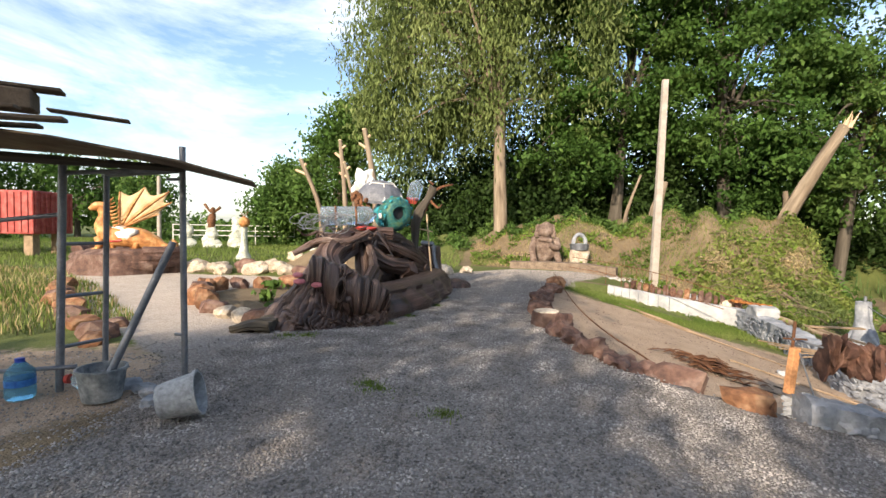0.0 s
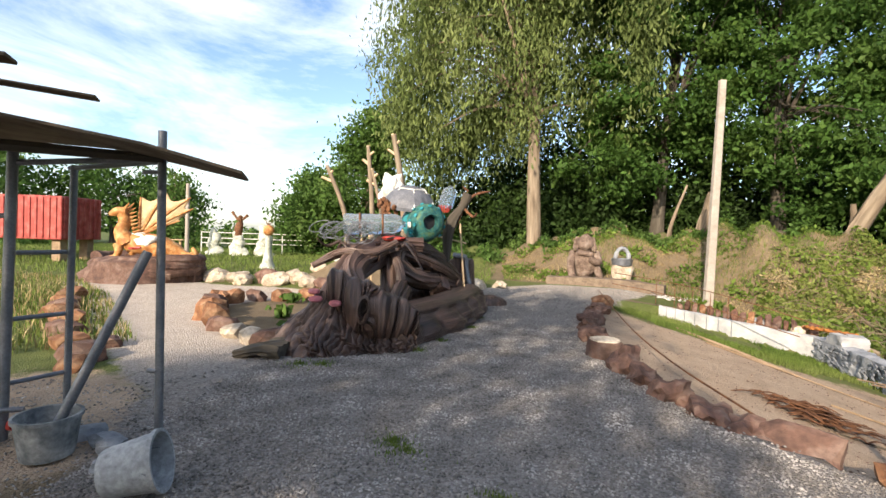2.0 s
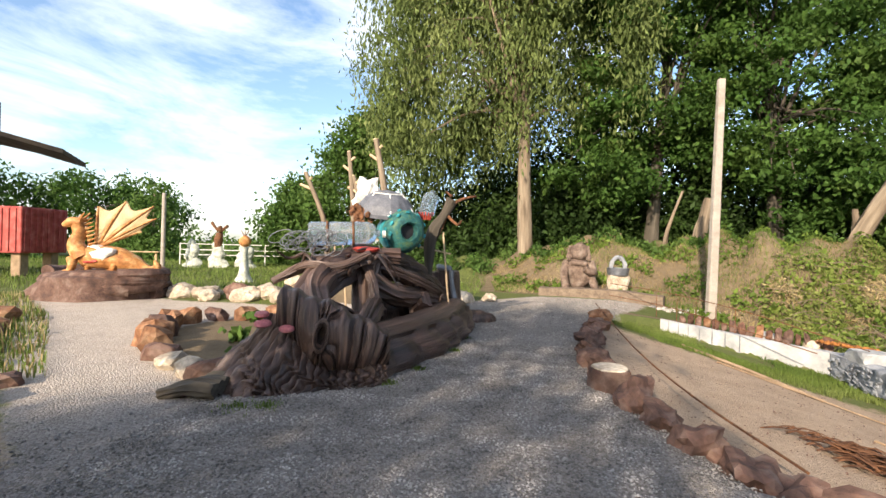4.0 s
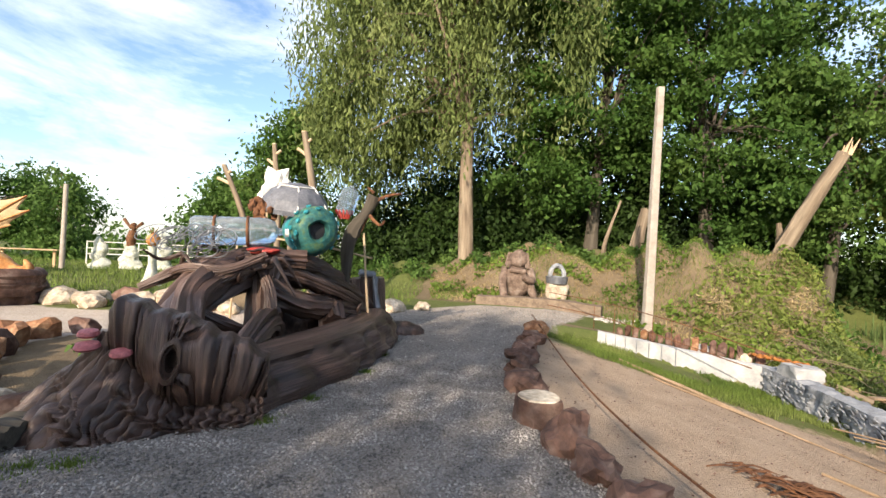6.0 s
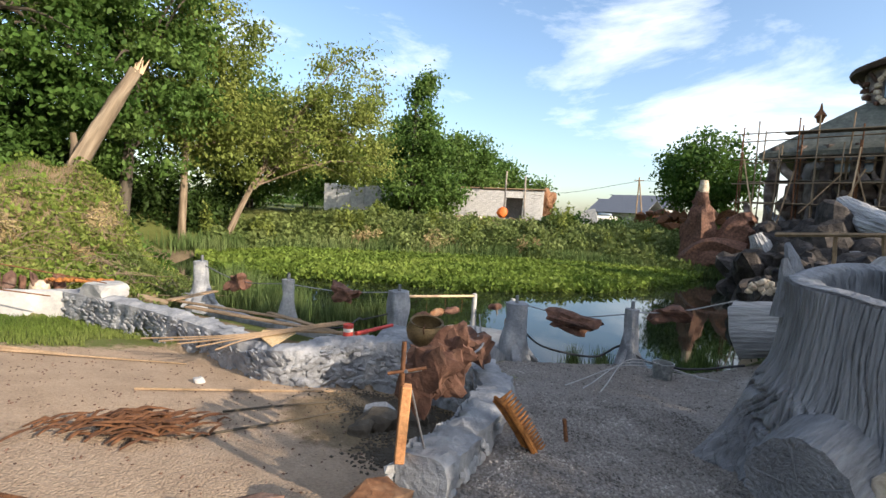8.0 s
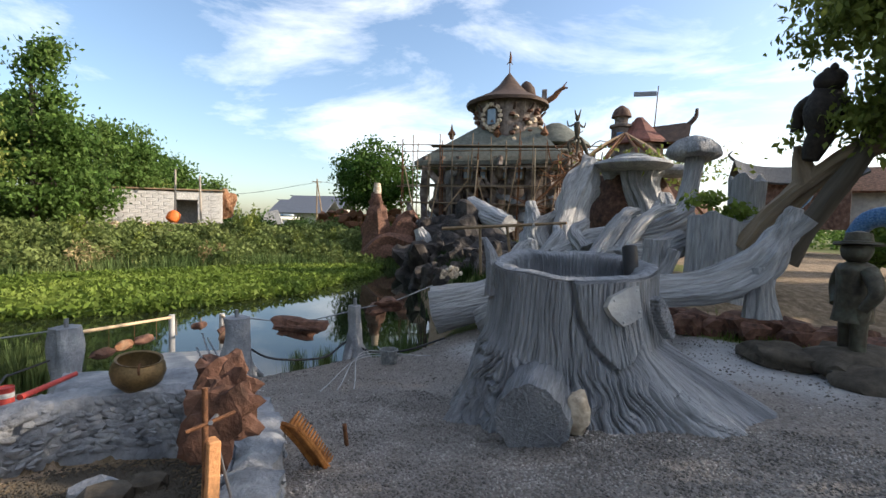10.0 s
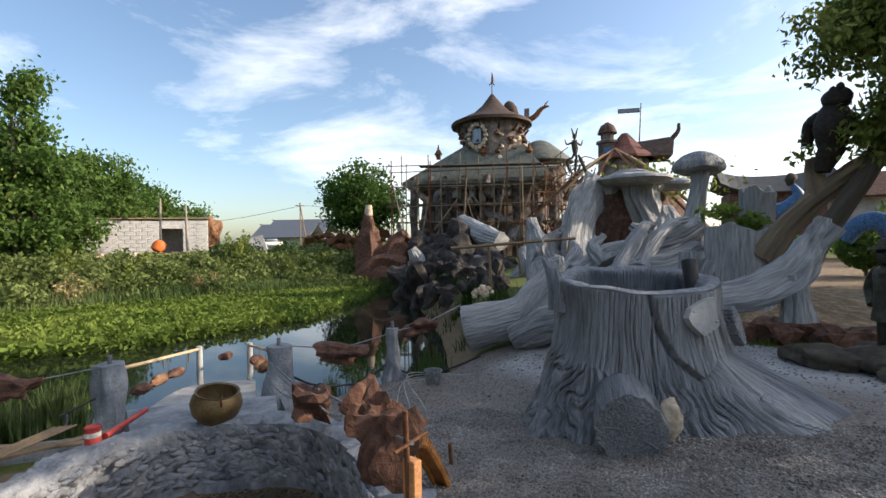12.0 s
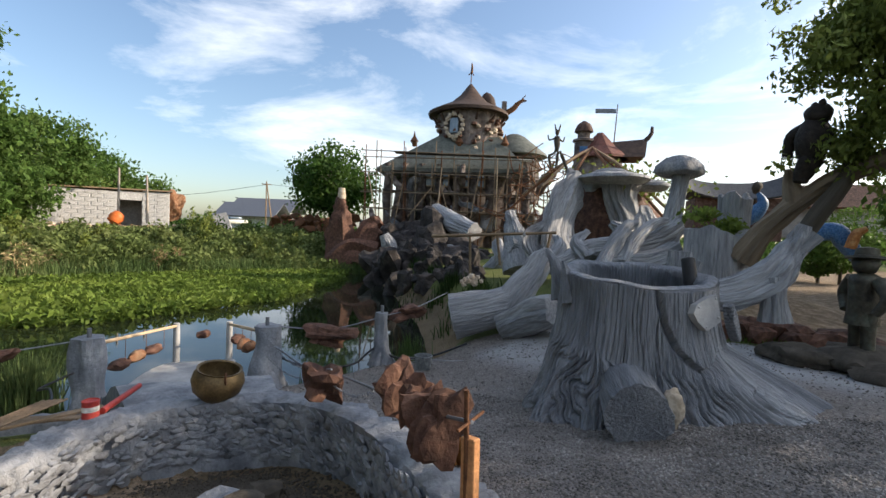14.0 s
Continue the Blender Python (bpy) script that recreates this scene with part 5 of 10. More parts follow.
# twisted limbs of the backrest
limbs = [([(-3.3, 7.9, 0.0), (-3.35, 8.7, 0.72), (-3.2, 9.4, 1.12), (-2.95, 10.1, 1.32), (-2.5, 10.7, 1.22), (-2.2, 11.6, 0.86), (-2.05, 12.4, 0.48)], [0.22, 0.24, 0.26, 0.30, 0.24, 0.20, 0.18]),
         ([(-2.62, 9.5, -0.1), (-2.68, 9.62, 0.5), (-2.78, 9.8, 0.95), (-2.85, 10.0, 1.35)], [0.34, 0.22, 0.22, 0.30]),
         ([(-2.75, 9.75, 1.05), (-2.45, 10.2, 0.78), (-2.15, 10.9, 0.66), (-1.95, 11.8, 0.5)], [0.16, 0.17, 0.18, 0.14]),
         ([(-2.45, 7.75, 0.52), (-2.8, 8.2, 0.74), (-3.1, 8.7, 0.98), (-3.15, 9.4, 1.2)], [0.22, 0.19, 0.19, 0.2]),
         ([(-2.15, 8.2, 0.42), (-2.25, 8.8, 0.66), (-2.4, 9.3, 0.62), (-2.55, 9.6, 0.36)], [0.13, 0.15, 0.17, 0.2]),
         ([(-4.0, 8.9, 1.02), (-3.5, 9.3, 1.32), (-2.9, 9.7, 1.46), (-2.3, 10.1, 1.46)], [0.05, 0.09, 0.13, 0.12]),
         ([(-2.0, 10.6, 0.45), (-2.35, 11.1, 0.85), (-2.75, 11.6, 0.95), (-2.9, 12.4, 0.75)], [0.2, 0.17, 0.18, 0.22]),
         ([(-3.0, 10.2, 0.0), (-3.1, 10.6, 0.6), (-2.9, 10.6, 1.15)], [0.3, 0.24, 0.24]),
         ([(-2.5, 11.9, 0.0), (-2.6, 12.2, 0.5), (-2.7, 12.6, 0.85)], [0.36, 0.3, 0.26]),
         ([(-3.45, 8.3, 0.25), (-3.2, 8.8, 0.95), (-2.9, 9.3, 1.28), (-2.6, 9.9, 1.42), (-2.3, 10.6, 1.30)], [0.07, 0.08, 0.09, 0.08, 0.06]),
         ([(-2.6, 9.55, 0.2), (-2.5, 9.5, 0.7), (-2.62, 9.6, 1.1), (-2.9, 9.7, 1.35), (-3.3, 9.5, 1.32)], [0.09, 0.08, 0.07, 0.06, 0.04]),
         ([(-2.9, 9.9, 1.38), (-2.4, 10.2, 1.2), (-2.05, 10.8, 0.95), (-1.9, 11.5, 0.72)], [0.09, 0.09, 0.08, 0.06]),
         ([(-3.05, 8.6, 0.85), (-2.75, 8.9, 0.62), (-2.55, 9.3, 0.5), (-2.5, 9.7, 0.75)], [0.06, 0.07, 0.07, 0.05]),
         ([(-3.9, 9.2, 1.15), (-3.4, 9.0, 1.30), (-2.95, 9.1, 1.30), (-2.6, 9.5, 1.50)], [0.03, 0.05, 0.06, 0.05])]
for k, (pts, rad) in enumerate(limbs):
    part("limb", Geo().tube(pts, rad, seg=36, ridges=11, ridge=0.11, rough=0.34, per=8, seed=k * 2.3, twist=2.4), M["brown_wood"], bench)
for c_, s_ in [((-2.62, 9.72, 0.62), 0.10), ((-2.3, 11.15, 0.80), 0.09), ((-3.0, 9.45, 1.22), 0.10), ((-2.02, 11.5, 0.62), 0.08)]:
    g = Geo()
    for q in (1.0, 0.62, 0.3):
        pts = [Vector(c_) + Vector((0.17 + s_ * q * 0.3 * math.sin(w), s_ * q * math.cos(w) - 0.12, s_ * q * math.sin(w))) for w in np.linspace(0, 2 * math.pi, 19)]
        g.tube(pts, [0.018] * len(pts), seg=6, per=1, caps=False)
    part("knot", g, M["brown_wood"], bench, "carved round knot")
for k in range(16):
    a_ = rr.uniform(0, 6.28)
    o = Vector((-2.9 + rr.uniform(-0.9, 0.6), 9.5 + rr.uniform(-0.4, 0.5), 1.42 + rr.uniform(-0.12, 0.1)))
    part("twig", Geo().tube([o, o + Vector((0.25 * math.cos(a_), 0.25 * math.sin(a_), rr.uniform(-0.2, 0.12))), o + Vector((0.5 * math.cos(a_ + 0.4), 0.5 * math.sin(a_ + 0.4), rr.uniform(-0.55, 0.05)))], [0.035, 0.026, 0.012], seg=6, per=3, rough=0.2, seed=k), M["brown_wood"], bench)
# armrest at the far end
g = Geo()
for k in range(7):
    u = k / 6
    g.tube([(-3.0 + 1.0 * u, 12.75 + 0.15 * u, -0.1), (-3.0 + 1.0 * u, 12.75 + 0.12 * u, 0.6), (-3.05 + 1.05 * u, 12.72 + 0.1 * u, 1.08 + 0.04 * math.sin(u * 9))], [0.24, 0.2, 0.16], seg=14, ridges=5, ridge=0.1, rough=0.2, seed=k)
part("far_armrest", g, M["brown_wood"], bench)
part("armrest_cap", Geo().box((-2.15, 12.75, 1.17), (0.36, 0.34, 0.10), (0.1, 0.12, 0.3), 0.03), M["steel"], bench, "grey metal cap with red marks", smooth=False)
part("armrest_bracket", Geo().tube([(-1.95, 12.65, 1.12), (-1.93, 12.62, 0.85), (-1.86, 12.6, 0.5)], [0.06, 0.05, 0.07], seg=10, rough=0.2), M["steel"], bench)
for k, (c_, s_) in enumerate([((-2.9, 11.2, 0.15), (0.5, 0.7, 0.5)), ((-1.45, 13.0, 0.0), (0.5, 0.35, 0.22)), ((-2.5, 12.4, 0.2), (0.6, 0.7, 0.45))]):
    part("root_foot", Geo().rock(c_, s_, k + 2.2, 3, rough=0.4), M["brown_wood"], bench)

# ---- plastic-bottle creatures on the bench ----
TEAL = shade("teal_paint", [(0.02, 0.16, 0.19), (0.04, 0.30, 0.34)], scale=7, rough=0.45, bump=0.4, bump_scale=18)
TEAL_D = shade("dark_teal_paint", [(0.015, 0.06, 0.06), (0.03, 0.13, 0.12), (0.10, 0.16, 0.06)], scale=12, rough=0.5, bump=0.5, bump_scale=25)
GREY_SHELL = shade("grey_shell_paint", [(0.09, 0.095, 0.11), (0.16, 0.165, 0.185)], scale=8, rough=0.5, bump=0.3)
WHITE = shade("white_paint", [(0.60, 0.58, 0.53), (0.74, 0.72, 0.67)], scale=6, rough=0.6, bump=0.3, bump_scale=20)
REDP = shade("red_paint", [(0.36, 0.04, 0.035), (0.50, 0.07, 0.05)], scale=9, rough=0.45, bump=0.15)


def clear_plastic(name, tint, rough=0.12):
    m = bpy.data.materials.new(name)
    m.use_nodes = True
    n, l = m.node_tree.nodes, m.node_tree.links
    b = n["Principled BSDF"]
    b.inputs["Base Color"].default_value = (*tint, 1)
    b.inputs["Roughness"].default_value = rough
    b.inputs["IOR"].default_value = 1.2
    b.inputs["Transmission Weight"].default_value = 0.82
    k = n.new("ShaderNodeTexNoise")
    k.inputs["Scale"].default_value = 9
    bp = n.new("ShaderNodeBump")
    bp.inputs["Strength"].default_value, bp.inputs["Distance"].default_value = 0.25, 0.02
    l.new(k.outputs["Fac"], bp.inputs["Height"])
    l.new(bp.outputs[0], b.inputs["Normal"])
    return m


CLEAR = clear_plastic("clear_plastic", (0.50, 0.62, 0.74))
BLUE_PET = clear_plastic("blue_plastic", (0.25, 0.62, 0.85), 0.2)
BOTTLE = [(0.02, 0), (0.13, 0.0), (0.15, 0.02), (0.15, 0.10), (0.143, 0.115), (0.15, 0.13), (0.15, 0.24), (0.143, 0.255), (0.15, 0.27), (0.15, 0.36), (0.12, 0.42), (0.05, 0.46), (0.04, 0.50)]

fish = thing("bottle_fish", "teal painted bottle fish with a round black mouth and grey shell", "sculpture")
c_ = Vector((-2.70, 10.85, 1.93))
rot = (radians(92), 0, radians(40))
part("fish_body", Geo().lathe(c_, [(0.02, -0.08), (0.28, -0.04), (0.36, 0.1), (0.37, 0.34), (0.35, 0.46), (0.30, 0.5)], seg=34, rot=rot, wob=0.12, seed=2), TEAL, fish)
part("snout", Geo().lathe(c_, [(0.33, 0.40), (0.365, 0.46), (0.37, 0.62), (0.33, 0.76), (0.25, 0.83), (0.17, 0.84), (0.135, 0.80), (0.13, 0.68)], seg=34, rot=rot, wob=0.16, seed=5, closed=False), TEAL_D, fish, "dark mottled snout")
part("mouth", Geo().lathe(c_, [(0.005, 0.70), (0.14, 0.70), (0.14, 0.72), (0.005, 0.72)], seg=20, rot=rot), M["black"], fish, "black round mouth")
E3 = Euler(rot).to_matrix()
for k in range(22):
    a_ = k * 2.4
    zz = 0.48 + 0.07 * (k % 5)
    r_ = 0.375 - 0.5 * max(0, zz - 0.66)
    q = c_ + E3 @ Vector((r_ * math.cos(a_), r_ * math.sin(a_), zz))
    out_ = E3 @ Vector((math.cos(a_), math.sin(a_), 0.25))
    part("sucker", Geo().lathe(q, [(0.02, -0.02), (0.042, 0.0), (0.038, 0.02), (0.022, 0.008)], seg=12, rot=tuple(out_.to_track_quat("Z", "Y").to_euler())), TEAL, fish)
dome_c = Vector((-2.82, 10.75, 2.22))
part("shell", Geo().lathe(dome_c, [(0.55, -0.02), (0.56, 0.05), (0.50, 0.2), (0.40, 0.33), (0.25, 0.43), (0.06, 0.47)], seg=18, rot=(0.15, 0.12, 0), wob=0.06), GREY_SHELL, fish, "grey turtle shell", smooth=False)
g = Geo()
E4 = Euler((0.15, 0.12, 0)).to_matrix()
for k in range(6):
    a_ = k * math.pi / 3
    for r1, z1, a1, r2, z2, a2 in [(0.3, 0.42, 0, 0.3, 0.42, 1), (0.3, 0.42, 0, 0.56, 0.08, 0), (0.57, 0.05, 0, 0.57, 0.05, 1)]:
        p1, p2 = a_ + a1 * math.pi / 3, a_ + a2 * math.pi / 3
        g.tube([dome_c + E4 @ Vector((r1 * math.cos(p1), r1 * math.sin(p1), z1)), dome_c + E4 @ Vector((r2 * math.cos(p2), r2 * math.sin(p2), z2))], [0.014, 0.014], seg=6, per=1)
part("shell_seams", g, WHITE, fish, "white seams between shell plates")
g = Geo()
for k in range(26):
    a_ = rr.uniform(0, 6.28)
    o = Vector((-3.12 + rr.uniform(-0.18, 0.18), 10.25 + rr.uniform(-0.1, 0.1), 2.2 + rr.uniform(-0.2, 0.2)))
    g.rock(o, (0.06, 0.05, 0.07), k, 1)
part("whiskers", g, M["rust"], fish, "clump of rusty red gills")

jug = thing("water_jug", "large clear plastic keg lying across the bench top", "bottle")
part("jug_body", Geo().lathe((-3.62, 9.32, 1.80), [(0.03, 0), (0.17, 0.0), (0.20, 0.04), (0.20, 0.32), (0.19, 0.34), (0.20, 0.36), (0.20, 0.7), (0.19, 0.72), (0.20, 0.74), (0.20, 0.98), (0.15, 1.08), (0.06, 1.12), (0.05, 1.18)], seg=28, rot=(0, radians(88), radians(26))), CLEAR, jug)
part("jug_cap", Geo().lathe((-2.53, 9.86, 1.83), [(0.06, 0), (0.06, 0.05), (0.02, 0.06)], seg=18, rot=(0, radians(88), radians(26))), WHITE, jug, "white screw cap")
for s_ in (0.3, 0.72):
    q = Vector((-3.62, 9.32, 1.80)) + Euler((0, radians(88), radians(26))).to_matrix() @ Vector((0, 0, s_))
    g = Geo()
    for w in (0, 1):
        pts = [q + Euler((0, radians(88), radians(26))).to_matrix() @ Vector((0.207 * math.cos(t_), 0.207 * math.sin(t_), 0.01 * w)) for t_ in np.linspace(0, 2 * math.pi, 25)]
        g.tube(pts, [0.014] * 25, seg=5, per=1, caps=False)
    part("strap", g, M["rust"], jug, "brown strap")
basket = thing("wire_basket", "tangled dark wire basket beside the plastic keg", "wire")
for k in range(34):
    a_, b_ = rr.uniform(0, 6.28), rr.uniform(0.5, 1.0)
    o = Vector((-3.45 + rr.uniform(-0.45, 0.55), 9.05 + rr.uniform(-0.15, 0.15), 1.62 + rr.uniform(-0.08, 0.18)))
    pts = [o + Vector((0.22 * b_ * math.cos(w), 0.1 * math.sin(w + a_), 0.14 * b_ * math.sin(w + 0.3))) for w in np.linspace(a_, a_ + 4.2, 12)]
    part("wire", Geo().tube(pts, [0.007] * 12, seg=5, per=1), M["steel"], basket)
solo("red_cloth", Geo().rock((-2.72, 9.62, 1.56), (0.22, 0.12, 0.05), 3, 3, rough=0.3), REDP, "small red cloth under the plastic keg", "cloth")
crumple = solo("white_tarp", Geo().rock((-3.45, 11.3, 2.66), (0.22, 0.2, 0.26), 7, 3, rough=0.85, facet=0.2), WHITE, "crumpled white sheet stuck on branches", "tarp", smooth=False)
stand = thing("branch_stand", "thin sticks that hold the white sheet and bottle heads", "stand")
for pts in [[(-3.6, 11.3, 0.3), (-3.62, 11.3, 2.6)], [(-4.3, 11.4, 0.0), (-4.2, 11.4, 1.9)], [(-4.4, 11.35, 1.85), (-3.2, 11.45, 1.75)], [(-1.75, 11.6, 0.4), (-1.9, 11.58, 1.95)], [(-2.8, 11.5, 1.72), (-1.75, 11.65, 1.50)], [(-2.75, 11.4, 0.7), (-2.6, 11.4, 1.8)], [(-3.9, 11.4, 0.0), (-4.05, 11.4, 1.85)]]:
    part("stick", Geo().tube(pts, [0.022, 0.018], seg=7, per=3, rough=0.2), M["bare_wood"], stand)
bug = thing("bottle_bug", "bug sculpture with a clear bottle head and twig arms", "sculpture")
part("bug_head", Geo().lathe((-2.52, 11.48, 2.30), [(r_ * 1.1, z_ * 1.0) for r_, z_ in BOTTLE], seg=22, rot=(0.2, 0.35, 0)), CLEAR, bug)
g = Geo()
for k in range(14):
    a_ = k * 0.45
    g.tube([Vector((-2.52 + 0.15 * math.cos(a_), 11.44 + 0.13 * math.sin(a_), 2.33)), Vector((-2.50 + 0.08 * math.cos(a_), 11.42 + 0.08 * math.sin(a_), 2.18))], [0.016, 0.01], seg=6, per=1)
part("teeth", g, REDP, bug, "ring of red and white teeth")
part("bug_body", Geo().tube([(-2.42, 11.45, 0.9), (-2.42, 11.45, 1.5), (-2.36, 11.46, 1.95), (-2.1, 11.5, 2.35), (-1.98, 11.5, 2.6)], [0.05, 0.10, 0.12, 0.09, 0.12], seg=12, rough=0.4), M["bark_dark"], bug)
for pts in [[(-2.0, 11.5, 2.5), (-1.75, 11.5, 2.62), (-1.5, 11.5, 2.66)], [(-2.1, 11.5, 2.3), (-1.88, 11.5, 2.1), (-1.78, 11.5, 2.18)], [(-2.1, 11.5, 2.3), (-2.2, 11.5, 2.0), (-2.3, 11.5, 1.8)], [(-2.0, 11.5, 2.66), (-2.12, 11.5, 2.76)]]:
    part("arm", Geo().tube(pts, [0.035, 0.028, 0.018][:len(pts)] if len(pts) == 3 else [0.03, 0.015], seg=7, rough=0.3), M["rust"], bug)
bug.location = (0.28, 0, 0)
for k, (x_, y_, zt, ln, r_) in enumerate([(-8.0, 18.0, 4.3, (-0.9, 0, 0), 0.10), (-7.05, 18.3, 5.1, (-0.25, 0, 0), 0.10), (-6.6, 18.3, 4.2, (-0.5, 0, 0), 0.08), (-5.7, 18.2, 5.5, (-0.5, 0, 0), 0.13)]):
    t_ = thing("pruned_tree", "bare pruned tree trunk with pale sawn ends", "tree trunk", "pruned trunks")
    part("trunk", Geo().tube([(x_, y_, -0.2), (x_, y_, zt * 0.5), (x_ + ln[0], y_, zt)], [r_ * 1.2, r_, r_ * 0.8], seg=12, rough=0.15, seed=k), M["bark"], t_)
    part("sawn_end", Geo().lathe((x_ + ln[0], y_, zt), [(r_ * 0.78, -0.02), (r_ * 0.78, 0.03), (0.02, 0.04)], seg=12), M["bare_wood"], t_, "pale sawn end")
    for q in range(2):
        part("stub", Geo().tube([(x_ + ln[0] * (0.75 + 0.1 * q), y_, zt * (0.86 + 0.07 * q)), (x_ + ln[0] + (0.25 if q else -0.22), y_, zt * (0.9 + 0.06 * q))], [0.06, 0.05], seg=8, per=1), M["bare_wood"], t_)

# ---- stone kerbs ----
KERB = [(1.45, 14.35, .30, .22, .14), (1.32, 13.6, .34, .26, .20), (1.2, 12.9, .30, .22, .14), (1.1, 12.2, .32, .22, .13), (1.0, 11.5, .30, .2, .12), (0.95, 10.8, .3, .22, .14), (0.93, 10.1, .28, .22, .15), (0.95, 9.45, .30, .24, .16),
        (1.0, 8.95, .26, .22, .16), (1.26, 7.75, .30, .24, .22), (1.42, 7.25, .32, .22, .15), (1.62, 6.8, .30, .24, .17), (1.9, 6.45, .33, .22, .16), (2.15, 6.15, .26, .22, .15)]
for k, (x_, y_, a_, b_, c_) in enumerate(KERB):
    rock_thing("kerb_stone", (x_, y_), (a_ * 0.82, b_ * 0.8, c_ * 0.95), M["rock_orange"] if k in (0, 1) else M["rock_red"], "reddish-brown sandstone block edging the gravel path", "stone", k + 0.7, 1.2 + 0.3 * math.sin(k * 2.1), "kerb stones", tilt=0.3 * math.sin(k * 3.3), facet=0.12, rough=0.75, sub=3)
rock_thing("leaning_stone", (2.48, 5.95), (0.29, 0.10, 0.24), M["rock_red"], "large flat brown stone leaning on the path's edge", "stone", 3.2, -0.65, "kerb stones", tilt=-0.5, facet=0.3)
rock_thing("kerb_stone", (3.02, 5.46), (0.20, 0.14, 0.11), M["rock_orange"], "orange-brown sandstone block at the cement wall's end", "stone", 8.2, -0.3, "kerb stones", facet=0.3)
cl = thing("cut_log", "short sawn log with a pale worn top among the kerb stones", "log", "kerb stones")
part("log_body", Geo().tube([(1.05, 8.3, -0.08), (1.05, 8.3, 0.10), (1.05, 8.3, 0.24)], [0.24, 0.235, 0.22], seg=24, ridges=9, ridge=0.04, rough=0.15), M["rock_red"], cl)
part("log_top", Geo().lathe((1.05, 8.3, 0.235), [(0.215, 0.0), (0.205, 0.02), (0.02, 0.025)], seg=24, wob=0.1), M["rock_pale"], cl, "pale whitish sawn top")
BEDK = [(-6.45, 10.6), (-6.6, 10.0), (-6.45, 9.4), (-6.1, 8.85), (-5.75, 8.4), (-5.3, 8.0), (-4.85, 7.65), (-4.4, 7.38), (-3.95, 7.2), (-3.5, 7.05), (-6.1, 11.1), (-5.6, 11.5)]
for k, (x_, y_) in enumerate(BEDK):
    s_ = 0.19 + 0.08 * abs(math.sin(k * 2.7))
    rock_thing("bed_stone", (x_, y_), (s_, s_ * 0.75, s_ * (0.62 if k > 5 else 0.85)), M["rock_pale"] if k in (7, 8) else (M["rock_red"] if k % 3 == 0 else M["rock_orange"]), "rust-orange field stone bordering the planting bed", "stone", k * 1.9, k * 1.1, "bed stones", facet=0.2)
PALE = [(-10.2, 13.6, .42), (-9.5, 13.75, .36), (-9.0, 13.3, .34), (-8.5, 13.9, .46), (-7.9, 13.4, .40), (-7.35, 13.75, .32), (-6.8, 13.35, .34), (-6.2, 13.3, .30), (-9.7, 14.3, .3), (-8.0, 14.5, .34), (-5.5, 13.3, .28), (-3.0, 15.6, .32), (-2.4, 16.2, .36), (-1.7, 16.9, .26), (-7.2, 14.6, .3)]
for k, (x_, y_, s_) in enumerate(PALE):
    rock_thing("boulder", (x_, y_), (s_ * 0.9, s_ * 0.72, s_ * 0.56), M["rock_pale"] if k % 4 != 3 else M["rock_red"], "rounded pale sandstone boulder beside the path", "stone", k * 2.3 + 1, k * 0.9, "boulders", facet=0.12, rough=0.35, sub=3)
for k, (x_, y_, s_) in enumerate([(-5.0, 5.5, .3), (-5.7, 5.9, .26), (-4.7, 5.2, .22), (-6.5, 6.4, .3), (-7.3, 7.0, .28), (-7.9, 7.35, .33), (-8.5, 7.8, .34), (-9.1, 8.3, .3), (-9.8, 8.9, .34), (-5.3, 6.1, .2)]):
    rock_thing("path_stone", (x_, y_), (s_ * 0.8, s_ * 0.62, s_ * 0.45), M["rock_orange"] if k % 3 else M["rock_red"], "rusty orange stone lining the sunlit side path", "stone", k * 1.3 + 4, k, "path stones", facet=0.2)

# ---- scaffold shelter ----
shelter = thing("scaffold_shelter", "makeshift shelter of steel scaffold posts under a loose plank roof", "shelter")


def pipe(a, b, r=0.024, mat=None, name="tube", label=""):
    return part(name, Geo().tube([a, b], [r, r], seg=10, per=1), mat or M["steel"], shelter, label)


PA, PB, PC = (-2.45, 4.18), (-3.50, 3.80), (-3.42, 4.20)
pipe((*PA, -0.1), (PA[0] - 0.02, PA[1], 2.33), 0.03, name="post")
pipe((*PB, -0.1), (PB[0] + 0.08, PB[1], 2.12), 0.034, name="post")
pipe((*PC, -0.1), (PC[0] + 0.05, PC[1], 2.08), 0.026, name="post")
for z_ in (0.40, 0.88, 1.38):
    pipe((*PB, z_), (*PC, z_), 0.018, name="rung")
pipe((PB[0] + 0.05, PB[1], 2.04), (PA[0], PA[1], 2.12), 0.022, name="cross_tube")
pipe((PC[0], PC[1], 2.06), (PA[0], PA[1], 2.10), 0.02, name="cross_tube")
pipe((-2.52, 4.12, 1.42), (-2.88, 3.74, 0.18), 0.034, name="brace", label="slanting wooden pole in the bucket")
pipe((-4.8, 2.6, 0.30), (-3.35, 3.85, 0.22), 0.02, name="brace")
pipe((-4.8, 2.9, 1.42), (-3.45, 3.82, 1.66), 0.02, name="brace")
pipe((-2.47, 4.18, 2.02), (-2.62, 4.16, 2.02), 0.016, name="coupler")
pipe((-2.45, 4.15, 0.52), (-2.53, 4.15, 0.52), 0.016, name="coupler")
bm_ = Euler((0, 0, math.atan2(1.45, 2.1))).to_matrix()
part("beam", Geo().tube([(-5.0, 2.45, 2.16), (-3.7, 3.34, 2.14), (PA[0], PA[1], 2.12)], [0.05, 0.05, 0.035], seg=6, per=1), M["bark_dark"], shelter, "dark bearing beam", smooth=False)
v = []
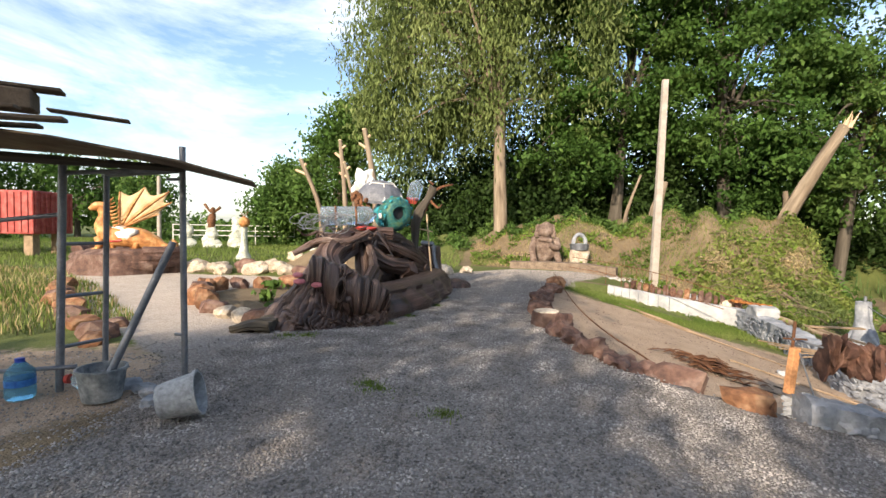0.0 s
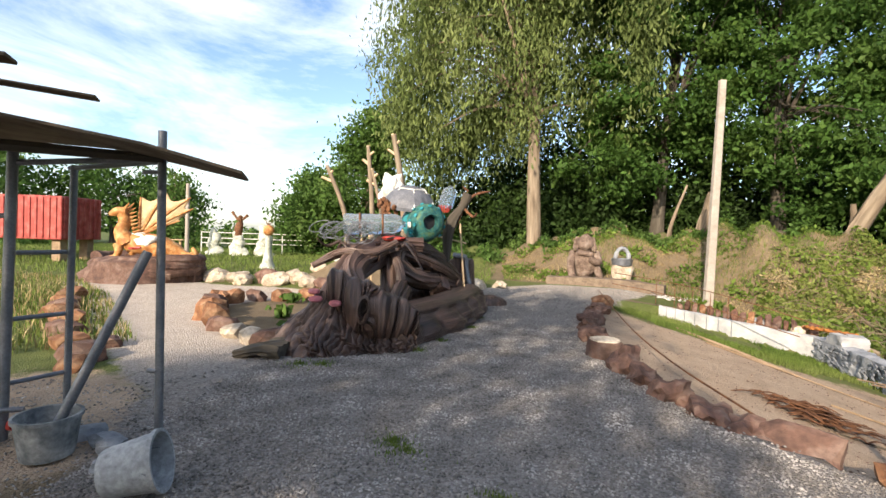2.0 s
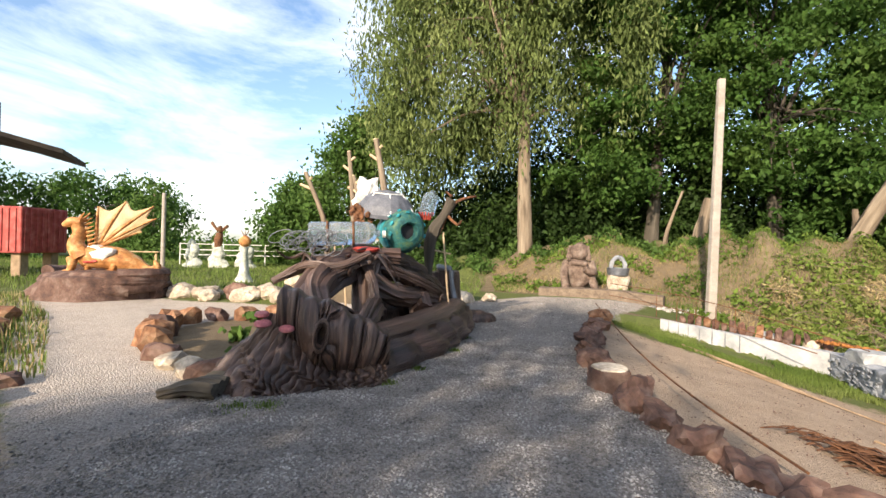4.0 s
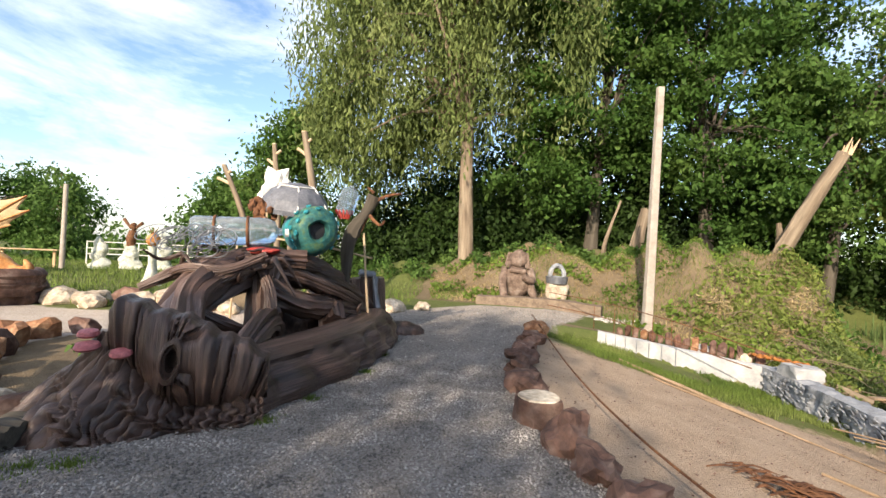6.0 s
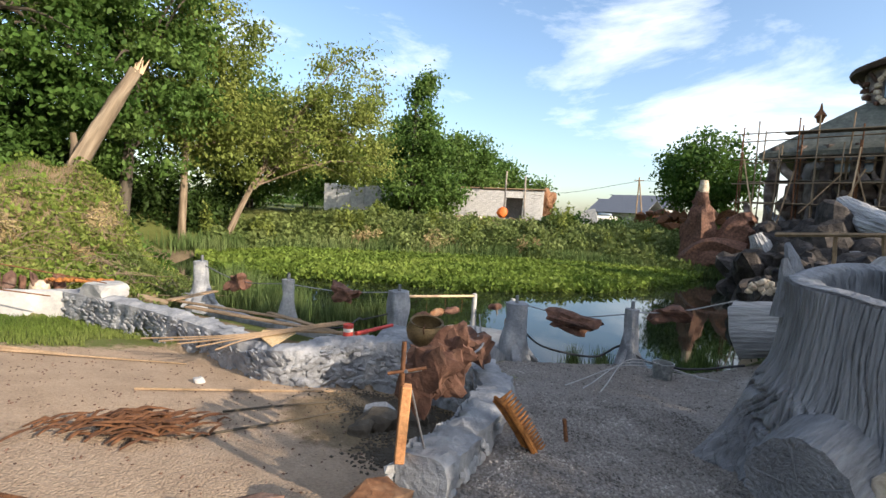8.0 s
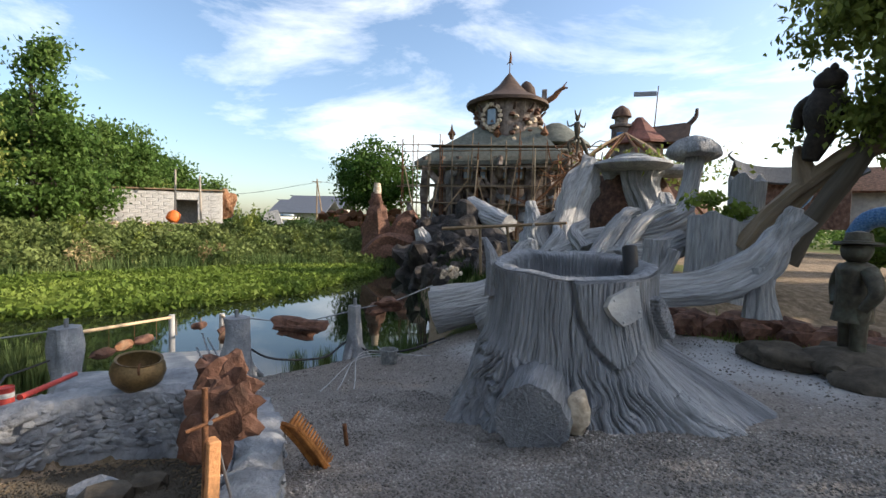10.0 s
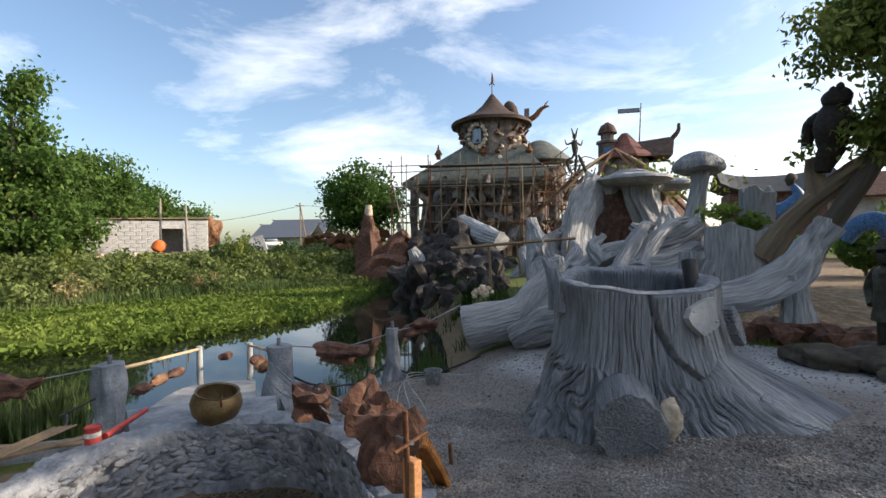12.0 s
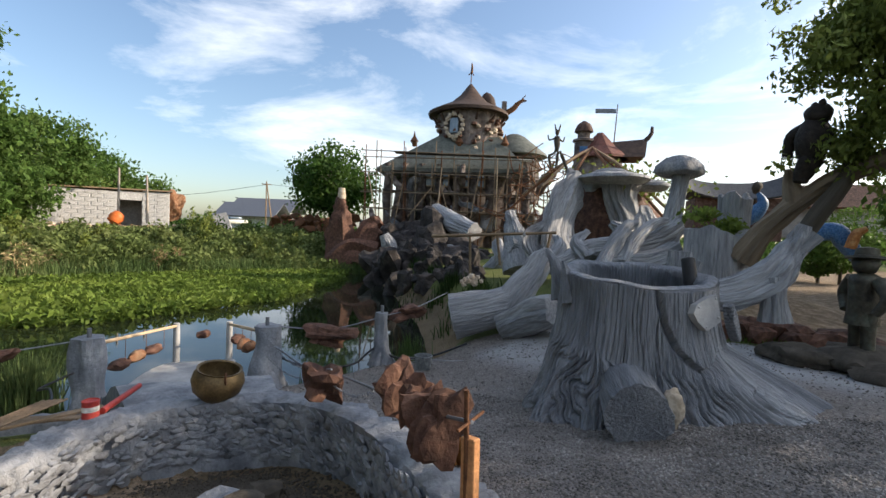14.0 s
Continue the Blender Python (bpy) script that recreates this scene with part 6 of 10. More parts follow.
SHEET = [((-5.2, 2.0), (-6.2, 3.6)), ((-3.8, 2.75), (-4.4, 4.0)), ((-2.9, 3.3), (-3.1, 4.3)), ((-2.1, 3.68), (-2.4, 4.35)), ((-1.44, 3.78), (-1.50, 3.92))]
HT = [2.42, 2.34, 2.26, 2.12, 1.95]
for (a_, b_), h_ in zip(SHEET, HT):
    v += [(a_[0], a_[1], h_), (b_[0], b_[1], h_ - 0.03), (a_[0], a_[1], h_ + 0.018), (b_[0], b_[1], h_ - 0.012)]
f = []
for i in range(4):
    a0 = i * 4
    f += [(a0, a0 + 1, a0 + 5, a0 + 4), (a0 + 2, a0 + 6, a0 + 7, a0 + 3), (a0, a0 + 4, a0 + 6, a0 + 2), (a0 + 1, a0 + 3, a0 + 7, a0 + 5)]
f += [(0, 2, 3, 1), (16, 17, 19, 18)]
part("roof_sheet", Geo().add(v, f), M["old_board"], shelter, "sagging sheet of brown board", smooth=False)
for k, (dx, ln, zz) in enumerate([(0, 1.7, 2.31), (0.14, 1.6, 2.34), (0.27, 1.4, 2.37), (0.4, 1.2, 2.34), (0.08, 1.1, 2.40)]):
    part("plank", Geo().box((-3.20 - dx * 0.9, 2.60 + dx, zz), (ln, 0.13, 0.03), (0.02, -0.035, 0.62), 0.006), M["old_board"], shelter, smooth=False)
part("block", Geo().box((-3.55, 3.42, 2.62), (0.42, 0.26, 0.17), (0, 0, 0.7), 0.012), M["old_board"], shelter, "brown timber block", smooth=False)
part("plank", Geo().box((-3.62, 3.35, 2.73), (1.0, 0.2, 0.03), (0, 0, 0.7), 0.006), M["old_board"], shelter, smooth=False)
part("plank", Geo().box((-3.10, 3.80, 2.55), (0.6, 0.14, 0.02), (0, 0.05, 0.7), 0.006), M["old_board"], shelter, smooth=False)


def bucket(name, at, rot, mat, label, r0, r1, h):
    b_ = thing(name, label, "bucket")
    part("pail", Geo().lathe((0, 0, 0), [(0.01, 0), (r0, 0.0), (r0 + 0.006, 0.02), (r1, h - 0.03), (r1 + 0.014, h - 0.025), (r1 + 0.014, h), (r1 - 0.006, h), (r0 - 0.008, 0.015), (0.01, 0.012)], seg=32), mat, b_)
    part("handle", Geo().tube([(r1 * math.cos(w), r1 * math.sin(w) * 0.35, h - 0.03 - 0.10 * math.sin(w)) for w in np.linspace(0, math.pi, 9)], [0.005] * 9, seg=6, per=1), M["steel"], b_, "thin wire handle")
    b_.matrix_world = pose(*at, *rot)
    return b_


CEM_BK = shade("cement_smeared_plastic", [(0.10, 0.11, 0.12), (0.20, 0.21, 0.21), (0.34, 0.34, 0.33)], scale=9, rough=0.8, bump=0.3, bump_scale=30)
CEM_LT = shade("cement_caked_plastic", [(0.24, 0.25, 0.26), (0.38, 0.39, 0.39)], scale=9, rough=0.85, bump=0.3, bump_scale=30)
bucket("mixing_bucket", (-2.92, 3.72, 0.0), (0, 0, 20), CEM_BK, "dark cement-smeared bucket standing under the shelter", 0.15, 0.19, 0.29)
bucket("fallen_bucket", (-2.02, 3.42, 0.165), (78, 0, 118), CEM_LT, "grey cement-caked bucket lying on its side on the gravel", 0.135, 0.17, 0.30)
bucket("grey_tub", (-4.0, 3.42, 0.0), (0, 0, 0), CEM_LT, "grey plastic tub under the shelter", 0.14, 0.16, 0.30)
wb = thing("water_bottle", "blue five-litre water bottle with a dark blue cap", "bottle")
part("bottle_body", Geo().lathe((-3.62, 3.55, 0.0), [(0.01, 0), (0.10, 0.0), (0.112, 0.02), (0.112, 0.09), (0.105, 0.10), (0.112, 0.11), (0.112, 0.21), (0.10, 0.26), (0.05, 0.31), (0.035, 0.33)], seg=28), BLUE_PET, wb)
part("cap", Geo().lathe((-3.62, 3.55, 0.325), [(0.037, 0), (0.037, 0.035), (0.02, 0.04)], seg=20), shade("blue_cap", [(0.01, 0.03, 0.22), (0.02, 0.05, 0.3)], rough=0.4, bump=0.1), wb, "dark blue screw cap")
part("label_band", Geo().lathe((-3.62, 3.55, 0.12), [(0.1135, 0), (0.1135, 0.06)], seg=28, closed=False), shade("blue_label", [(0.02, 0.10, 0.35), (0.05, 0.2, 0.5)], scale=30, rough=0.4, bump=0), wb, "faded blue label")
sb = thing("empty_bottle", "empty clear bottle with a red cap lying on the sand", "bottle")
part("bottle_body", Geo().lathe((-3.10, 3.92, 0.10), [(r_ * 0.68, z_ * 0.62) for r_, z_ in BOTTLE], seg=24, rot=(0, radians(90), radians(195))), CLEAR, sb)
part("cap", Geo().lathe((-3.42, 3.835, 0.10), [(0.045, 0), (0.045, 0.03), (0.02, 0.035)], seg=18, rot=(0, radians(90), radians(195))), REDP, sb, "red cap")
for k, (x_, y_) in enumerate([(-2.75, 4.0), (-3.0, 4.05), (-2.62, 3.95), (-3.2, 3.95), (-2.4, 3.75)]):
    rock_thing("rubble", (x_, y_), (0.09 + 0.03 * (k % 2), 0.07, 0.05), M["plaster"], "grey lump of cement rubble", "stone", k, k, "rubble")

# ---- lawn side: container, dragon, stone figures ----
cont = thing("red_container", "rust-streaked red shipping container set up on blocks", "container")
RED_STEEL = shade("faded_red_steel", [(0.22, 0.035, 0.03), (0.34, 0.06, 0.05), (0.42, 0.12, 0.10)], scale=3, rough=0.6, bump=0.2)
part("container_body", Geo().box((-2.9, 1.15, 1.9), (5.8, 2.3, 1.9), (0, 0, 0), 0.03), RED_STEEL, cont, smooth=False)
for k in range(20):
    part("rib", Geo().box((-0.25 - 0.29 * k, -0.02, 1.9), (0.12, 0.05, 1.75), (0, 0, 0), 0.015), RED_STEEL, cont, smooth=False)
for k in range(8):
    part("rib", Geo().box((0.02, 0.17 + 0.28 * k, 1.9), (0.05, 0.12, 1.75), (0, 0, 0), 0.015), RED_STEEL, cont, smooth=False)
for x_, y_ in [(-0.4, 0.4), (-0.4, 1.9), (-5.2, 0.4), (-5.2, 1.9)]:
    part("block", Geo().box((x_, y_, 0.45), (0.4, 0.4, 1.1), (0, 0, 0), 0.02), M["timber"], cont, smooth=False)
cont.matrix_world = pose(-20.7, 16.4, hz(-20.7, 16.4), 0, 0, 14)

ORANGE = shade("orange_paint", [(0.26, 0.10, 0.03), (0.42, 0.19, 0.06), (0.55, 0.34, 0.15)], scale=6, rough=0.6, bump=0.3, bump_scale=20)
CREAM = shade("cream_wing_paint", [(0.42, 0.28, 0.14), (0.55, 0.41, 0.24)], scale=3, rough=0.6, bump=0.25)
plinth = thing("dragon_plinth", "low layered plinth of reddish cement roots", "plinth")
for k in range(9):
    w0 = k * 0.7
    part("root", Geo().tube([(-12.1 + 1.6 * math.cos(w), 12.9 + 1.2 * math.sin(w), 0.12 + 0.07 * k) for w in np.linspace(w0, w0 + 4.4, 12)], [0.16] * 12, seg=8, rough=0.3, per=2, seed=k), M["rock_red"], plinth)
part("core", Geo().lathe((-12.1, 12.9, -0.1), [(1.65, 0), (1.62, 0.3), (1.45, 0.7), (1.2, 0.82), (0.1, 0.86)], seg=30, wob=0.15), M["rock_red"], plinth)
dragon = Geo()
dragon.tube([(-12.55, 12.45, 1.02), (-12.35, 12.6, 1.12), (-11.9, 12.85, 1.10), (-11.5, 13.05, 0.98), (-11.2, 13.2, 0.82), (-10.9, 13.25, 0.74), (-10.65, 13.2, 0.86), (-10.7, 13.15, 1.05)], [0.20, 0.30, 0.33, 0.28, 0.18, 0.14, 0.11, 0.03], seg=16, rough=0.2)
dragon.tube([(-12.45, 12.5, 1.1), (-12.62, 12.42, 1.45), (-12.55, 12.45, 1.78), (-12.62, 12.42, 2.02)], [0.27, 0.20, 0.16, 0.14], seg=14, rough=0.2)
dragon.tube([(-12.48, 12.46, 2.06), (-12.72, 12.36, 2.06), (-12.92, 12.28, 1.98)], [0.13, 0.14, 0.07], seg=12, rough=0.15)
for sx_ in (-1, 1):
    dragon.tube([(-12.5, 12.44 + 0.06 * sx_, 2.14), (-12.36, 12.5 + 0.08 * sx_, 2.34)], [0.05, 0.012], seg=6, per=1)
for x_, y_ in [(-12.62, 12.3), (-12.45, 12.62), (-11.75, 12.8), (-11.6, 13.15)]:
    dragon.tube([(x_, y_, 1.05), (x_ + 0.08, y_ - 0.06, 0.88), (x_ - 0.05, y_ - 0.02, 0.66)], [0.15, 0.10, 0.09], seg=10, rough=0.2)
    dragon.rock((x_ - 0.10, y_ - 0.05, 0.70), (0.14, 0.10, 0.06), 2, 2)
for k in range(9):
    dragon.tube([(-12.48 + 0.03 * k, 12.52, 2.1 - 0.11 * k), (-12.30 + 0.035 * k, 12.6, 2.2 - 0.11 * k)], [0.05, 0.006], seg=5, per=1)
wing_root = Vector((-12.3, 12.75, 1.35))
wing_tips = [Vector((-12.35, 12.8, 2.55)), Vector((-11.7, 13.1, 2.72)), Vector((-11.05, 13.4, 2.60)), Vector((-11.0, 13.45, 2.25)), Vector((-11.35, 13.3, 1.85))]
wv, wf = [], []
for a, b in zip(wing_tips, wing_tips[1:]):
    for j in range(9):
        u = j / 8
        edge_ = a.lerp(b, u)
        edge_ = edge_ + (wing_root - edge_) * (0.16 * math.sin(math.pi * u))
        for q in range(5):
            p_ = wing_root.lerp(edge_, q / 4) + Vector((0.03, -0.06, 0)) * math.sin(math.pi * u) * math.sin(math.pi * q / 4)
            wv.append(p_)
cols = len(wv) // 5
for j in range(cols - 1):
    for q in range(4):
        wf.append((j * 5 + q, (j + 1) * 5 + q, (j + 1) * 5 + q + 1, j * 5 + q + 1))
nwv = len(wv)
wv = wv + [p_ + Vector((0.012, 0.03, 0)) for p_ in wv]
wf = wf + [tuple(nwv + q for q in reversed(t_)) for t_ in wf] + [(j * 5 + 4, (j + 1) * 5 + 4, nwv + (j + 1) * 5 + 4, nwv + j * 5 + 4) for j in range(cols - 1)]
dr = thing("dragon_statue", "orange and white dragon statue with a raised wing", "statue")
part("dragon_body", dragon, ORANGE, dr)
part("wing", Geo().add(wv, wf), CREAM, dr, "cream scalloped wing", smooth=False)
for tip in wing_tips:
    part("wing_rib", Geo().tube([wing_root, wing_root.lerp(tip, 0.5) + Vector((0, -0.03, 0.04)), tip], [0.055, 0.04, 0.018], seg=8, per=4), ORANGE, dr)
part("saddle", Geo().rock((-12.1, 12.66, 1.16), (0.44, 0.26, 0.26), 3, 3, rough=0.5), WHITE, dr, "white painted flank")
part("harness", Geo().rock((-12.2, 12.52, 1.02), (0.26, 0.14, 0.10), 5, 3, rough=0.5), REDP, dr, "red painted harness patch")

MOSSY = shade("pale_mossy_cement", [(0.32, 0.34, 0.27), (0.46, 0.47, 0.40), (0.58, 0.58, 0.52)], scale=3, bump=0.8, bump_scale=12)
for k, (x_, y_, h_, w_) in enumerate([(-21.8, 26.6, 1.6, 0.55), (-20.6, 27.4, 1.5, 0.65), (-19.2, 28.2, 1.9, 0.7)]):
    g = Geo()
    z0 = hz(x_, y_)
    for i in range(6):
        u = i / 5
        g.rock((x_ + 0.12 * math.sin(i * 2 + k), y_, z0 + u * h_ * 0.9), (w_ * (1 - 0.55 * u), w_ * 0.8 * (1 - 0.5 * u), h_ * 0.22), i + k * 3, 2, rough=0.4)
    solo("stone_figure", g, MOSSY, "pale mossy cement figure on the lawn", "statue", "lawn figures")
imp = Geo().tube([(-20.6, 27.4, 1.3), (-20.55, 27.4, 1.8), (-20.5, 27.4, 2.2)], [0.25, 0.28, 0.2], seg=10, rough=0.3)
imp.rock((-20.45, 27.4, 2.4), (0.2, 0.2, 0.22), 2, 2)
for s_ in (-1, 1):
    imp.tube([(-20.5 + 0.12 * s_, 27.4, 2.3), (-20.5 + 0.6 * s_, 27.4, 2.75 - 0.1 * s_)], [0.06, 0.1], seg=6, per=1)
solo("imp_statue", imp, M["rust"], "dark rusty winged figure on a mossy stone", "statue")
pw = thing("pawn_statue", "slim pale column with an orange ball on top", "statue")
part("column", Geo().lathe((-12.3, 19.1, hz(-12.3, 19.1)), [(0.42, 0), (0.3, 0.12), (0.2, 0.3), (0.15, 0.8), (0.13, 1.35), (0.17, 1.45)], seg=16, wob=0.3), MOSSY, pw)
part("ball", Geo().rock((-12.3, 19.1, hz(-12.3, 19.1) + 1.68), (0.24, 0.24, 0.24), 1, 3, rough=0.08), ORANGE, pw, "orange ball")
for k in range(3):
    part("spike", Geo().tube([(-12.3, 19.1, 1.85), (-12.5 + 0.2 * k, 19.1, 2.15)], [0.03, 0.008], seg=5, per=1), M["rust"], pw)
solo("gnome_statue", Geo().rock((-8.0, 17.6, 0.4), (0.16, 0.14, 0.35), 2, 2).rock((-8.0, 17.6, 0.85), (0.14, 0.13, 0.16), 4, 2).tube([(-8.15, 17.6, 0.55), (-8.35, 17.6, 0.8), (-8.1, 17.6, 0.95)], [0.05, 0.05, 0.04], seg=6),
     MOSSY, "small pale crouching figure beyond the heap", "statue")
solo("grey_post", Geo().tube([(-22.2, 24.8, -0.3), (-22.2, 24.8, 4.4)], [0.13, 0.11], seg=12, per=1), M["concrete_pole"], "tall thin grey post on the lawn", "pole")
fence = thing("pipe_fence", "white pipe fence behind the lawn figures", "fence")
for x_, y_ in [(-25, 29.0), (-22.5, 30.2), (-20, 31.4), (-17.5, 32.6)]:
    part("post", Geo().tube([(x_, y_, -0.1), (x_, y_, 1.5)], [0.04, 0.04], seg=8, per=1), WHITE, fence)
for z_ in (0.7, 1.05, 1.45):
    part("rail", Geo().tube([(-25, 29.0, z_), (-17.5, 32.6, z_)], [0.03, 0.03], seg=8, per=1), WHITE, fence)
tb = thing("lawn_table", "simple pale wooden table on the lawn", "table")
part("tabletop", Geo().box((-24.2, 24.8, 0.92), (2.6, 0.5, 0.06), (0, 0, 0.5), 0.01), M["new_timber"], tb, smooth=False)
for s_ in (-1.1, 1.1):
    part("leg", Geo().box((-24.2 + s_ * 0.88, 24.8 + s_ * 0.48, 0.42), (0.12, 0.12, 0.95), (0, 0, 0.5), 0.01), M["new_timber"], tb, smooth=False)

# ---- the bank: troll, urn, slab, upright stones, brush ----
slab = solo("stone_slab", wall_strip([(-0.3, 19.9, 0.26), (1.2, 19.75, 0.30), (2.6, 19.65, 0.28), (3.8, 19.3, 0.18)], 0.55, 0.6, 0.03, 9.0, per=6), M["slab"], "long low step of sandy stone before the bank", "step")
g = Geo()
tx, ty, tz = 1.05, 20.3, 0.22
g.rock((tx, ty, tz + 0.62), (0.50, 0.38, 0.62), 2, 3, rough=0.25)
g.rock((tx + 0.02, ty - 0.08, tz + 1.38), (0.34, 0.32, 0.34), 5, 3, rough=0.25)
g.tube([(tx - 0.42, ty, tz + 1.0), (tx - 0.5, ty - 0.3, tz + 0.6), (tx - 0.42, ty - 0.4, tz)], [0.16, 0.15, 0.14], seg=10, rough=0.2)
g.tube([(tx + 0.42, ty, tz + 1.0), (tx + 0.5, ty - 0.28, tz + 0.65), (tx + 0.2, ty - 0.48, tz + 0.8)], [0.16, 0.14, 0.11], seg=10, rough=0.2)
g.tube([(tx - 0.25, ty - 0.35, tz + 1.0), (tx + 0.3, ty - 0.42, tz + 0.95)], [0.10, 0.09], seg=8)
g.tube([(tx + 0.45, ty - 0.1, tz + 0.5), (tx + 0.62, ty - 0.25, tz)], [0.16, 0.12], seg=9)
for k in range(9):
    a_ = k * 0.4 - 1.6
    g.tube([(tx + 0.3 * math.sin(a_), ty - 0.1, tz + 1.6), (tx + 0.42 * math.sin(a_), ty - 0.25, tz + 1.15 + 0.1 * math.cos(a_ * 3))], [0.06, 0.04], seg=6, per=1)
solo("troll_statue", g, shade("brown_statue_cement", [(0.075, 0.05, 0.038), (0.15, 0.105, 0.08), (0.23, 0.18, 0.145)], scale=5, bump=0.6, bump_scale=14), "seated brown cement figure on the stone slab", "statue")
urn = thing("stone_basket", "grey cement basket with a round handle on a block", "sculpture")
ux, uy, uz = 2.45, 20.45, hz(2.45, 20.45)
part("block", Geo().rock((ux, uy, uz + 0.3), (0.34, 0.3, 0.42), 3, 3, rough=0.3, facet=0.25), M["rock_pale"], urn)
part("basket", Geo().lathe((ux, uy, uz + 0.66), [(0.22, 0), (0.36, 0.06), (0.40, 0.30), (0.34, 0.32), (0.30, 0.2)], seg=22), M["steel"], urn, "grey basket")
part("handle", Geo().tube([(ux + 0.24 * math.cos(w), uy, uz + 1.0 + 0.36 * math.sin(w)) for w in np.linspace(-0.2, math.pi + 0.2, 13)], [0.075] * 13, seg=10, ridges=4, ridge=0.12, twist=12), M["plaster"], urn, "thick twisted handle")
for k in range(17):
    u = k / 16
    x_, y_ = 3.6 + 2.9 * u, 15.72 - 0.85 * u
    s_ = 0.08 + 0.05 * abs(math.sin(k * 1.9))
    rock_thing("upright_stone", (x_, y_ + 0.22, -0.16 - 0.36 * u), (s_ * (0.5 + 0.4 * abs(math.cos(k * 2.3))), 0.05, s_ * (1.1 + 0.7 * abs(math.sin(k * 3.1)))), [M["rock_red"], M["rock_brown"], M["rock_red"], M["rock_orange"], M["rock_brown"], M["rock_red"]][(k * 7) % 6], "thin upright stone set behind the white wall", "stone", k * 1.7, 0.8 * math.sin(k * 1.9), "upright stones", facet=0.2, sink=0.1, tilt=0.25 * math.sin(k * 2.6))
for k, (x_, y_, s_) in enumerate([(5.4, 15.6, .16), (4.9, 15.9, .12), (6.2, 15.2, .15)]):
    rock_thing("bank_stone", (x_, y_), (s_, s_ * 0.8, s_ * 0.8), M["rock_pale"] if k else M["plaster"], "pale stone above the white wall", "stone", k + 20, k)
ash = [(-0.6 + rr.uniform(0, 2.2), rr.uniform(-0.5, 0.6)) for _ in range(90)]
g = Geo()
for k, (dx, dy) in enumerate(ash):
    x_, y_ = 3.9 + dx, 19.0 + dy
    g.rock((x_, y_, hz(x_, y_) + 0.03), (rr.uniform(0.04, 0.14), rr.uniform(0.03, 0.1), rr.uniform(0.02, 0.05)), k, 1)
solo("ash_heap", g, shade("white_ash", [(0.12, 0.11, 0.10), (0.45, 0.42, 0.39), (0.62, 0.6, 0.57)], scale=12, island=0.3, bump=0.3), "patch of whitish ash and rubble at the pole's foot", "rubble", kind="stuff")
for k, (pts, rad) in enumerate([([(6.4, 26.2, 1.2), (6.55, 26.1, 2.4), (6.9, 26.0, 4.2)], [0.34, 0.28, 0.2]), ([(5.1, 26.5, 1.4), (5.3, 26.5, 2.8), (5.9, 26.5, 4.6)], [0.12, 0.09, 0.05]), ([(3.0, 27.0, 1.6), (3.1, 27, 2.6)], [0.22, 0.2]), ([(11.6, 24.4, 1.5), (11.75, 24.4, 2.8), (11.7, 24.4, 3.6)], [0.16, 0.13, 0.1])]):
    t_ = thing("dead_trunk", "dead pale trunk stub standing on the bank", "tree trunk", "dead trunks")
    part("trunk", Geo().tube(pts, rad, seg=12, rough=0.3, ridges=4, ridge=0.08, seed=k), M["bark"], t_)
brush = Geo()
for k in range(110):
    x_, y_ = rr.uniform(6.5, 13), rr.uniform(15.2, 21)
    z_ = hz(x_, y_) + rr.uniform(0.1, 0.6)
    a_ = rr.uniform(-2.4, 1.6)
    L_ = rr.uniform(0.4, 1.3)
    brush.tube([(x_, y_, z_), (x_ + 0.5 * L_ * math.cos(a_), y_ + 0.5 * L_ * math.sin(a_), z_ + rr.uniform(-0.1, 0.2)), (x_ + L_ * math.cos(a_), y_ + L_ * math.sin(a_), z_ - 0.1)], [0.012, 0.010, 0.005], seg=5, per=2)
solo("brush_pile", brush, M["bark"], "heap of cut branches on the bank", "branches", kind="stuff")
for k, (a_, b_, r_) in enumerate([((7.6, 15.7, hz(7.6, 15.7) + 0.1), (8.9, 15.2, hz(8.9, 15.2) + 0.12), 0.10), ((8.4, 16.1, hz(8.4, 16.1) + 0.12), (9.2, 15.9, hz(9.2, 15.9) + 0.12), 0.07), ((9.0, 18.2, hz(9, 18.2) + 0.3), (9.7, 17.9, hz(9.7, 17.9) + 0.3), 0.05)]):
    lg = thing("felled_log", "weathered felled log lying on the bank", "log", "felled logs")
    part("log_body", Geo().tube([a_, tuple((p + q) / 2 for p, q in zip(a_, b_)), b_], [r_, r_ * 0.95, r_ * 0.85], seg=12, rough=0.2, seed=k), M["bark"], lg)
    part("sawn_end", Geo().tube([a_, tuple(p + (p - q) * 0.01 for p, q in zip(a_, b_))], [r_ * 0.95, r_ * 0.9], seg=12, per=1), M["bare_wood"], lg, "pale sawn end")

# ---- sand basin: bark heap, rails, boards ----
g = Geo()
for k in range(120):
    a_ = rr.gauss(0.0, 0.5) - 0.35
    u_, w_ = rr.gauss(0, 0.27), rr.gauss(0, 0.15)
    x_, y_ = 3.35 + u_ * 0.83 + w_ * 0.5, 8.1 - u_ * 0.55 + w_ * 0.83
    z_ = hz(x_, y_) + rr.uniform(0.02, 0.14) * math.exp(-(u_ * u_) / 0.3 - (w_ / 0.25) ** 2)
    L_ = rr.uniform(0.12, 0.4)
    g.tube([(x_, y_, z_ + 0.01), (x_ + L_ * 0.5 * math.cos(a_), y_ + L_ * 0.5 * math.sin(a_), z_ + rr.uniform(0.01, 0.06)), (x_ + L_ * math.cos(a_), y_ + L_ * math.sin(a_), z_)], [0.012, 0.022, 0.008], seg=5, per=2, flat=0.4)
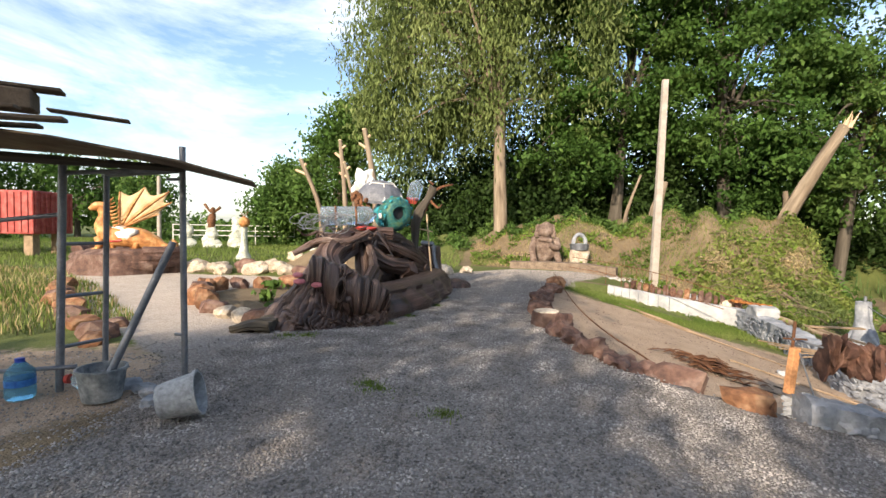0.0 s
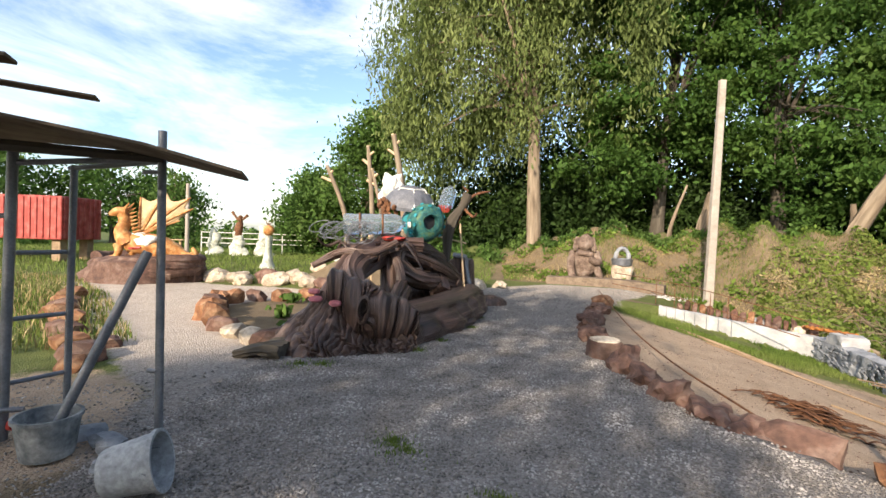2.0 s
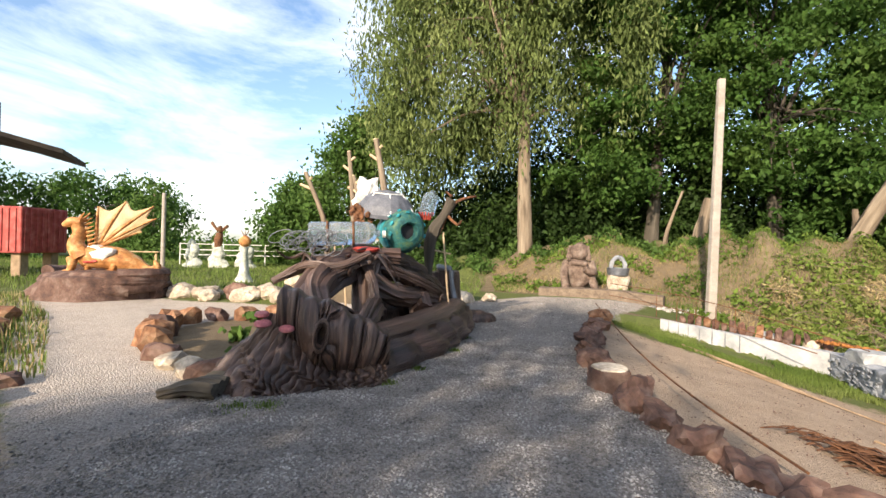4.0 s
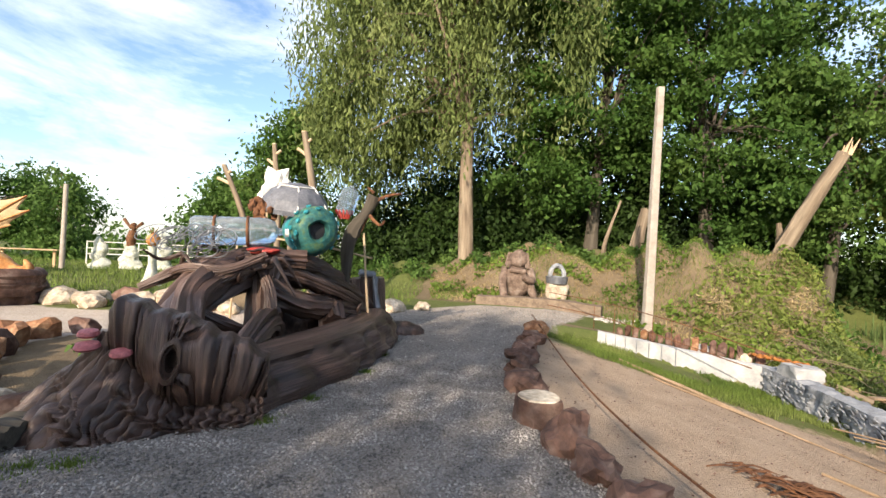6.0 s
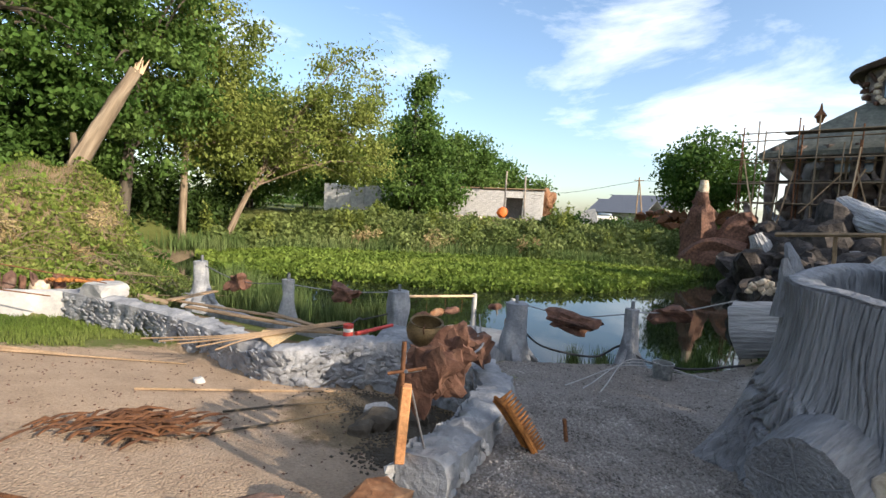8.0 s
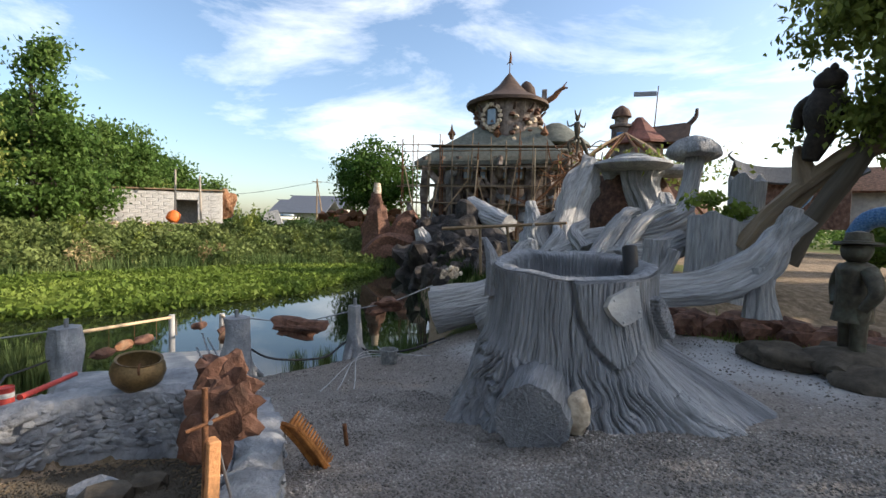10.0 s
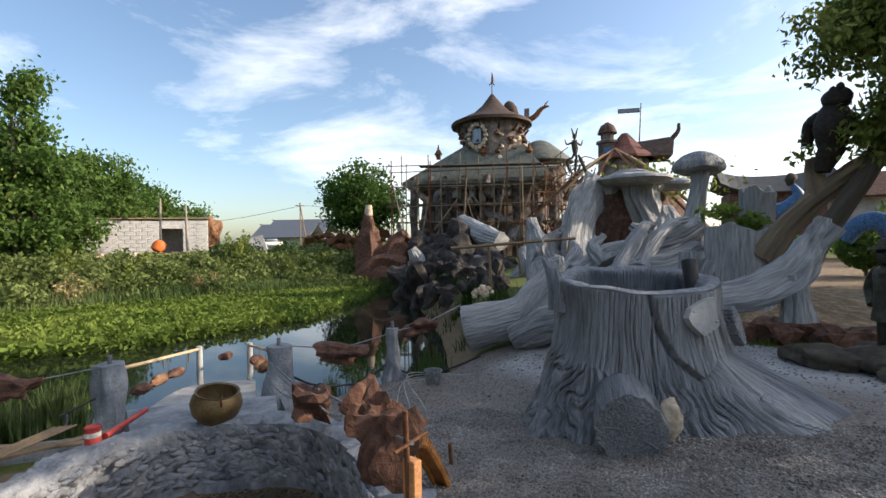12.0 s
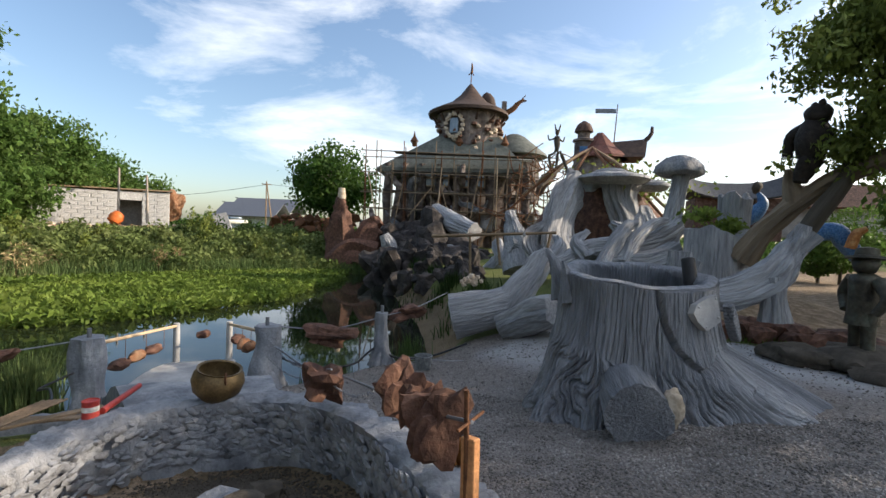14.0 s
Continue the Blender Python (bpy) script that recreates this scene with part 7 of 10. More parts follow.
solo("bark_heap", g, M["rust"], "small heap of brown bark strips on the sand", "bark", kind="stuff")
rail = thing("rebar_rail", "long thin rusty bars strung low above the basin", "railing")
for pts in [[(1.3, 14.6, 0.34), (1.6, 10.5, 0.12), (1.9, 8.2, 0.04), (2.35, 6.6, -0.05)], [(2.1, 19.4, 0.55), (3.6, 17.2, 0.46), (5.0, 15.0, 0.22), (6.4, 13.4, -0.2)], [(1.9, 17.6, 0.3), (3.4, 15.7, 0.18), (5.6, 13.6, -0.35)]]:
    part("bar", Geo().tube(pts, [0.012] * len(pts), seg=6, per=5), M["rust"], rail)
for x_, y_, z_ in [(3.4, 15.7, 0.46), (3.0, 16.2, 0.48), (3.8, 15.5, 0.42), (4.2, 15.3, 0.36), (4.6, 15.2, 0.3)]:
    part("stake", Geo().tube([(x_, y_, hz(x_, y_) - 0.05), (x_, y_, z_)], [0.01, 0.01], seg=6, per=1), M["rust"], rail)
for k, (a_, b_, r_) in enumerate([((3.6, 7.7), (5.4, 7.3), 0.012), ((4.2, 9.2), (6.0, 7.9), 0.014), ((4.4, 8.1), (5.6, 7.6), 0.012), ((3.0, 13.4), (4.6, 11.2), 0.03), ((3.4, 12.4), (5.6, 10.2), 0.016)]):
    n3 = [(a_[0] + (b_[0] - a_[0]) * q, a_[1] + (b_[1] - a_[1]) * q) for q in (0, 0.5, 1)]
    solo("stick", Geo().tube([(x_, y_, hz(x_, y_) + r_ + 0.012 * (i == 1)) for i, (x_, y_) in enumerate(n3)], [r_, r_, r_ * 0.7], seg=7, rough=0.2), M["timber"] if k in (1, 3, 4) else M["bark_dark"], "thin dry stick lying on the sand", "stick", "sand sticks")
for k, (x_, y_, s_) in enumerate([(5.2, 6.7, .2), (5.5, 6.9, .16), (4.9, 6.75, .12), (5.6, 6.5, .14)]):
    rock_thing("basin_stone", (x_, y_), (s_, s_ * 0.9, s_ * 0.6), M["bark_dark"] if k != 1 else M["plaster"], "dark stone lying in the basin's corner", "stone", k + 31, k, "basin stones")
rock_thing("white_pebble", (5.0, 9.2), (0.06, 0.05, 0.045), M["plaster_smooth"], "small white stone on the sand", "stone", 4)
bp_ = thing("brick_post", "upright raw timber stake at the cement wall's end", "post")
part("stake", Geo().box((3.40, 5.50, 0.26), (0.09, 0.06, 0.46), (0.05, 0.06, 0.5), 0.006), shade("orange_timber", [(0.42, 0.19, 0.08), (0.56, 0.29, 0.13)], scale=7, bump=0.3), bp_, smooth=False)
part("iron_bar", Geo().tube([(3.39, 5.52, 0.1), (3.42, 5.53, 0.75)], [0.016, 0.015], seg=8, per=1), M["rust"], bp_, "rusty iron bar")
part("cross_pin", Geo().tube([(3.36, 5.60, 0.56), (3.47, 5.40, 0.60)], [0.010, 0.010], seg=6, per=1), M["rust"], bp_)
part("brace_wire", Geo().tube([(3.45, 5.48, 0.45), (3.58, 5.42, 0.0)], [0.008, 0.008], seg=6, per=1), M["steel"], bp_)


def strung(name, pts, stones, label):
    """Brown stones strung on a rod between two posts."""
    s_ = thing(name, label, "stones", "strung stones")
    part("rod", Geo().tube(pts, [0.012] * len(pts), seg=6, per=4), M["steel"], s_)
    for k, (p, size, seed) in enumerate(stones):
        part("stone", Geo().rock(p, [q_ * 0.86 for q_ in size], seed, 3, ((0.7 if size[0] < 0.1 else 0.15) * math.sin(k * 2.3 + seed), 0.22 * math.sin(k * 1.7), 0.3 * math.sin(k * 3.1)), 1.0, 0.28), M["rock_brown"], s_, smooth=False)
    return s_


strung("strung_stones", [(3.40, 5.5, 0.58), (3.9, 5.55, 0.45), (4.6, 5.6, 0.30), (5.6, 5.75, 0.14), (6.6, 6.05, 0.02)],
       [((3.72, 5.53, 0.42), (0.045, 0.15, 0.19), 3), ((3.84, 5.54, 0.44), (0.04, 0.12, 0.16), 5.5), ((3.95, 5.55, 0.41), (0.055, 0.14, 0.15), 7.7), ((4.12, 5.56, 0.42), (0.07, 0.12, 0.14), 9), ((4.30, 5.58, 0.42), (0.06, 0.15, 0.17), 11.2), ((4.48, 5.60, 0.42), (0.07, 0.13, 0.14), 12.6)], "dark brown stones strung on a rod above the cement wall")
strung("strung_stone", [(5.9, 5.9, 0.16), (6.6, 6.1, 0.0), (7.4, 6.4, 0.05)], [((5.95, 5.98, 0.02), (0.2, 0.17, 0.16), 14)], "single brown stone hung on chains above the wall")
for a_, b_ in [((6.2, 6.02, 0.08), (7.35, 6.45, 0.12)), ((6.15, 6.0, 0.0), (7.3, 6.5, -0.05)), ((4.75, 5.64, 0.36), (5.7, 5.9, 0.06))]:
    g = Geo()
    for i in range(22):
        q = Vector(a_).lerp(Vector(b_), i / 21) - Vector((0, 0, 0.10 * math.sin(math.pi * i / 21)))
        g.tube([q + Vector((0.022 * math.cos(w), 0.010 * math.sin(w) * (i % 2), 0.014 * math.sin(w) * (1 - 0.4 * (i % 2)))) for w in np.linspace(0, 6.28, 9)], [0.005] * 9, seg=5, per=1, caps=False)
    solo("chain", g, M["steel"], "slack grey steel chain between stones", "chain", "chains")
gear = thing("rusty_track", "rusty orange toothed iron track leaning on the wall", "scrap metal")
RUSTO = shade("bright_rust", [(0.22, 0.08, 0.02), (0.42, 0.18, 0.05)], scale=12, rough=0.8, bump=0.4, metal=0.2)
TRACK = spline([(4.45, 5.20, 0.08), (4.52, 5.13, -0.04), (4.58, 5.06, -0.17), (4.63, 5.00, -0.29), (4.67, 4.94, -0.40)], 4)
for k, q in enumerate(TRACK):
    q = Vector(q)
    nxt = Vector(TRACK[min(k + 1, len(TRACK) - 1)]) - Vector(TRACK[max(k - 1, 0)])
    tilt_ = math.atan2(nxt.z, math.hypot(nxt.x, nxt.y))
    part("link", Geo().box(q, (0.045, 0.15, 0.03), (0, -tilt_, math.atan2(nxt.y, nxt.x)), 0.006), RUSTO, gear, smooth=False)
    part("tooth", Geo().tube([q, q + Vector((0.10, -0.06, 0.07))], [0.022, 0.006], seg=5, per=1), RUSTO, gear)
for off_ in (-0.06, 0.06):
    part("chain_rail", Geo().tube([(x_ + 0.5 * off_, y_ + 0.85 * off_, z_ - 0.01) for x_, y_, z_ in TRACK], [0.022] * len(TRACK), seg=6, per=1), RUSTO, gear)
solo("iron_peg", Geo().tube([(5.1, 4.75, -0.45), (5.05, 4.78, -0.2)], [0.02, 0.018], seg=8, per=1), M["rust"], "short rusty peg in the gravel", "peg")

# terrace boards between wall and pond
for k, (c_, d_, rz) in enumerate([((7.0, 10.2, -0.52), (0.12, 3.4, 0.035), 0.05), ((7.3, 11.2, -0.54), (0.10, 3.0, 0.03), 0.08), ((7.6, 12.6, -0.50), (1.3, 0.14, 0.035), 0.2), ((7.25, 9.4, -0.52), (0.10, 2.2, 0.03), -0.2), ((6.9, 8.9, -0.50), (0.1, 1.6, 0.03), 0.5)]):
    solo("board", Geo().box(c_, d_, (0.0, 0.02, rz), 0.006), M["timber"], "weathered plank lying on the terrace", "plank", "terrace boards", smooth=False)
solo("strand_board", Geo().slab([(5.75, 8.75), (6.45, 8.95), (6.3, 9.45), (6.05, 9.3)], -0.44, -0.425), M["osb"], "offcut of yellow strand board on the wall", "board", smooth=False)
for k in range(5):
    solo("peeled_rod", Geo().tube([(5.2 + 0.05 * k, 10.6 - 0.3 * k, -0.5), (5.9, 9.4 - 0.06 * k, -0.40), (7.2, 8.7 - 0.05 * k, -0.36)], [0.012] * 3, seg=6, per=4), M["timber"], "thin peeled rod laid over the cement wall", "rod", "peeled rods")
solo("white_block", Geo().rock((6.55, 13.7, -0.40), (0.26, 0.34, 0.15), 3, 3, rough=0.15, facet=0.35), M["plaster_smooth"], "white cement block on top of the wall", "block", smooth=False)
g = Geo()
for k in range(16):
    g.rock((6.3 + 0.1 * k * 0.4, 14.9 - 0.05 * k + rr.uniform(-0.1, 0.1), -0.30), (0.08, 0.06, 0.05), k, 1)
solo("rust_chain", g, RUSTO, "rusty orange chain heaped above the wall", "chain")
pot = thing("bronze_pot", "round bronze-coloured cauldron resting on the cement wall", "pot")
BRZ = shade("aged_bronze", [(0.09, 0.062, 0.03), (0.20, 0.135, 0.06)], scale=6, rough=0.55, metal=0.3, bump=0.15)
part("bowl", Geo().lathe((6.92, 7.04, -0.40), [(0.02, 0.0), (0.15, 0.02), (0.25, 0.12), (0.28, 0.23), (0.262, 0.31), (0.228, 0.355), (0.24, 0.375), (0.212, 0.365), (0.236, 0.30), (0.25, 0.23), (0.18, 0.08), (0.01, 0.05)], seg=34, rot=(0.12, -0.12, 0)), BRZ, pot)
part("pot_handle", Geo().tube([(6.92 + 0.3 * math.cos(w), 7.04 - 0.12, -0.1 + 0.22 * math.sin(w) * 0.6) for w in np.linspace(2.6, 5.4, 9)], [0.012] * 9, seg=6), M["rust"], pot, "iron handle")
can = thing("red_can", "small red paint can on the wall beside a red stick", "can")
part("can_body", Geo().lathe((6.60, 8.12, -0.37), [(0.01, 0), (0.072, 0), (0.075, 0.01), (0.072, 0.02), (0.072, 0.16), (0.076, 0.17), (0.07, 0.175), (0.065, 0.165), (0.01, 0.16)], seg=24), REDP, can)
part("can_band", Geo().lathe((6.60, 8.12, -0.30), [(0.0735, 0), (0.0735, 0.05)], seg=24, closed=False), WHITE, can, "pale worn band")
solo("red_stick", Geo().tube([(6.7, 8.05, -0.35), (7.5, 7.9, -0.36)], [0.035, 0.03], seg=8, per=2), REDP, "red painted stick on the wall", "stick")

# ---- bridge and posts by the pond ----
lv, lf = [], []
for i in range(7):
    u = i / 6
    x_ = 6.95 + 3.15 * u
    y1, y2 = 7.9 + 1.1 * u, 6.35 + 0.25 * u
    z_ = -0.47 - 0.80 * float(ease(u, 0.25, 1.0))
    for j in range(5):
        q = j / 4
        lv.append((x_, y1 + (y2 - y1) * q, z_ + 0.05 * noise.noise(Vector((x_ * 2, q * 5, 1)))))
    lv += [(x_, y2, z_ - 1.0), (x_, y1, z_ - 1.0)]
for i in range(6):
    for j in range(7):
        lf.append((i * 7 + j, i * 7 + (j + 1) % 7, (i + 1) * 7 + (j + 1) % 7, (i + 1) * 7 + j))
lf += [tuple(range(7)), tuple(42 + j for j in range(6, -1, -1))]
solo("bridge_landing", Geo().add(lv, lf), M["plaster"], "rough cement ramp down to the footbridge", "landing", kind="structure")
deckv = []
for i in range(9):
    u = i / 8
    x_, z_ = 9.7 + 2.9 * u, -1.24 + 0.12 * math.sin(math.pi * u) - 0.24 * u
    deckv += [(x_, 8.75 - 0.35 * u, z_), (x_, 6.85 + 0.30 * u, z_), (x_, 8.75 - 0.35 * u, z_ - 0.16), (x_, 6.85 + 0.30 * u, z_ - 0.16)]
f = []
for i in range(8):
    a0 = i * 4
    f += [(a0, a0 + 1, a0 + 5, a0 + 4), (a0 + 2, a0 + 6, a0 + 7, a0 + 3), (a0, a0 + 4, a0 + 6, a0 + 2), (a0 + 1, a0 + 3, a0 + 7, a0 + 5)]
f += [(0, 2, 3, 1), (32, 33, 35, 34)]
bridge = thing("footbridge", "small arched white cement footbridge with pole handrails", "bridge")
part("deck", Geo().add(deckv, f), M["plaster_smooth"], bridge, "smooth white deck")
for x_, y_ in [(12.6, 8.3), (12.6, 7.25)]:
    part("rail_post", Geo().tube([(x_, y_, -2.2), (x_, y_, -0.62)], [0.075, 0.065], seg=12, per=1, rough=0.1), M["plaster_smooth"], bridge, "white rail post")
for a_, b_ in [((9.85, 9.0, -0.38), (12.6, 8.3, -0.68)), ((9.9, 6.55, -0.30), (12.6, 7.25, -0.68))]:
    part("handrail", Geo().tube([a_, b_], [0.032, 0.03], seg=8, per=2, rough=0.15), M["bare_wood"], bridge, "peeled pole handrail")
    for q in (0.3, 0.55, 0.8):
        p_ = Vector(a_).lerp(Vector(b_), q)
        part("wire", Geo().tube([p_, p_ - Vector((0, 0, 0.42))], [0.005, 0.005], seg=5, per=1), M["rust"], bridge)
for k, (x_, y_, z_) in enumerate([(10.6, 8.85, -0.92), (11.1, 8.72, -0.92), (11.7, 8.55, -0.95), (11.3, 6.9, -0.82), (11.9, 7.05, -0.86), (10.8, 6.78, -0.76), (12.9, 7.8, -0.95)]):
    solo("hanging_stone", Geo().rock((x_, y_, z_), (0.28, 0.12, 0.10), k * 2.2, 2, (0, 0, -0.25), 0.4), M["rock_orange"] if k % 2 else M["rock_brown"], "brown stone hung below the bridge rail", "stone", "hung stones")


def cement_post(x_, y_, z0, z1, r_, foot, seed):
    p_ = thing("cement_post", "knobbly grey cement post with a spreading foot by the pond", "post", "pond posts")
    part("post_body", Geo().tube([(x_, y_, z0 - 0.3), (x_, y_, z0 + 0.08), (x_, y_, (z0 + z1) / 2), (x_, y_, z1)], [r_ * foot * 1.25, r_ * foot, r_ * 1.02, r_], seg=26, rough=0.35, ridges=5, ridge=0.05, seed=seed, per=6), M["plaster"], p_)
    part("pin", Geo().tube([(x_, y_, z1 - 0.05), (x_ + 0.01, y_, z1 + 0.14)], [0.035, 0.033], seg=10, per=1), M["steel"], p_, "steel pin on top")
    for k in range(3):
        a_ = seed + k * 2.1
        part("root", Geo().tube([(x_ + r_ * 0.6 * math.cos(a_), y_ + r_ * 0.6 * math.sin(a_), z0 + 0.28), (x_ + r_ * 1.8 * math.cos(a_), y_ + r_ * 1.8 * math.sin(a_), z0 + 0.05), (x_ + r_ * 3.0 * math.cos(a_), y_ + r_ * 3.0 * math.sin(a_), z0 - 0.12)], [r_ * 0.5, r_ * 0.45, r_ * 0.2], seg=10, rough=0.3, seed=k), M["plaster"], p_)
    return p_


POSTS = [(9.85, 9.08, -1.62, -0.27, 0.21, 1.35, 0.3), (9.9, 6.48, -1.32, -0.18, 0.22, 1.35, 1.5), (10.03, 4.38, -1.02, -0.03, 0.12, 1.7, 2.6), (8.83, 11.25, -1.15, -0.15, 0.13, 1.7, 4.0), (9.12, 14.25, -1.05, -0.07, 0.16, 1.7, 5.0)]
for p_ in POSTS:
    cement_post(*p_)
strung("pond_stones", [(9.9, 6.48, -0.18), (9.95, 5.4, -0.30), (10.03, 4.38, -0.12)], [((9.9, 5.42, -0.42), (0.30, 0.42, 0.17), 2)], "brown stone slung between two cement posts")
strung("pond_stones", [(10.03, 4.38, -0.1), (10.5, 3.6, -0.05), (11.1, 2.6, 0.2)], [((10.42, 3.72, -0.12), (0.2, 0.3, 0.13), 6)], "brown stone slung between a post and a log")
strung("pond_stones", [(9.85, 9.08, -0.3), (9.3, 10.2, -0.35), (8.83, 11.25, -0.25)], [((9.35, 10.15, -0.42), (0.17, 0.28, 0.16), 8)], "brown stone slung between two cement posts")
strung("pond_stones", [(8.83, 11.25, -0.25), (9.0, 12.8, -0.4), (9.12, 14.25, -0.15)], [((9.0, 12.9, -0.42), (0.17, 0.22, 0.17), 12)], "brown stone slung between two cement posts")
hose = Geo().tube([(9.95, 6.3, -0.75), (9.6, 5.9, -0.86), (9.8, 5.4, -0.98), (9.95, 4.9, -0.98), (10.0, 4.5, -0.72), (9.9, 4.1, -0.9), (10.0, 3.4, -0.95), (9.9, 2.6, -0.7)], [0.02] * 8, seg=8, per=6)
solo("black_hose", Geo().tube([(9.6, 9.2, -0.75), (9.0, 9.4, -0.78), (8.2, 9.0, -0.55), (7.4, 8.8, -0.52), (6.9, 9.4, -0.5)], [0.016] * 5, seg=8, per=6), M["black"], "thin black hose lying over the plank terrace", "hose")
solo("black_hose", hose, M["black"], "black rubber hose trailing along the pond's edge", "hose")
bucket("black_bucket", (9.0, 3.85, hz(9.0, 3.85)), (0, 0, 0), CEM_BK, "small dark grey bucket on the gravel by the pond", 0.13, 0.15, 0.26)
g = Geo()
for k in range(3):
    g.tube([(8.9, 3.3 - 0.1 * k, -0.75), (9.0, 4.3, -0.66 - 0.05 * k), (6.6, 4.6 + 0.2 * k, -0.45)], [0.008] * 3, seg=5, per=6)
solo("pale_rope", g, M["plaster_smooth"], "thin pale ropes lying across the gravel", "rope")

# ---- grey root sculptures behind the stump ----
# These sculptures wear the stump's cement with painted sunlight.
GREYC = M["lit_bark"]


def limb_thing(name, label, limbs_, group="", mat=None, category="sculpture", seg=60, ridges=19):
    t_ = thing(name, label, category, group)
    for k, (pts, rad) in enumerate(limbs_):
        part("limb", Geo().tube(pts, rad, seg=seg, ridges=ridges, ridge=0.05, rough=0.38, per=8, seed=k * 1.9 + len(name), twist=1.2), mat or GREYC, t_)
    return t_


lg_ = thing("grey_log", "thick grey cement log with a ringed sawn end by the pond", "log")
a_, b_ = Vector((10.59, 2.67, -0.25)), Vector((10.09, 1.42, 0.08))
part("log_body", Geo().tube([a_, (a_ + b_) / 2, b_], [0.45, 0.42, 0.40], seg=90, ridges=31, ridge=0.025, rough=0.25, per=10), GREYC, lg_)
g = Geo()
rings(g, a_ + (a_ - b_).normalized() * 0.01, a_ - b_, 0.4, 5, 0.02, 2)
part("ring_carving", g, M["grey_cut"], lg_, "raised rings on the sawn end")
part("upper_branch", Geo().tube([(10.17, 1.77, -0.33), (10.01, 1.47, 0.25), (9.92, 1.13, 0.70), (9.87, 0.87, 1.13), (9.83, 0.81, 1.32)], [0.30, 0.34, 0.27, 0.2, 0.1], seg=60, ridges=17, ridge=0.05, rough=0.3), GREYC, lg_)
part("lower_bulge", Geo().tube([(9.76, 1.85, -0.36), (9.13, 1.57, -0.01), (8.54, 1.40, 0.20)], [0.26, 0.34, 0.3], seg=50, ridges=15, ridge=0.05, rough=0.35), GREYC, lg_)
g = Geo()
for k in range(26):
    g.rock(Vector((10.18, 2.46, 0.54)) + Vector((rr.uniform(-.2, .2), rr.uniform(-.2, .2), rr.uniform(-.05, .16))), (0.05, 0.05, 0.05), k, 1)
solo("dry_flowers", g, M["rock_pale"], "small bunch of dry pale flowers on the log", "flowers", kind="stuff")

limb_thing("fallen_branch", "grey cement branch lying behind the stump", [
    ([(7.01, 0.26, 0.64), (6.68, -0.17, 0.72), (6.37, -0.53, 0.84), (6.11, -0.84, 1.10), (5.97, -1.05, 1.51), (5.84, -1.12, 1.92)], [0.24, 0.25, 0.27, 0.25, 0.17, 0.08]),
    ([(7.03, 0.14, 0.52), (7.01, 0.12, 1.00), (7.00, 0.11, 1.43)], [0.26, 0.19, 0.17]),
    ([(6.94, 0.06, 0.82), (6.86, -0.01, 1.06), (6.80, -0.07, 1.29)], [0.15, 0.11, 0.09]),
    ([(6.10, -0.84, 1.10), (6.06, -0.87, 0.75), (6.05, -0.88, 0.40)], [0.2, 0.17, 0.2]),
    ([(5.97, -1.05, 1.47), (5.77, -1.17, 1.69), (5.71, -1.21, 1.78)], [0.11, 0.09, 0.09])])

limb_thing("root_tangle", "sprawling grey cement roots before the cave", [
    ([(11.02, -0.28, 0.87), (10.98, -1.17, 1.24), (10.46, -1.79, 1.36), (10.29, -2.70, 1.60), (10.27, -3.41, 1.99)], [0.2, 0.24, 0.28, 0.28, 0.24]),
    ([(10.08, 0.12, 0.55), (9.95, -0.86, 0.90), (9.74, -1.83, 0.99), (9.57, -2.69, 1.29)], [0.2, 0.25, 0.3, 0.26]),
    ([(9.64, -0.45, 0.73), (9.92, -0.90, 1.16), (10.07, -1.49, 1.84), (10.19, -1.94, 2.00)], [0.22, 0.18, 0.15, 0.08]),
    ([(10.59, -0.87, 1.05), (11.00, -0.82, 1.45), (11.08, -1.22, 1.75)], [0.2, 0.15, 0.08]),
    ([(9.71, -1.14, 0.99), (9.93, -1.64, 1.51), (10.04, -2.24, 1.94), (10.12, -2.86, 2.11)], [0.18, 0.16, 0.14, 0.08]),
    ([(11.21, 0.00, 0.71), (11.41, -0.61, 1.28), (11.87, -0.82, 1.57)], [0.18, 0.15, 0.08])])
leaf_c = thing("cave_sculpture", "tall grey cement leaf and cave arch with mushroom caps", "sculpture")
for k, (pts, rad, fl) in enumerate([
        ([(14.30, -2.57, 0.44), (14.75, -2.81, 1.57), (15.02, -3.28, 2.77), (15.17, -3.93, 3.83)], [0.9, 0.62, 0.55, 0.35], 0.45),
        ([(14.57, -2.18, 0.60), (14.96, -1.94, 1.34), (14.97, -2.48, 2.04)], [0.5, 0.45, 0.2], 0.4),
        ([(14.04, -2.93, 0.65), (13.23, -3.17, 1.08), (12.48, -3.28, 1.30)], [0.5, 0.4, 0.3], 0.8),
        ([(14.35, -5.69, 0.86), (14.46, -5.58, 2.07), (14.68, -5.32, 3.18), (14.65, -5.37, 3.89)], [0.75, 0.55, 0.6, 0.75], 0.8),
        ([(15.38, -4.48, 3.48), (15.31, -5.05, 3.76), (14.86, -5.57, 3.76), (14.47, -6.00, 3.52)], [0.3, 0.45, 0.5, 0.35], 0.7),
        ([(12.85, -5.09, 1.14), (13.12, -5.24, 2.06), (13.38, -5.26, 2.72)], [0.55, 0.5, 0.2], 0.4),
        ([(12.11, -3.69, 1.32), (12.34, -3.44, 1.82), (12.56, -3.19, 2.06)], [0.5, 0.45, 0.2], 0.5)]):
    part("fold", Geo().tube(pts, rad, seg=70, ridges=15, ridge=0.07, rough=0.55, per=9, seed=k * 3.1, flat=fl), GREYC, leaf_c)
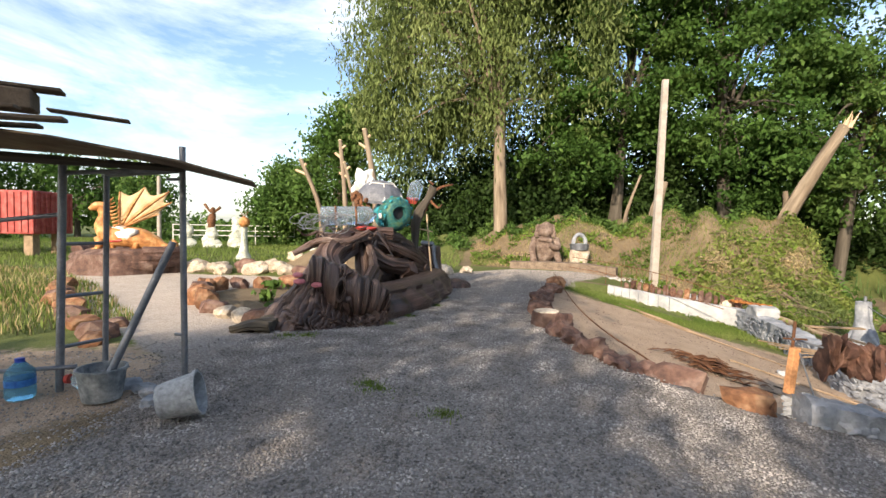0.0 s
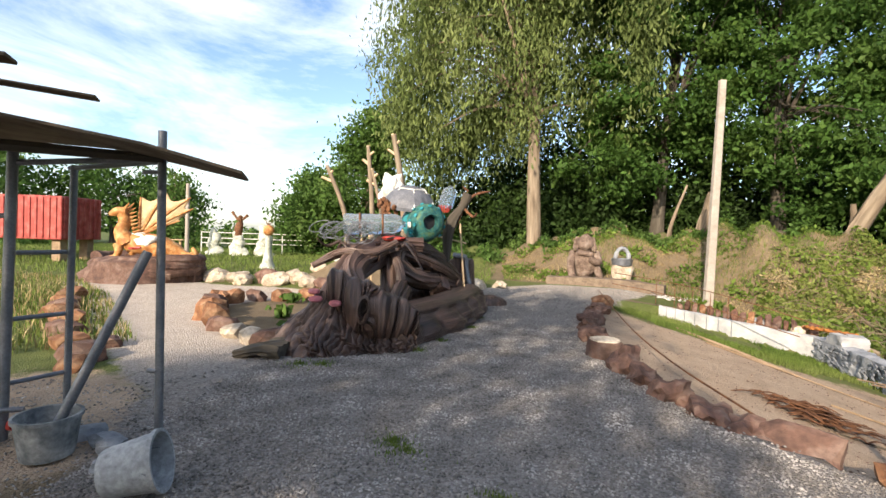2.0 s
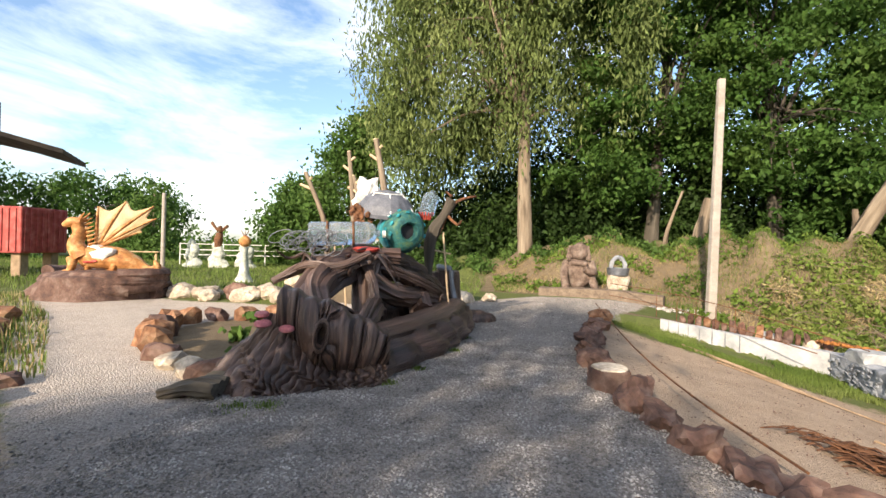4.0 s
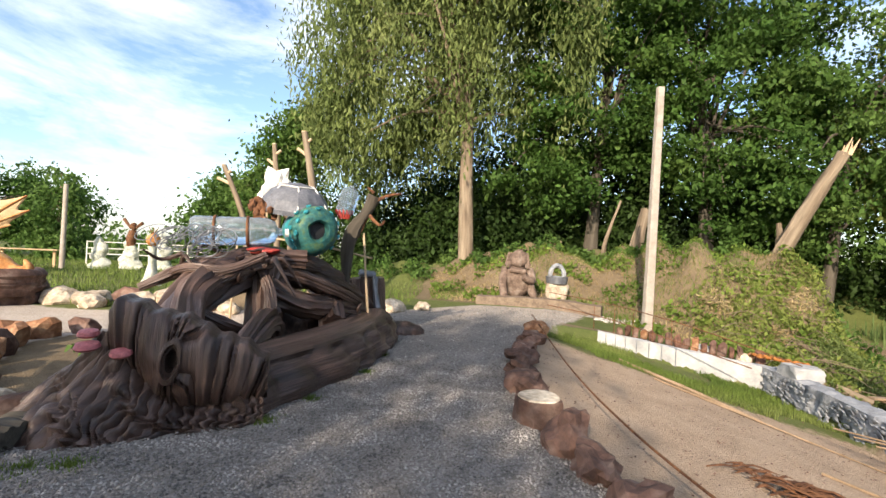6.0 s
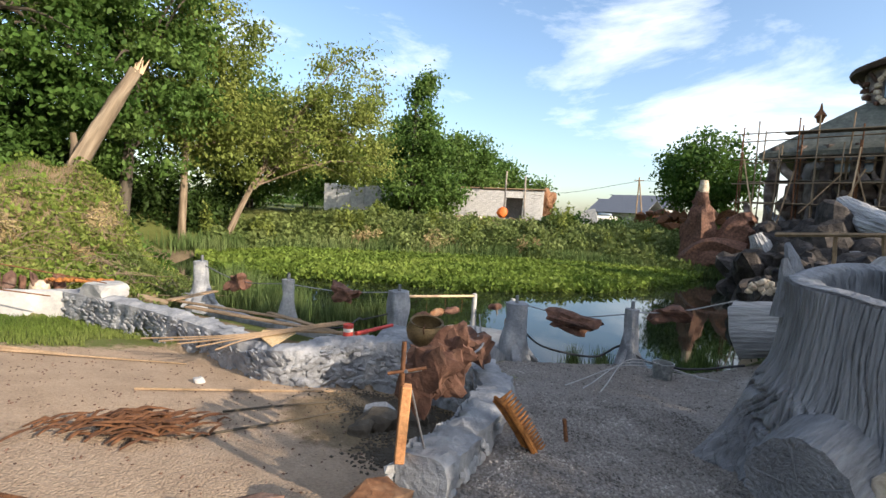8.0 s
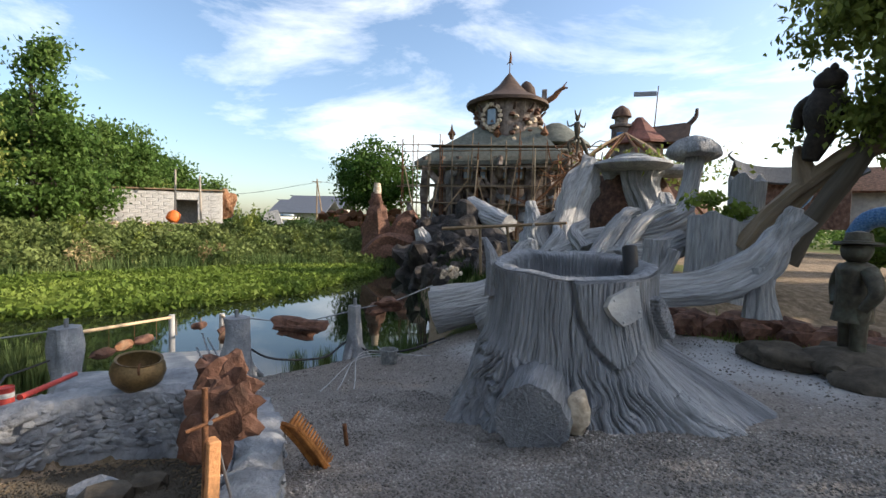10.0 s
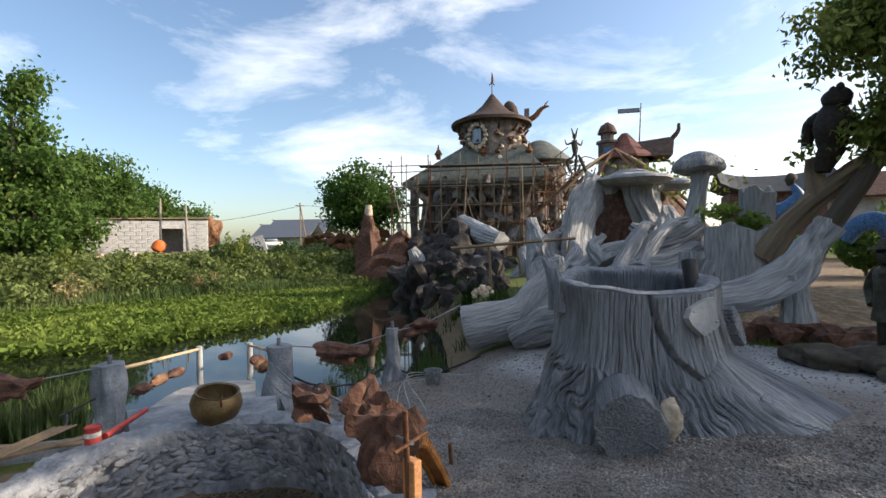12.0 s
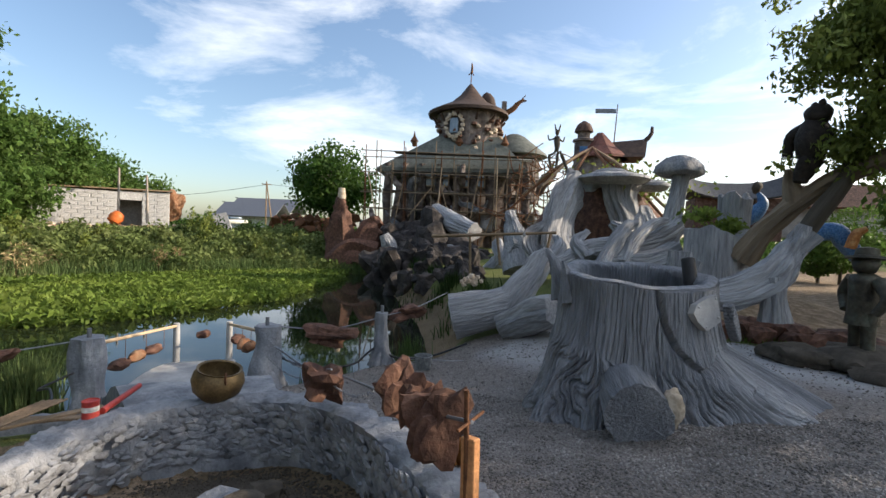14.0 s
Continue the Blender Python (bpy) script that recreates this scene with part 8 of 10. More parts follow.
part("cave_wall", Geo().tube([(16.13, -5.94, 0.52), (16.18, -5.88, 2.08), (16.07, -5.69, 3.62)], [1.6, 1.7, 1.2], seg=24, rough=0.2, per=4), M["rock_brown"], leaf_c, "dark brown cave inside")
for c_, r_ in [((14.68, -5.03, 3.71), 1.25), ((14.71, -6.76, 3.59), 0.7)]:
    part("mushroom_cap", Geo().lathe(c_, [(0.1 * r_, -0.22), (r_ * 0.8, -0.16), (r_, -0.02), (r_ * 0.95, 0.08), (r_ * 0.6, 0.2), (0.05, 0.26)], seg=30, wob=0.1), GREYC, leaf_c, "flat grey mushroom cap")
mu = thing("giant_mushroom", "giant grey cement mushroom on a leaning stem", "sculpture")
part("stem", Geo().tube([(10.58, -3.25, 1.24), (10.78, -3.61, 1.85), (10.81, -3.86, 2.62), (10.80, -4.00, 3.48)], [0.5, 0.28, 0.2, 0.22], seg=60, ridges=19, ridge=0.06, rough=0.2), GREYC, mu)
part("cap", Geo().lathe((10.83, -3.97, 3.43), [(0.12, -0.02), (0.42, -0.08), (0.58, 0.0), (0.61, 0.08), (0.54, 0.24), (0.37, 0.40), (0.17, 0.49), (0.02, 0.51)], seg=44, wob=0.34, seed=3, rot=(0.05, 0.05, 0)), GREYC, mu, "bumpy round cap")
c1, c2, c3 = Vector((8.68, -2.79, 0.84)), Vector((8.80, -3.46, 0.96)), Vector((9.26, -2.03, 1.03))
st2 = thing("broken_stump", "broad broken grey cement stump with ferns on top", "stump")
part("stump_body", stump_geo(c1.x, c1.y, c1.z - 1.7, c1.z + 1.0, 0.62, 0.95, 5.0, seg=300, rows=44, grooves=46, rim_wave=0.22, well=0.2, roots=7), GREYC, st2)
part("stump_shard", stump_geo(c2.x, c2.y, c2.z - 1.5, c2.z + 1.7, 0.33, 0.55, 8.0, seg=160, rows=36, grooves=26, rim_wave=0.2, well=0.1, rim=0.1, roots=5), GREYC, st2)
scatter_leaves("fern_tuft", np.concatenate([np.array(q) + np.random.default_rng(k).normal(size=(160, 3)) * np.array([0.2, 0.2, 0.09]) for k, q in enumerate([(8.93, -2.59, 2.21), (8.48, -2.95, 2.00)])]), 0.16, M["leaf_lily"], 31, "small green ferns growing on the stump", "fern")

# ---- statue and low rock edge ----
fx_, fy_ = 4.94, -0.94
fz_ = 0.22
sr = thing("statue_base", "flat dark brown rock base of the statue", "rock")
for k, (dx, dy, s_) in enumerate([(0, 0, (0.75, 0.55, 0.2)), (-0.55, 0.3, (0.45, 0.35, 0.17)), (0.5, 0.35, (0.5, 0.35, 0.16)), (0.1, -0.4, (0.6, 0.4, 0.2))]):
    part("rock", Geo().rock((fx_ + dx, fy_ + dy, 0.04), s_, k + 2.0, 3, rough=0.45), M["bark_dark"], sr)
st_ = Geo()
SC = 0.86
for s_ in (-1, 1):
    ox, oy = 0.13 * s_ * -0.88, 0.13 * s_ * 0.47
    st_.tube([(fx_ + ox, fy_ + oy, fz_ - 0.12), (fx_ + ox, fy_ + oy, fz_ + 0.25), (fx_ + ox * 0.9, fy_ + oy * 0.9, fz_ + 0.62)], [0.085, 0.09, 0.115], seg=12, rough=0.15)
    st_.rock((fx_ + ox - 0.03, fy_ + oy + 0.06, fz_ - 0.08), (0.09, 0.14, 0.06), 2, 2, rough=0.15)
    st_.tube([(fx_ + ox * 2.0, fy_ + oy * 2.0, fz_ + 1.12), (fx_ + ox * 3.4, fy_ + oy * 3.4, fz_ + 0.86), (fx_ + ox * 2.4, fy_ + oy * 2.4 + 0.1, fz_ + 0.62)], [0.10, 0.085, 0.06], seg=10, rough=0.15)
st_.tube([(fx_, fy_, fz_ + 0.42), (fx_, fy_, fz_ + 0.6), (fx_, fy_, fz_ + 0.9), (fx_, fy_, fz_ + 1.14), (fx_, fy_, fz_ + 1.22)], [0.27, 0.25, 0.25, 0.25, 0.12], seg=20, rough=0.12, flat=0.75)
st_.rock((fx_, fy_ + 0.02, fz_ + 1.36), (0.17, 0.16, 0.16), 3, 3, rough=0.15)
st_.lathe((fx_, fy_, fz_ + 1.44), [(0.05, 0), (0.27, 0.0), (0.26, 0.035), (0.16, 0.05), (0.14, 0.16), (0.03, 0.19)], seg=24, rot=(0.08, 0.05, 0))
st_.v = [(fx_ + (x_ - fx_) * SC, fy_ + (y_ - fy_) * SC, fz_ + (z_ - fz_) * SC) for x_, y_, z_ in st_.v]
solo("soldier_statue", st_, shade("dark_green_bronze", [(0.035, 0.032, 0.026), (0.07, 0.062, 0.045), (0.09, 0.10, 0.075)], scale=7, rough=0.5, metal=0.3, bump=0.5, bump_scale=20), "dark bronze figure in a wide hat on a rock", "statue")
for k in range(13):
    x_, y_ = 7.9 - 0.19 * k + 0.1 * math.sin(k * 3), -0.75 - 0.24 * k * 0.55 + 0.12 * math.cos(k * 2)
    rock_thing("edging_rock", (x_, y_), (0.24 + 0.08 * (k % 3), 0.2, 0.17 + 0.05 * (k % 2)), M["rock_brown"], "dark brown rock edging the raised bed", "stone", k + 50, k, "bed edging")

# ---- leaning tree with a bear ----
lt = thing("leaning_tree", "leaning old tree with a broken trunk and light green crown", "tree")
part("trunk", Geo().tube([(8.06, -2.77, 1.26), (7.71, -2.89, 1.84), (7.17, -3.01, 2.40), (6.67, -3.19, 2.84), (6.03, -3.30, 3.11), (5.47, -3.34, 3.36)], [0.26, 0.20, 0.17, 0.16, 0.15, 0.14], seg=40, ridges=11, ridge=0.07, rough=0.3, per=6), M["bark"], lt)
part("trunk_fork", Geo().tube([(7.21, -2.63, 1.10), (6.98, -2.78, 1.65), (6.72, -2.93, 2.19), (6.46, -3.19, 2.91), (6.34, -3.37, 3.71), (6.20, -3.44, 4.77)], [0.19, 0.16, 0.15, 0.14, 0.11, 0.07], seg=16, ridges=5, ridge=0.08, rough=0.2, per=6), M["bark_dark"], lt)
part("snag", Geo().tube([(7.18, -3.00, 2.40), (7.26, -2.95, 2.75), (7.26, -2.83, 3.06)], [0.2, 0.14, 0.05], seg=12, rough=0.3), M["bark"], lt)
rg = np.random.default_rng(91)
cl_ = np.concatenate([np.array(c_) + rg.normal(size=(n_, 3)) * np.array(s_) for c_, n_, s_ in [((6.07, -3.51, 4.84), 40, (0.45, 0.5, 0.7)), ((6.48, -3.30, 5.24), 14, (0.25, 0.25, 0.3)), ((5.4, -3.49, 3.9), 26, (0.5, 0.6, 0.5)), ((6.36, -3.13, 3.27), 12, (0.3, 0.3, 0.2)), ((5.53, -3.53, 5.30), 60, (0.9, 0.9, 0.8)), ((7.1, -3.5, 5.3), 11, (0.26, 0.3, 0.2)), ((6.7, -3.5, 5.9), 20, (0.4, 0.4, 0.35))]])
cl_ = np.repeat(cl_, 85, 0) + rg.normal(size=(len(cl_) * 85, 3)) * 0.16
cw = new("crown", leaf_mesh("crown", cl_, 0.14, M["leaf_yellow"], rg, 0.5, 0.5))
cw.parent = lt
bear = Geo()
bc = Vector((6.85, -2.85, 3.54))
bear.rock(bc, (0.30, 0.30, 0.44), 2, 3, rough=0.2)
bear.rock(bc + Vector((-0.05, 0, 0.48)), (0.21, 0.22, 0.2), 3, 3, rough=0.12)
for s_ in (-1, 1):
    bear.rock(bc + Vector((-0.05 - 0.1 * s_, 0.06 * s_, 0.66)), (0.06, 0.06, 0.07), 1, 2)
bear.tube([bc + Vector((0.1, 0, 0.25)), bc + Vector((0.36, 0.05, 0.12)), bc + Vector((0.42, 0.05, -0.25))], [0.13, 0.11, 0.09], seg=10, rough=0.2)
bear.tube([bc + Vector((0.0, 0, -0.3)), bc + Vector((0.14, 0.02, -0.62)), bc + Vector((0.16, 0.04, -0.75))], [0.2, 0.15, 0.12], seg=10, rough=0.2)
solo("bear_statue", bear, shade("near_black_brown_paint", [(0.014, 0.011, 0.009), (0.032, 0.025, 0.02)], scale=9, rough=0.7, bump=0.8, bump_scale=18), "dark brown bear figure climbing the leaning tree", "statue")

# ---- park beyond the stump ----
boat = thing("blue_ship", "dark blue dragon-prowed ship sculpture beyond the tree", "sculpture")
BLUEP = shade("blue_scale_paint", [(0.02, 0.07, 0.18), (0.05, 0.14, 0.30), (0.12, 0.22, 0.34)], scale=18, rough=0.5, bump=0.5, bump_scale=24)
part("hull", Geo().tube([(14.30, -11.08, 2.53), (13.94, -11.35, 2.80), (13.73, -11.50, 3.20), (13.87, -11.40, 3.60)], [0.36, 0.3, 0.2, 0.08], seg=14, rough=0.15), BLUEP, boat)
part("curl", Geo().rock((13.91, -11.37, 3.80), (0.2, 0.2, 0.22), 2, 2), M["bark_dark"], boat)
sn = thing("blue_serpent", "blue scaled serpent sculpture with an orange belly", "sculpture")
part("coil", Geo().tube([(11.59, -10.51, 1.52), (11.29, -10.68, 2.01), (10.85, -10.93, 2.08), (10.59, -11.08, 1.67), (10.32, -11.22, 1.23)], [0.2, 0.28, 0.3, 0.26, 0.2], seg=16, rough=0.2), BLUEP, sn)
part("head", Geo().tube([(10.29, -10.67, 1.58), (10.19, -10.72, 2.03), (9.97, -10.84, 2.22)], [0.15, 0.14, 0.07], seg=12, rough=0.2), ORANGE, sn)
DARKROOF = shade("dark_shingle", [(0.03, 0.032, 0.035), (0.06, 0.062, 0.065)], scale=4, rough=0.6, bump=0.4)


def pavilion(at, w_, d_, h_, name, label, yaw, curl=0.5, roof=None, wall=None):
    """A small house whose eaves turn up at the ends."""
    t_ = thing(name, label, "building")
    part("wall", Geo().box((0, 0, h_ * 0.5), (w_, d_, h_), (0, 0, 0), 0.02), wall or M["rock_red"], t_, smooth=False)
    g_ = Geo()
    xs = np.linspace(-0.62 * w_, 0.62 * w_, 13)
    v_, f_ = [], []
    for x_ in xs:
        c_ = curl * (abs(x_) / (0.62 * w_)) ** 3
        rz = h_ + 0.36 * d_ + c_ * 0.9
        v_ += [(x_, -0.68 * d_, h_ - 0.05 + c_), (x_, 0, rz), (x_, 0.68 * d_, h_ - 0.05 + c_), (x_, 0.66 * d_, h_ - 0.17 + c_), (x_, 0, rz - 0.14), (x_, -0.66 * d_, h_ - 0.17 + c_)]
    for i in range(12):
        for j in range(6):
            f_.append((i * 6 + j, i * 6 + (j + 1) % 6, (i + 1) * 6 + (j + 1) % 6, (i + 1) * 6 + j))
    f_ += [tuple(range(6)), tuple(72 + j for j in range(5, -1, -1))]
    part("roof", g_.add(v_, f_), roof or DARKROOF, t_, "dark roof with upturned ends", smooth=False)
    part("door", Geo().box((0, -d_ * 0.5 - 0.02, h_ * 0.35), (w_ * 0.22, 0.05, h_ * 0.7), (0, 0, 0), 0.01), M["bark_dark"], t_, smooth=False)
    for s_ in (-1, 1):
        part("finial", Geo().tube([(s_ * 0.62 * w_, 0, h_ + 0.36 * d_ + curl * 0.9 - 0.1), (s_ * 0.68 * w_, 0, h_ + 0.36 * d_ + curl * 1.3), (s_ * 0.64 * w_, 0, h_ + 0.36 * d_ + curl * 1.7)], [0.1, 0.08, 0.03], seg=8), DARKROOF, t_)
    t_.matrix_world = pose(*at, 0, 0, yaw)
    return t_


pavilion((25.55, -25.15, 1.83), 5.4, 3.4, 2.9, "dark_pavilion", "dark pavilion with upturned eaves", 52, 0.7)
pavilion((22.38, -33.12, 2.18), 9.0, 5.0, 2.2, "far_house", "low far house with a brown roof", 40, 0.05, roof=M["rock_brown"], wall=M["plaster_smooth"])
for k, (q, r_, h_) in enumerate([((12.61, -14.53, 1.57), 1.3, 1.0), ((13.20, -14.20, 1.19), 0.9, 0.8), ((17.42, -25.56, 2.90), 2.0, 1.2)]):
    bs = thing("round_shrub", "clipped round green shrub", "shrub", "round shrubs")
    rg = np.random.default_rng(200 + k)
    d_ = rg.normal(size=(1500, 3))
    d_ /= np.linalg.norm(d_, axis=1)[:, None]
    cr_ = new("crown", leaf_mesh("crown", np.array(q) + d_ * np.array([r_, r_, h_]) * rg.uniform(0.7, 1.0, (1500, 1)), 0.2, MID, rg))
    cr_.parent = bs
    part("stem", Geo().tube([(q[0], q[1], 0.0), q], [0.07, 0.05], seg=6, per=1), M["bark_dark"], bs)
scatter_leaves("far_trees_right", np.concatenate([hedge(q[0], q[1], 5, 4, h_, 1500, np.random.default_rng(k)) for k, (q, h_) in enumerate([((35.73, -42.48, 3.57), 6.5), ((33.40, -55.57, 4.12), 7), ((26.69, -47.73, 3.81), 6), ((39.42, -57.95, 4.21), 7)])]), 0.5, MID, 41, "green tree tops beyond the park", "woods")

# ---- the fairytale castle ----
ROOFT = shade("brown_shingles", [(0.045, 0.03, 0.025), (0.085, 0.055, 0.042)], scale=3, rough=0.8, bump=0.6, bump_scale=9)
ROOFG = shade("green_grey_slates", [(0.075, 0.083, 0.072), (0.14, 0.148, 0.128)], scale=2, rough=0.7, bump=0.4, bump_scale=6)
CWALL = shade("rough_grey_brown_masonry", [(0.05, 0.043, 0.042), (0.14, 0.112, 0.10), (0.27, 0.23, 0.205)], scale=1.1, rough=0.9, bump=0.9, bump_scale=3.5, bump_dist=0.15)
GLASS = shade("dull_window_glass", [(0.10, 0.14, 0.18), (0.18, 0.23, 0.28)], scale=1.5, rough=0.15, bump=0, spec=0.6)
CAST = pose(46.9, -13.4, 0, 0, 0, -113.6)
castle = thing("fairytale_castle", "unfinished fairytale castle with a round tower and scaffolding", "castle")
part("hall", Geo().tube([(-0.5, 3, -1), (-0.5, 3, 3), (-0.5, 3, 7.6), (-0.5, 3, 8.2)], [8.2, 7.8, 7.2, 6.8], seg=10, rough=0.06, per=3), CWALL, castle, "rough dark masonry hall", smooth=False)
v = [(-8.6, -5.6, 7.5), (5.6, -5.9, 7.7), (7.4, 9, 7.7), (-8.6, 9, 7.5), (-3.0, -2.4, 11.3), (3.0, -2.4, 11.3), (3.0, 5, 11.3), (-3.0, 5, 11.3)]
v += [(x_, y_, z_ - 0.35) for x_, y_, z_ in v[:4]]
part("hall_roof", Geo().add(v, [(0, 1, 5, 4), (1, 2, 6, 5), (2, 3, 7, 6), (3, 0, 4, 7), (4, 5, 6, 7), (0, 8, 9, 1), (1, 9, 10, 2), (2, 10, 11, 3), (3, 11, 8, 0), (8, 11, 10, 9)]), ROOFG, castle, "broad green-grey hipped roof", smooth=False)
part("tower", Geo().lathe((0, 0, 8.6), [(3.9, 0), (3.3, 1.8), (3.2, 3.4), (3.5, 5.4)], seg=12, wob=0.05), CWALL, castle, smooth=False)
part("tower_roof", Geo().lathe((0, 0, 14.0), [(3.2, -0.1), (4.25, -0.25), (4.3, 0.05), (3.3, 0.55), (2.1, 1.1), (1.1, 2.0), (0.35, 3.0), (0.05, 3.35)], seg=24, wob=0.08), ROOFT, castle, "flared brown shingle cone")
part("egg_dome", Geo().lathe((2.0, 0.5, 14.6), [(0.5, 0), (0.85, 0.5), (0.8, 1.2), (0.45, 1.8), (0.05, 2.05)], seg=18, rot=(0, -0.15, 0)), ROOFT, castle, "dark egg-shaped dome")
part("vane_pole", Geo().tube([(0, 0, 17.2), (0, 0, 19.4)], [0.06, 0.04], seg=6, per=1), M["rust"], castle)
part("vane_figure", Geo().tube([(-0.3, 0, 18.2), (0, 0, 18.45), (0.28, 0, 18.2)], [0.05, 0.05, 0.05], seg=6).tube([(0.02, 0, 18.4), (0.06, 0, 18.9), (0.02, 0, 19.5)], [0.14, 0.12, 0.05], seg=8), M["rust"], castle, "weather vane figure")
part("tower_chimney", Geo().box((3.6, 0, 14.9), (0.5, 0.5, 1.3), (0, 0, 0), 0.05), CWALL, castle, smooth=False)
part("gargoyle", Geo().tube([(3.4, 0, 14.2), (4.4, 0, 14.7), (5.3, 0, 15.6), (5.9, 0, 15.7)], [0.3, 0.28, 0.2, 0.08], seg=10, rough=0.3).tube([(5.2, 0, 15.5), (5.8, 0, 16.3)], [0.12, 0.04], seg=6, per=1), M["rust"], castle, "twisted branch gargoyle")
part("side_roof", Geo().lathe((4.9, 1.0, 9.9), [(3.6, 0), (3.5, 0.25), (2.3, 1.2), (1.2, 2.1), (0.6, 2.4)], seg=20), ROOFG, castle, "skirted green roof of the balcony")
part("side_tower", Geo().lathe((5.6, 1.2, 5.0), [(2.3, 0), (2.2, 5.0)], seg=14, wob=0.08), CWALL, castle, smooth=False)
wx, wy = -1.5, -2.95
wnd = part("tower_window", Geo().box((wx, wy - 0.18, 12.2), (0.95, 0.2, 1.5), (0.0, 0, -0.45), 0.1), GLASS, castle, "arched window in a ring of pale stones", smooth=False)
for k in range(15):
    a_ = k / 15 * 2 * math.pi
    part("quoin", Geo().box((wx + 0.95 * math.cos(a_) * 0.9, wy - 0.3 - 0.43 * math.cos(a_) * 0.9, 12.2 + 1.15 * math.sin(a_)), (0.42, 0.3, 0.34), (0, a_, -0.45), 0.06), M["rock_pale"], wnd, smooth=False)
for x_ in (-2.9, 0.55):
    w_ = part("hall_window", Geo().box((x_, -4.75, 6.6), (2.3, 0.2, 1.3), (0, 0, 0), 0.02), GLASS, castle, smooth=False)
    for dx in (-1.15, -0.4, 0.4, 1.15):
        part("mullion", Geo().box((x_ + dx, -4.9, 6.6), (0.13, 0.12, 1.4), (0, 0, 0), 0.01), M["timber"], w_, smooth=False)
    for dz in (-0.65, 0.1, 0.65):
        part("transom", Geo().box((x_, -4.9, 6.6 + dz), (2.4, 0.12, 0.12), (0, 0, 0), 0.01), M["timber"], w_, smooth=False)
for k in range(9):
    x_ = -7.6 + 1.65 * k
    part("pillar", Geo().tube([(x_, -5.4, -0.5), (x_ + 0.2 * math.sin(k), -5.3, 2.2), (x_, -5.2, 5.0), (x_, -5.2, 8.0)], [0.5, 0.36, 0.42, 0.3], seg=10, rough=0.5, seed=k), CWALL, castle)
for k in range(10):
    part("carved_lump", Geo().rock((-7.5 + 1.7 * k + 0.5 * math.sin(k * 5), -5.6 - 0.5 * math.cos(k * 3), 1.0 + 2.3 * abs(math.sin(k * 1.7))), (0.8, 0.6, 0.9), k + 3, 2, rough=0.6), CWALL if k % 2 else GREYC, castle)
cf = fuzz(62)
for k in range(34):
    x_ = cf.uniform(-8.6, 8.2)
    z_ = cf.uniform(0.2, 6.4)
    a_ = cf.uniform(-1, 1)
    part("carved_root", Geo().tube([(x_, -5.2, z_), (x_ + 0.7 * a_, -5.9, z_ + cf.uniform(0.2, 1.0)), (x_ + 1.6 * a_, -5.6, z_ + cf.uniform(0.4, 1.8)), (x_ + 2.0 * a_, -5.9, z_ + cf.uniform(1.0, 2.4))], [0.34, 0.3, 0.22, 0.08], seg=10, rough=0.5, seed=k, per=4), CWALL if k % 3 else M["grey_wood"], castle)
for k in range(12):
    a_ = k * math.pi / 6 + 0.2
    part("eave_bracket", Geo().tube([(3.35 * math.cos(a_), 3.35 * math.sin(a_), 12.9), (3.9 * math.cos(a_), 3.9 * math.sin(a_), 13.5)], [0.16, 0.12], seg=6, per=1), ROOFT, castle)
for k in range(46):
    a_, z_ = cf.uniform(-2.9, 0.2), cf.uniform(9.6, 13.4)
    r_ = 3.55 if z_ < 10.4 else 3.35
    part("face_stone", Geo().rock((r_ * math.cos(a_), r_ * math.sin(a_), z_), (0.3, 0.24, 0.22), k, 1, (0, 0, a_), 0.5, 0.2), M["rock_brown"] if k % 3 else M["rock_pale"], castle, smooth=False)
for k in range(3):
    part("lantern_finial", Geo().lathe((-5.4 + 5.0 * k * 0.9, -3.2, 10.0), [(0.2, 0), (0.24, 0.3), (0.42, 0.5), (0.12, 1.0), (0.03, 1.5)], seg=10), M["rust"], castle)
part("balcony_frieze", Geo().box((5.4, -1.6, 9.3), (3.2, 0.15, 0.4), (0, 0, 0), 0.02), WHITE, castle, "pale pierced balcony frieze", smooth=False)
part("balcony_frieze", Geo().box((5.2, -1.7, 7.6), (3.0, 0.15, 0.6), (0, 0, 0), 0.02), WHITE, castle, smooth=False)
castle.matrix_world = CAST

scaf = thing("scaffolding", "timber and pipe scaffolding wrapped round the castle", "scaffolding")
rs = fuzz(12)
for k in range(15):
    x_ = -9.4 + 1.2 * k + rs.uniform(-0.2, 0.2)
    for y_ in (-7.2, -6.0):
        part("upright", Geo().tube([(x_, y_, -1.0), (x_ + rs.uniform(-0.25, 0.25), y_, 8.4 + rs.uniform(-0.8, 1.8))], [0.055, 0.05], seg=6, per=1), M["bark"] if k % 3 else M["rust"], scaf)
for z_ in (1.6, 3.4, 5.1, 6.9, 8.6):
    for y_ in (-7.3, -5.9):
        part("ledger", Geo().tube([(-9.8, y_, z_ + rs.uniform(-.2, .2)), (8.2, y_, z_ + rs.uniform(-.2, .2))], [0.05, 0.05], seg=6, per=1), M["bark"], scaf)
    part("walkway", Geo().box((-0.8 + rs.uniform(-1, 1), -6.6, z_ + 0.1), (13, 1.0, 0.07), (0, rs.uniform(-.01, .01), 0), 0.01), M["bark_dark"], scaf, smooth=False)
for k in range(12):
    x_ = -8 + 1.35 * k
    part("brace", Geo().tube([(x_, -7.35, rs.uniform(0, 3)), (x_ + rs.uniform(-2.2, 2.6), -7.35, rs.uniform(5, 8.5))], [0.06, 0.05], seg=6, per=1), M["bare_wood"] if k % 4 == 0 else M["timber"], scaf)
